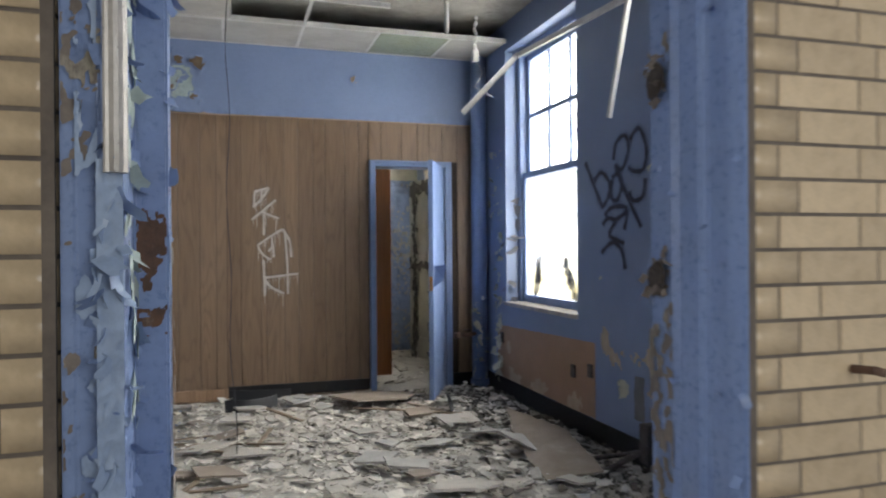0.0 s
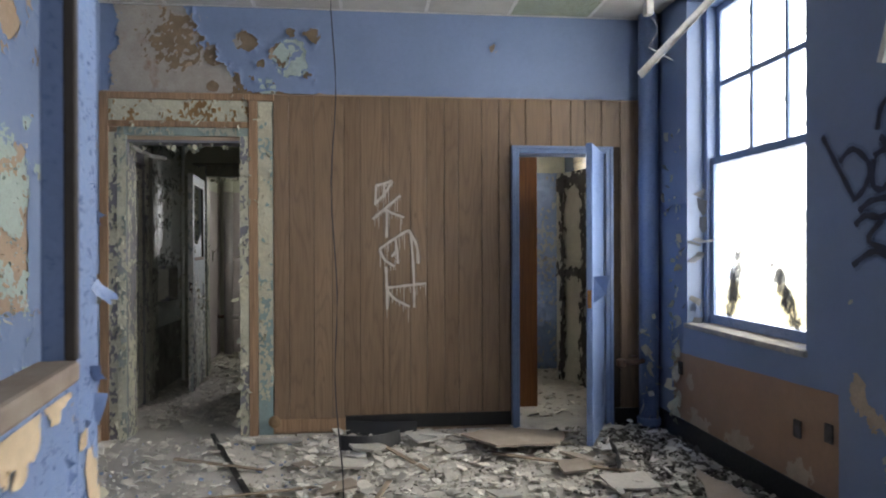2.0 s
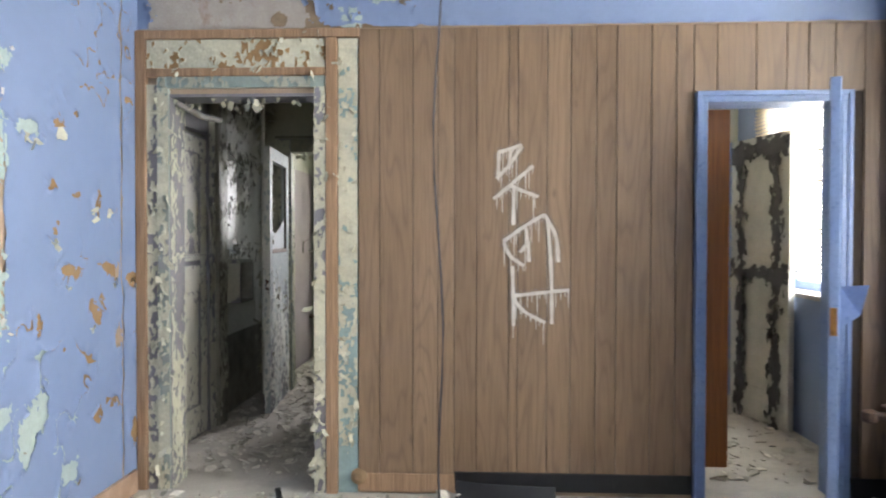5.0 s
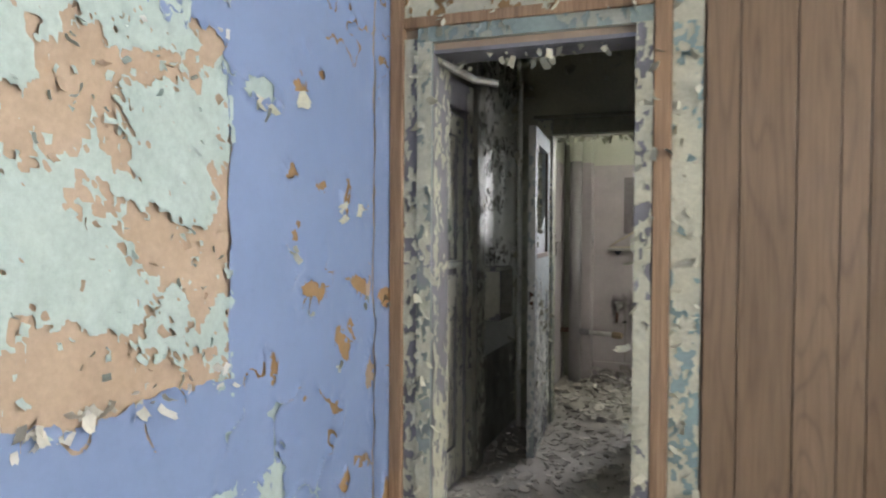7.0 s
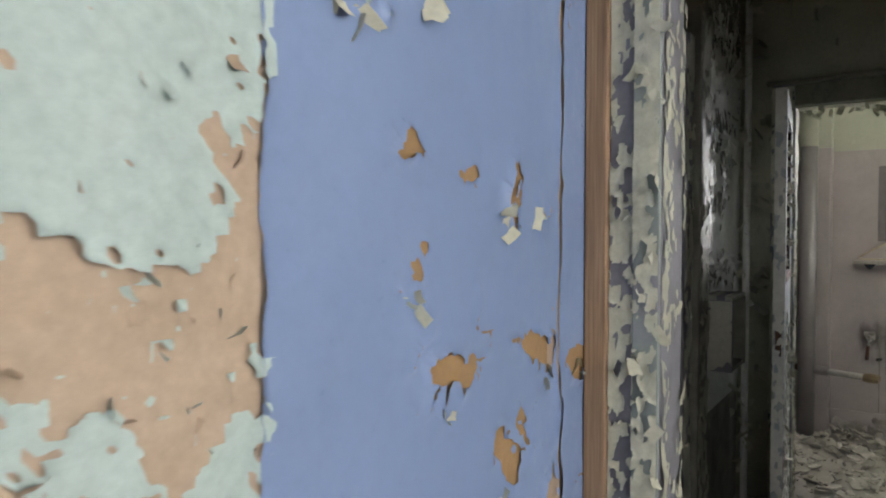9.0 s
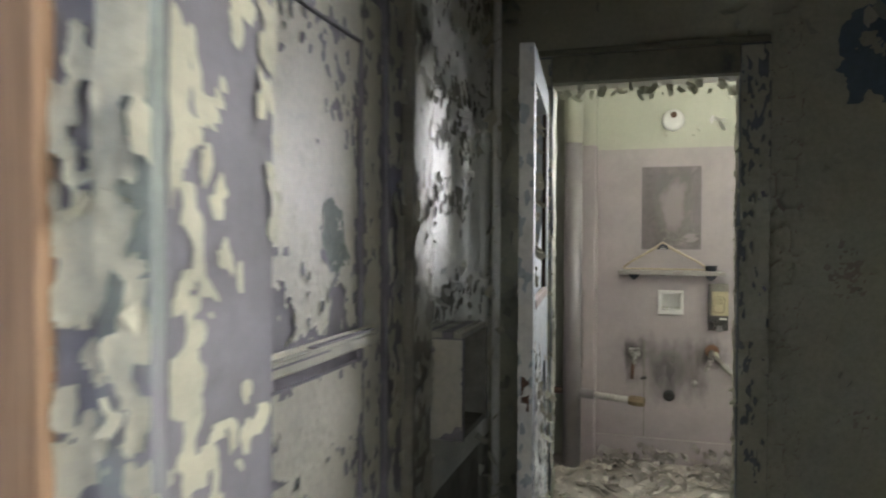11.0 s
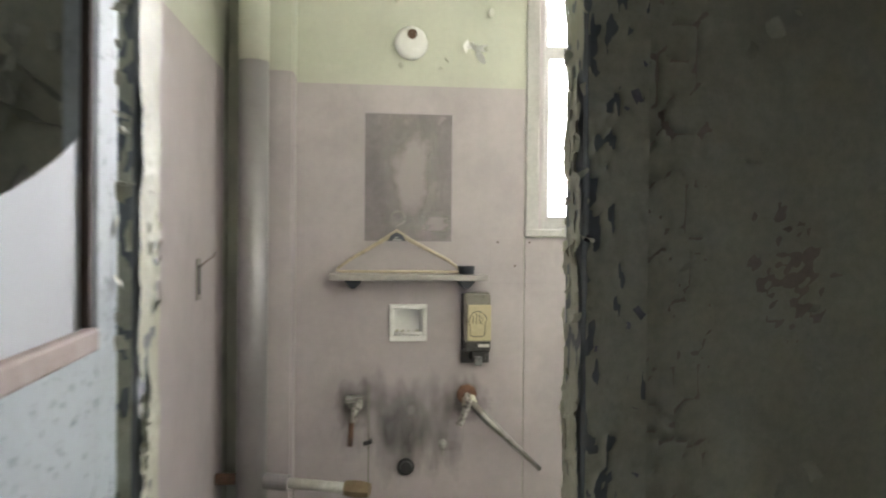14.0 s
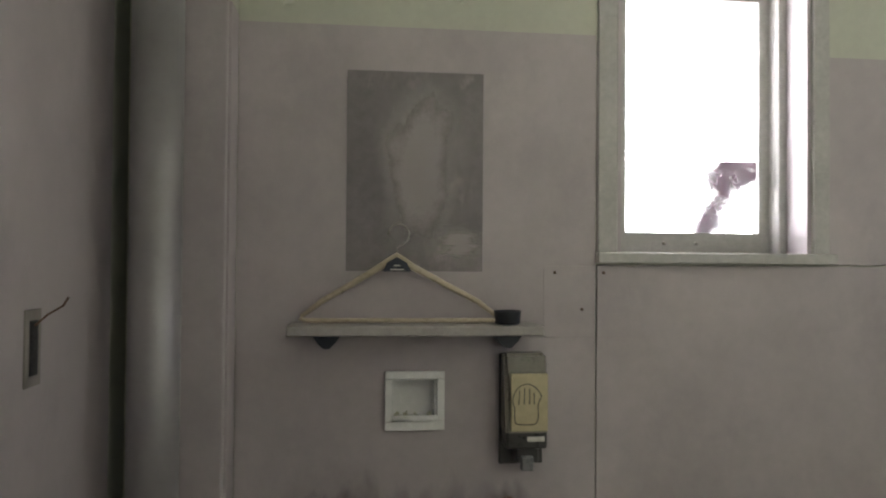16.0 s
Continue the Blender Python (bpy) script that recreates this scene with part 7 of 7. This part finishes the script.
face = part("label_face", box(dx0 + 0.012, dx1 - 0.002, dyf - 0.002, dyf + 0.006, 0.972, 1.118, bevel=0.002), CF, disp, "cream label with a line emblem")
face.rotation_euler = (0, 0, 0)
for s in (((-0.700, 1.03), (-0.700, 1.0), (-0.690, 0.990), (-0.650, 0.990), (-0.640, 1.005), (-0.640, 1.04), (-0.632, 1.06), (-0.640, 1.075), (-0.650, 1.085), (-0.668, 1.092), (-0.688, 1.085), (-0.700, 1.07), (-0.706, 1.05), (-0.700, 1.03)), ((-0.690, 1.04), (-0.688, 1.075)), ((-0.676, 1.04), (-0.675, 1.082)), ((-0.662, 1.04), (-0.662, 1.080)), ((-0.650, 1.04), (-0.651, 1.07))):
    stroke("emblem_line", s, 0.003, lambda a, z: Vector((a, dyf - 0.0026, z)), DG, face)
part("lower_body", box(dx0 + 0.002, dx1 - 0.002, dyf + 0.004, yB - 0.012, 0.925, 0.970, bevel=0.006), DG, disp)
bar_ = part("label_bar", box(-0.666, -0.622, dyf + 0.0015, dyf + 0.0038, 0.945, 0.957), BARMETAL, disp, "light bar of lettering on the dark band")
part("nozzle_block", box(dx0 + 0.03, dx1 - 0.02, dyf + 0.02, yB - 0.012, 0.885, 0.925, bevel=0.005), DG, disp)
part("push_lever", box(dx0 + 0.042, dx1 - 0.036, dyf + 0.006, dyf + 0.03, 0.868, 0.905, bevel=0.004), surface("grey_translucent_plastic", (0.22, 0.22, 0.23), (0.18, 0.18, 0.19), 0.3), disp)

lampb = holder("lamp_base", Matrix.Identity(4), "round white ceramic lamp base with a dark socket", "lamp base")
part("disc", lathe(((0.062, 0), (0.070, 0.006), (0.068, 0.02), (0.052, 0.03), (0.02, 0.032)), pose(-0.945, BACK - 0.001, 2.196, 90, 0, 0), 32), CER, lampb, smooth=True)
part("socket", lathe(((0.018, 0.03), (0.02, 0.045), (0.012, 0.046)), pose(-0.943, BACK - 0.001, 2.225, 90, 0, 0), 16), RUST, lampb)
hanging_flakes("paint_curls", [(-1.3, -0.45, BACK - 0.008, BACK - 0.003, 2.08, 2.7)], 16, PALEGREEN, wall_back, 81, (0.012, 0.04))
hanging_flakes("paint_curls", [(-0.72, -0.66, BACK - 0.008, BACK - 0.003, 2.19, 2.21)], 4, CER, wall_back, 82, (0.03, 0.05))

sw = holder("switch_box", Matrix.Identity(4), "open switch box with a loose wire in the side wall", "switch box")
part("box", box(-1.6755, -1.672, 9.69, 9.75, 1.17, 1.31, bevel=0.001), surface("grimy_switch_plate", (0.30, 0.27, 0.25), (0.22, 0.2, 0.18), 0.6), sw)
# black slab on the plate, the shade inside the open box as colour
part("slot", box(-1.6725, -1.6705, 9.705, 9.735, 1.19, 1.29), BASEBLACK, sw)
part("wire", tube(((-1.67, 9.72, 1.28), (-1.65, 9.725, 1.30), (-1.63, 9.74, 1.315), (-1.625, 9.75, 1.33)), 0.002, 6), RUST, sw)

# washroom window
ww = holder("window_4", Matrix.Identity(4), "grey-white washroom sash window glowing with daylight", "window", kind="structure")
WFR = surface("grey_white_window_paint", (0.47, 0.455, 0.44), (0.40, 0.385, 0.37), 0.45, 6, 50, 0.2, (0.33, 0.31, 0.28), (0.6, 0.78))
part("sill", box(-0.462, 0.222, BACK - 0.035, BACK + 0.17, 1.400, 1.430, bevel=0.004), WFR, ww)
for x0, x1 in ((-0.400, -0.350), (0.13, 0.165)):
    part("frame", box(x0, x1, BACK + 0.10, BACK + 0.20, 1.43, 2.9, bevel=0.004), WFR, ww)
part("reveal", box(-0.4555, -0.4005, BACK - 0.012, BACK - 0.001, 1.43, 2.9, bevel=0.003), WFR, ww)
part("reveal", box(0.1655, 0.214, BACK - 0.012, BACK - 0.001, 1.43, 2.9, bevel=0.003), WFR, ww)
yG = BACK + 0.17
for x0, x1 in ((-0.4, -0.388), (0.153, 0.165)):
    part("reveal", box(x0, x1, BACK - 0.0005, BACK + 0.098, 1.43, 2.9), LAVENDER, ww)
for nm, z0, z1, dy in (("lower_sash", 1.432, 2.24, 0.0), ("upper_sash", 2.20, 2.9, 0.03)):
    s = part(nm, wall_mesh("y", yG - 0.018 + dy, yG + 0.018 + dy, -0.350, 0.130, z0, z1, [(-0.318, 0.098, z0 + 0.06, z1 - 0.045)]), WFR, ww)
    g = part("pane", box(-0.318, 0.098, yG - 0.002 + dy, yG + 0.002 + dy, z0 + 0.06, z1 - 0.045), PANE, s)
    g.visible_shadow = False
for xs in (-0.20, -0.10):
    part("screw_hole", lathe(((0.006, 0), (0.006, 0.002), (0.003, 0.003)), pose(xs, yG - 0.019, 1.46, 90, 0, 0), 10), STEEL, ww)
soft("spray_paint", (-0.10, yG - 0.004, 1.49), 0.2, 0.22, lambda U, V: 0.035 - np.abs((U - 0.06) - 0.5 * (V - 0.06)) + np.clip(V - 0.12, 0, 0.05) * 0.9 - 0.5 * np.clip(V - 0.19, 0, 1) + 0.012 + fbm(U, V, 22.0, 3, 6, 0.75) * 0.10, spray("violet_grey_spray", (0.10, 0.05, 0.08), 0.86, 0.0), ww, 3, 0.045, label="dark spray mark on the lower pane")


# -- glazed brick facing of the corridor wall --
def bricks(x_edge, sgn, width):
    """Courses of glazed brick running away from an opening, with a rounded end brick at it."""
    H, J, D = 0.0712, 0.0048, 0.042
    yb = 1.0845
    shapes = {}

    def brick_mesh(n, nose):
        key = (round(n, 4), nose)
        if key in shapes:
            return shapes[key]
        b = bmesh.new()
        h = H - J
        out = [(0.0, D), (n, D), (n, 0.003), (n - 0.003, 0.0)]
        if nose:
            R = 0.041
            out += [(R - R * math.sin(a), R - R * math.cos(a)) for a in [radians(90 * k / 6) for k in range(7)]]
        else:
            out += [(0.003, 0.0), (0.0, 0.003)]
        lo = [b.verts.new((sgn * x, y - D, 0.0015)) for x, y in out]
        hi = [b.verts.new((sgn * x, y - D, h - 0.0015)) for x, y in out]
        m = len(out)
        for k in range(m):
            f = b.faces.new((lo[k], lo[(k + 1) % m], hi[(k + 1) % m], hi[k]))
            f.smooth = nose
        b.faces.new(hi)
        b.faces.new(lo[::-1])
        bmesh.ops.recalc_face_normals(b, faces=b.faces[:])
        me = bpy.data.meshes.new("brick")
        b.to_mesh(me)
        b.free()
        me.materials.append(BRICK)
        shapes[key] = me
        return me
    for c in range(33):
        z, x, first = c * H, 0.0, True
        while x < width:
            n = (0.132 if c % 2 else 0.082) if first else (0.205 if (c * 7 + int(x * 40)) % 5 else 0.10)
            o = new("brick", brick_mesh(n, first))
            o.parent = wall_south
            o.location = (x_edge + sgn * x, yb, z)
            x += n + 0.0035
            first = False


structure("mortar_bed", wall_mesh("y", 1.045, 1.0845, -1.2, 2.3, 0, 2.35, [(-0.180, 1.045, 0, 2.36)]), MORTAR, "dark mortar behind the glazed bricks", "mortar")
bricks(-0.170, -1, 0.62)
bricks(1.035, 1, 0.95)
peg = tagged(ob_from("iron_peg", tube(((1.30, 1.04, 1.03), (1.30, 0.985, 1.035), (1.315, 0.975, 1.03)), 0.009, 10), RUST), "rusty iron peg sticking out of the brick", "peg")
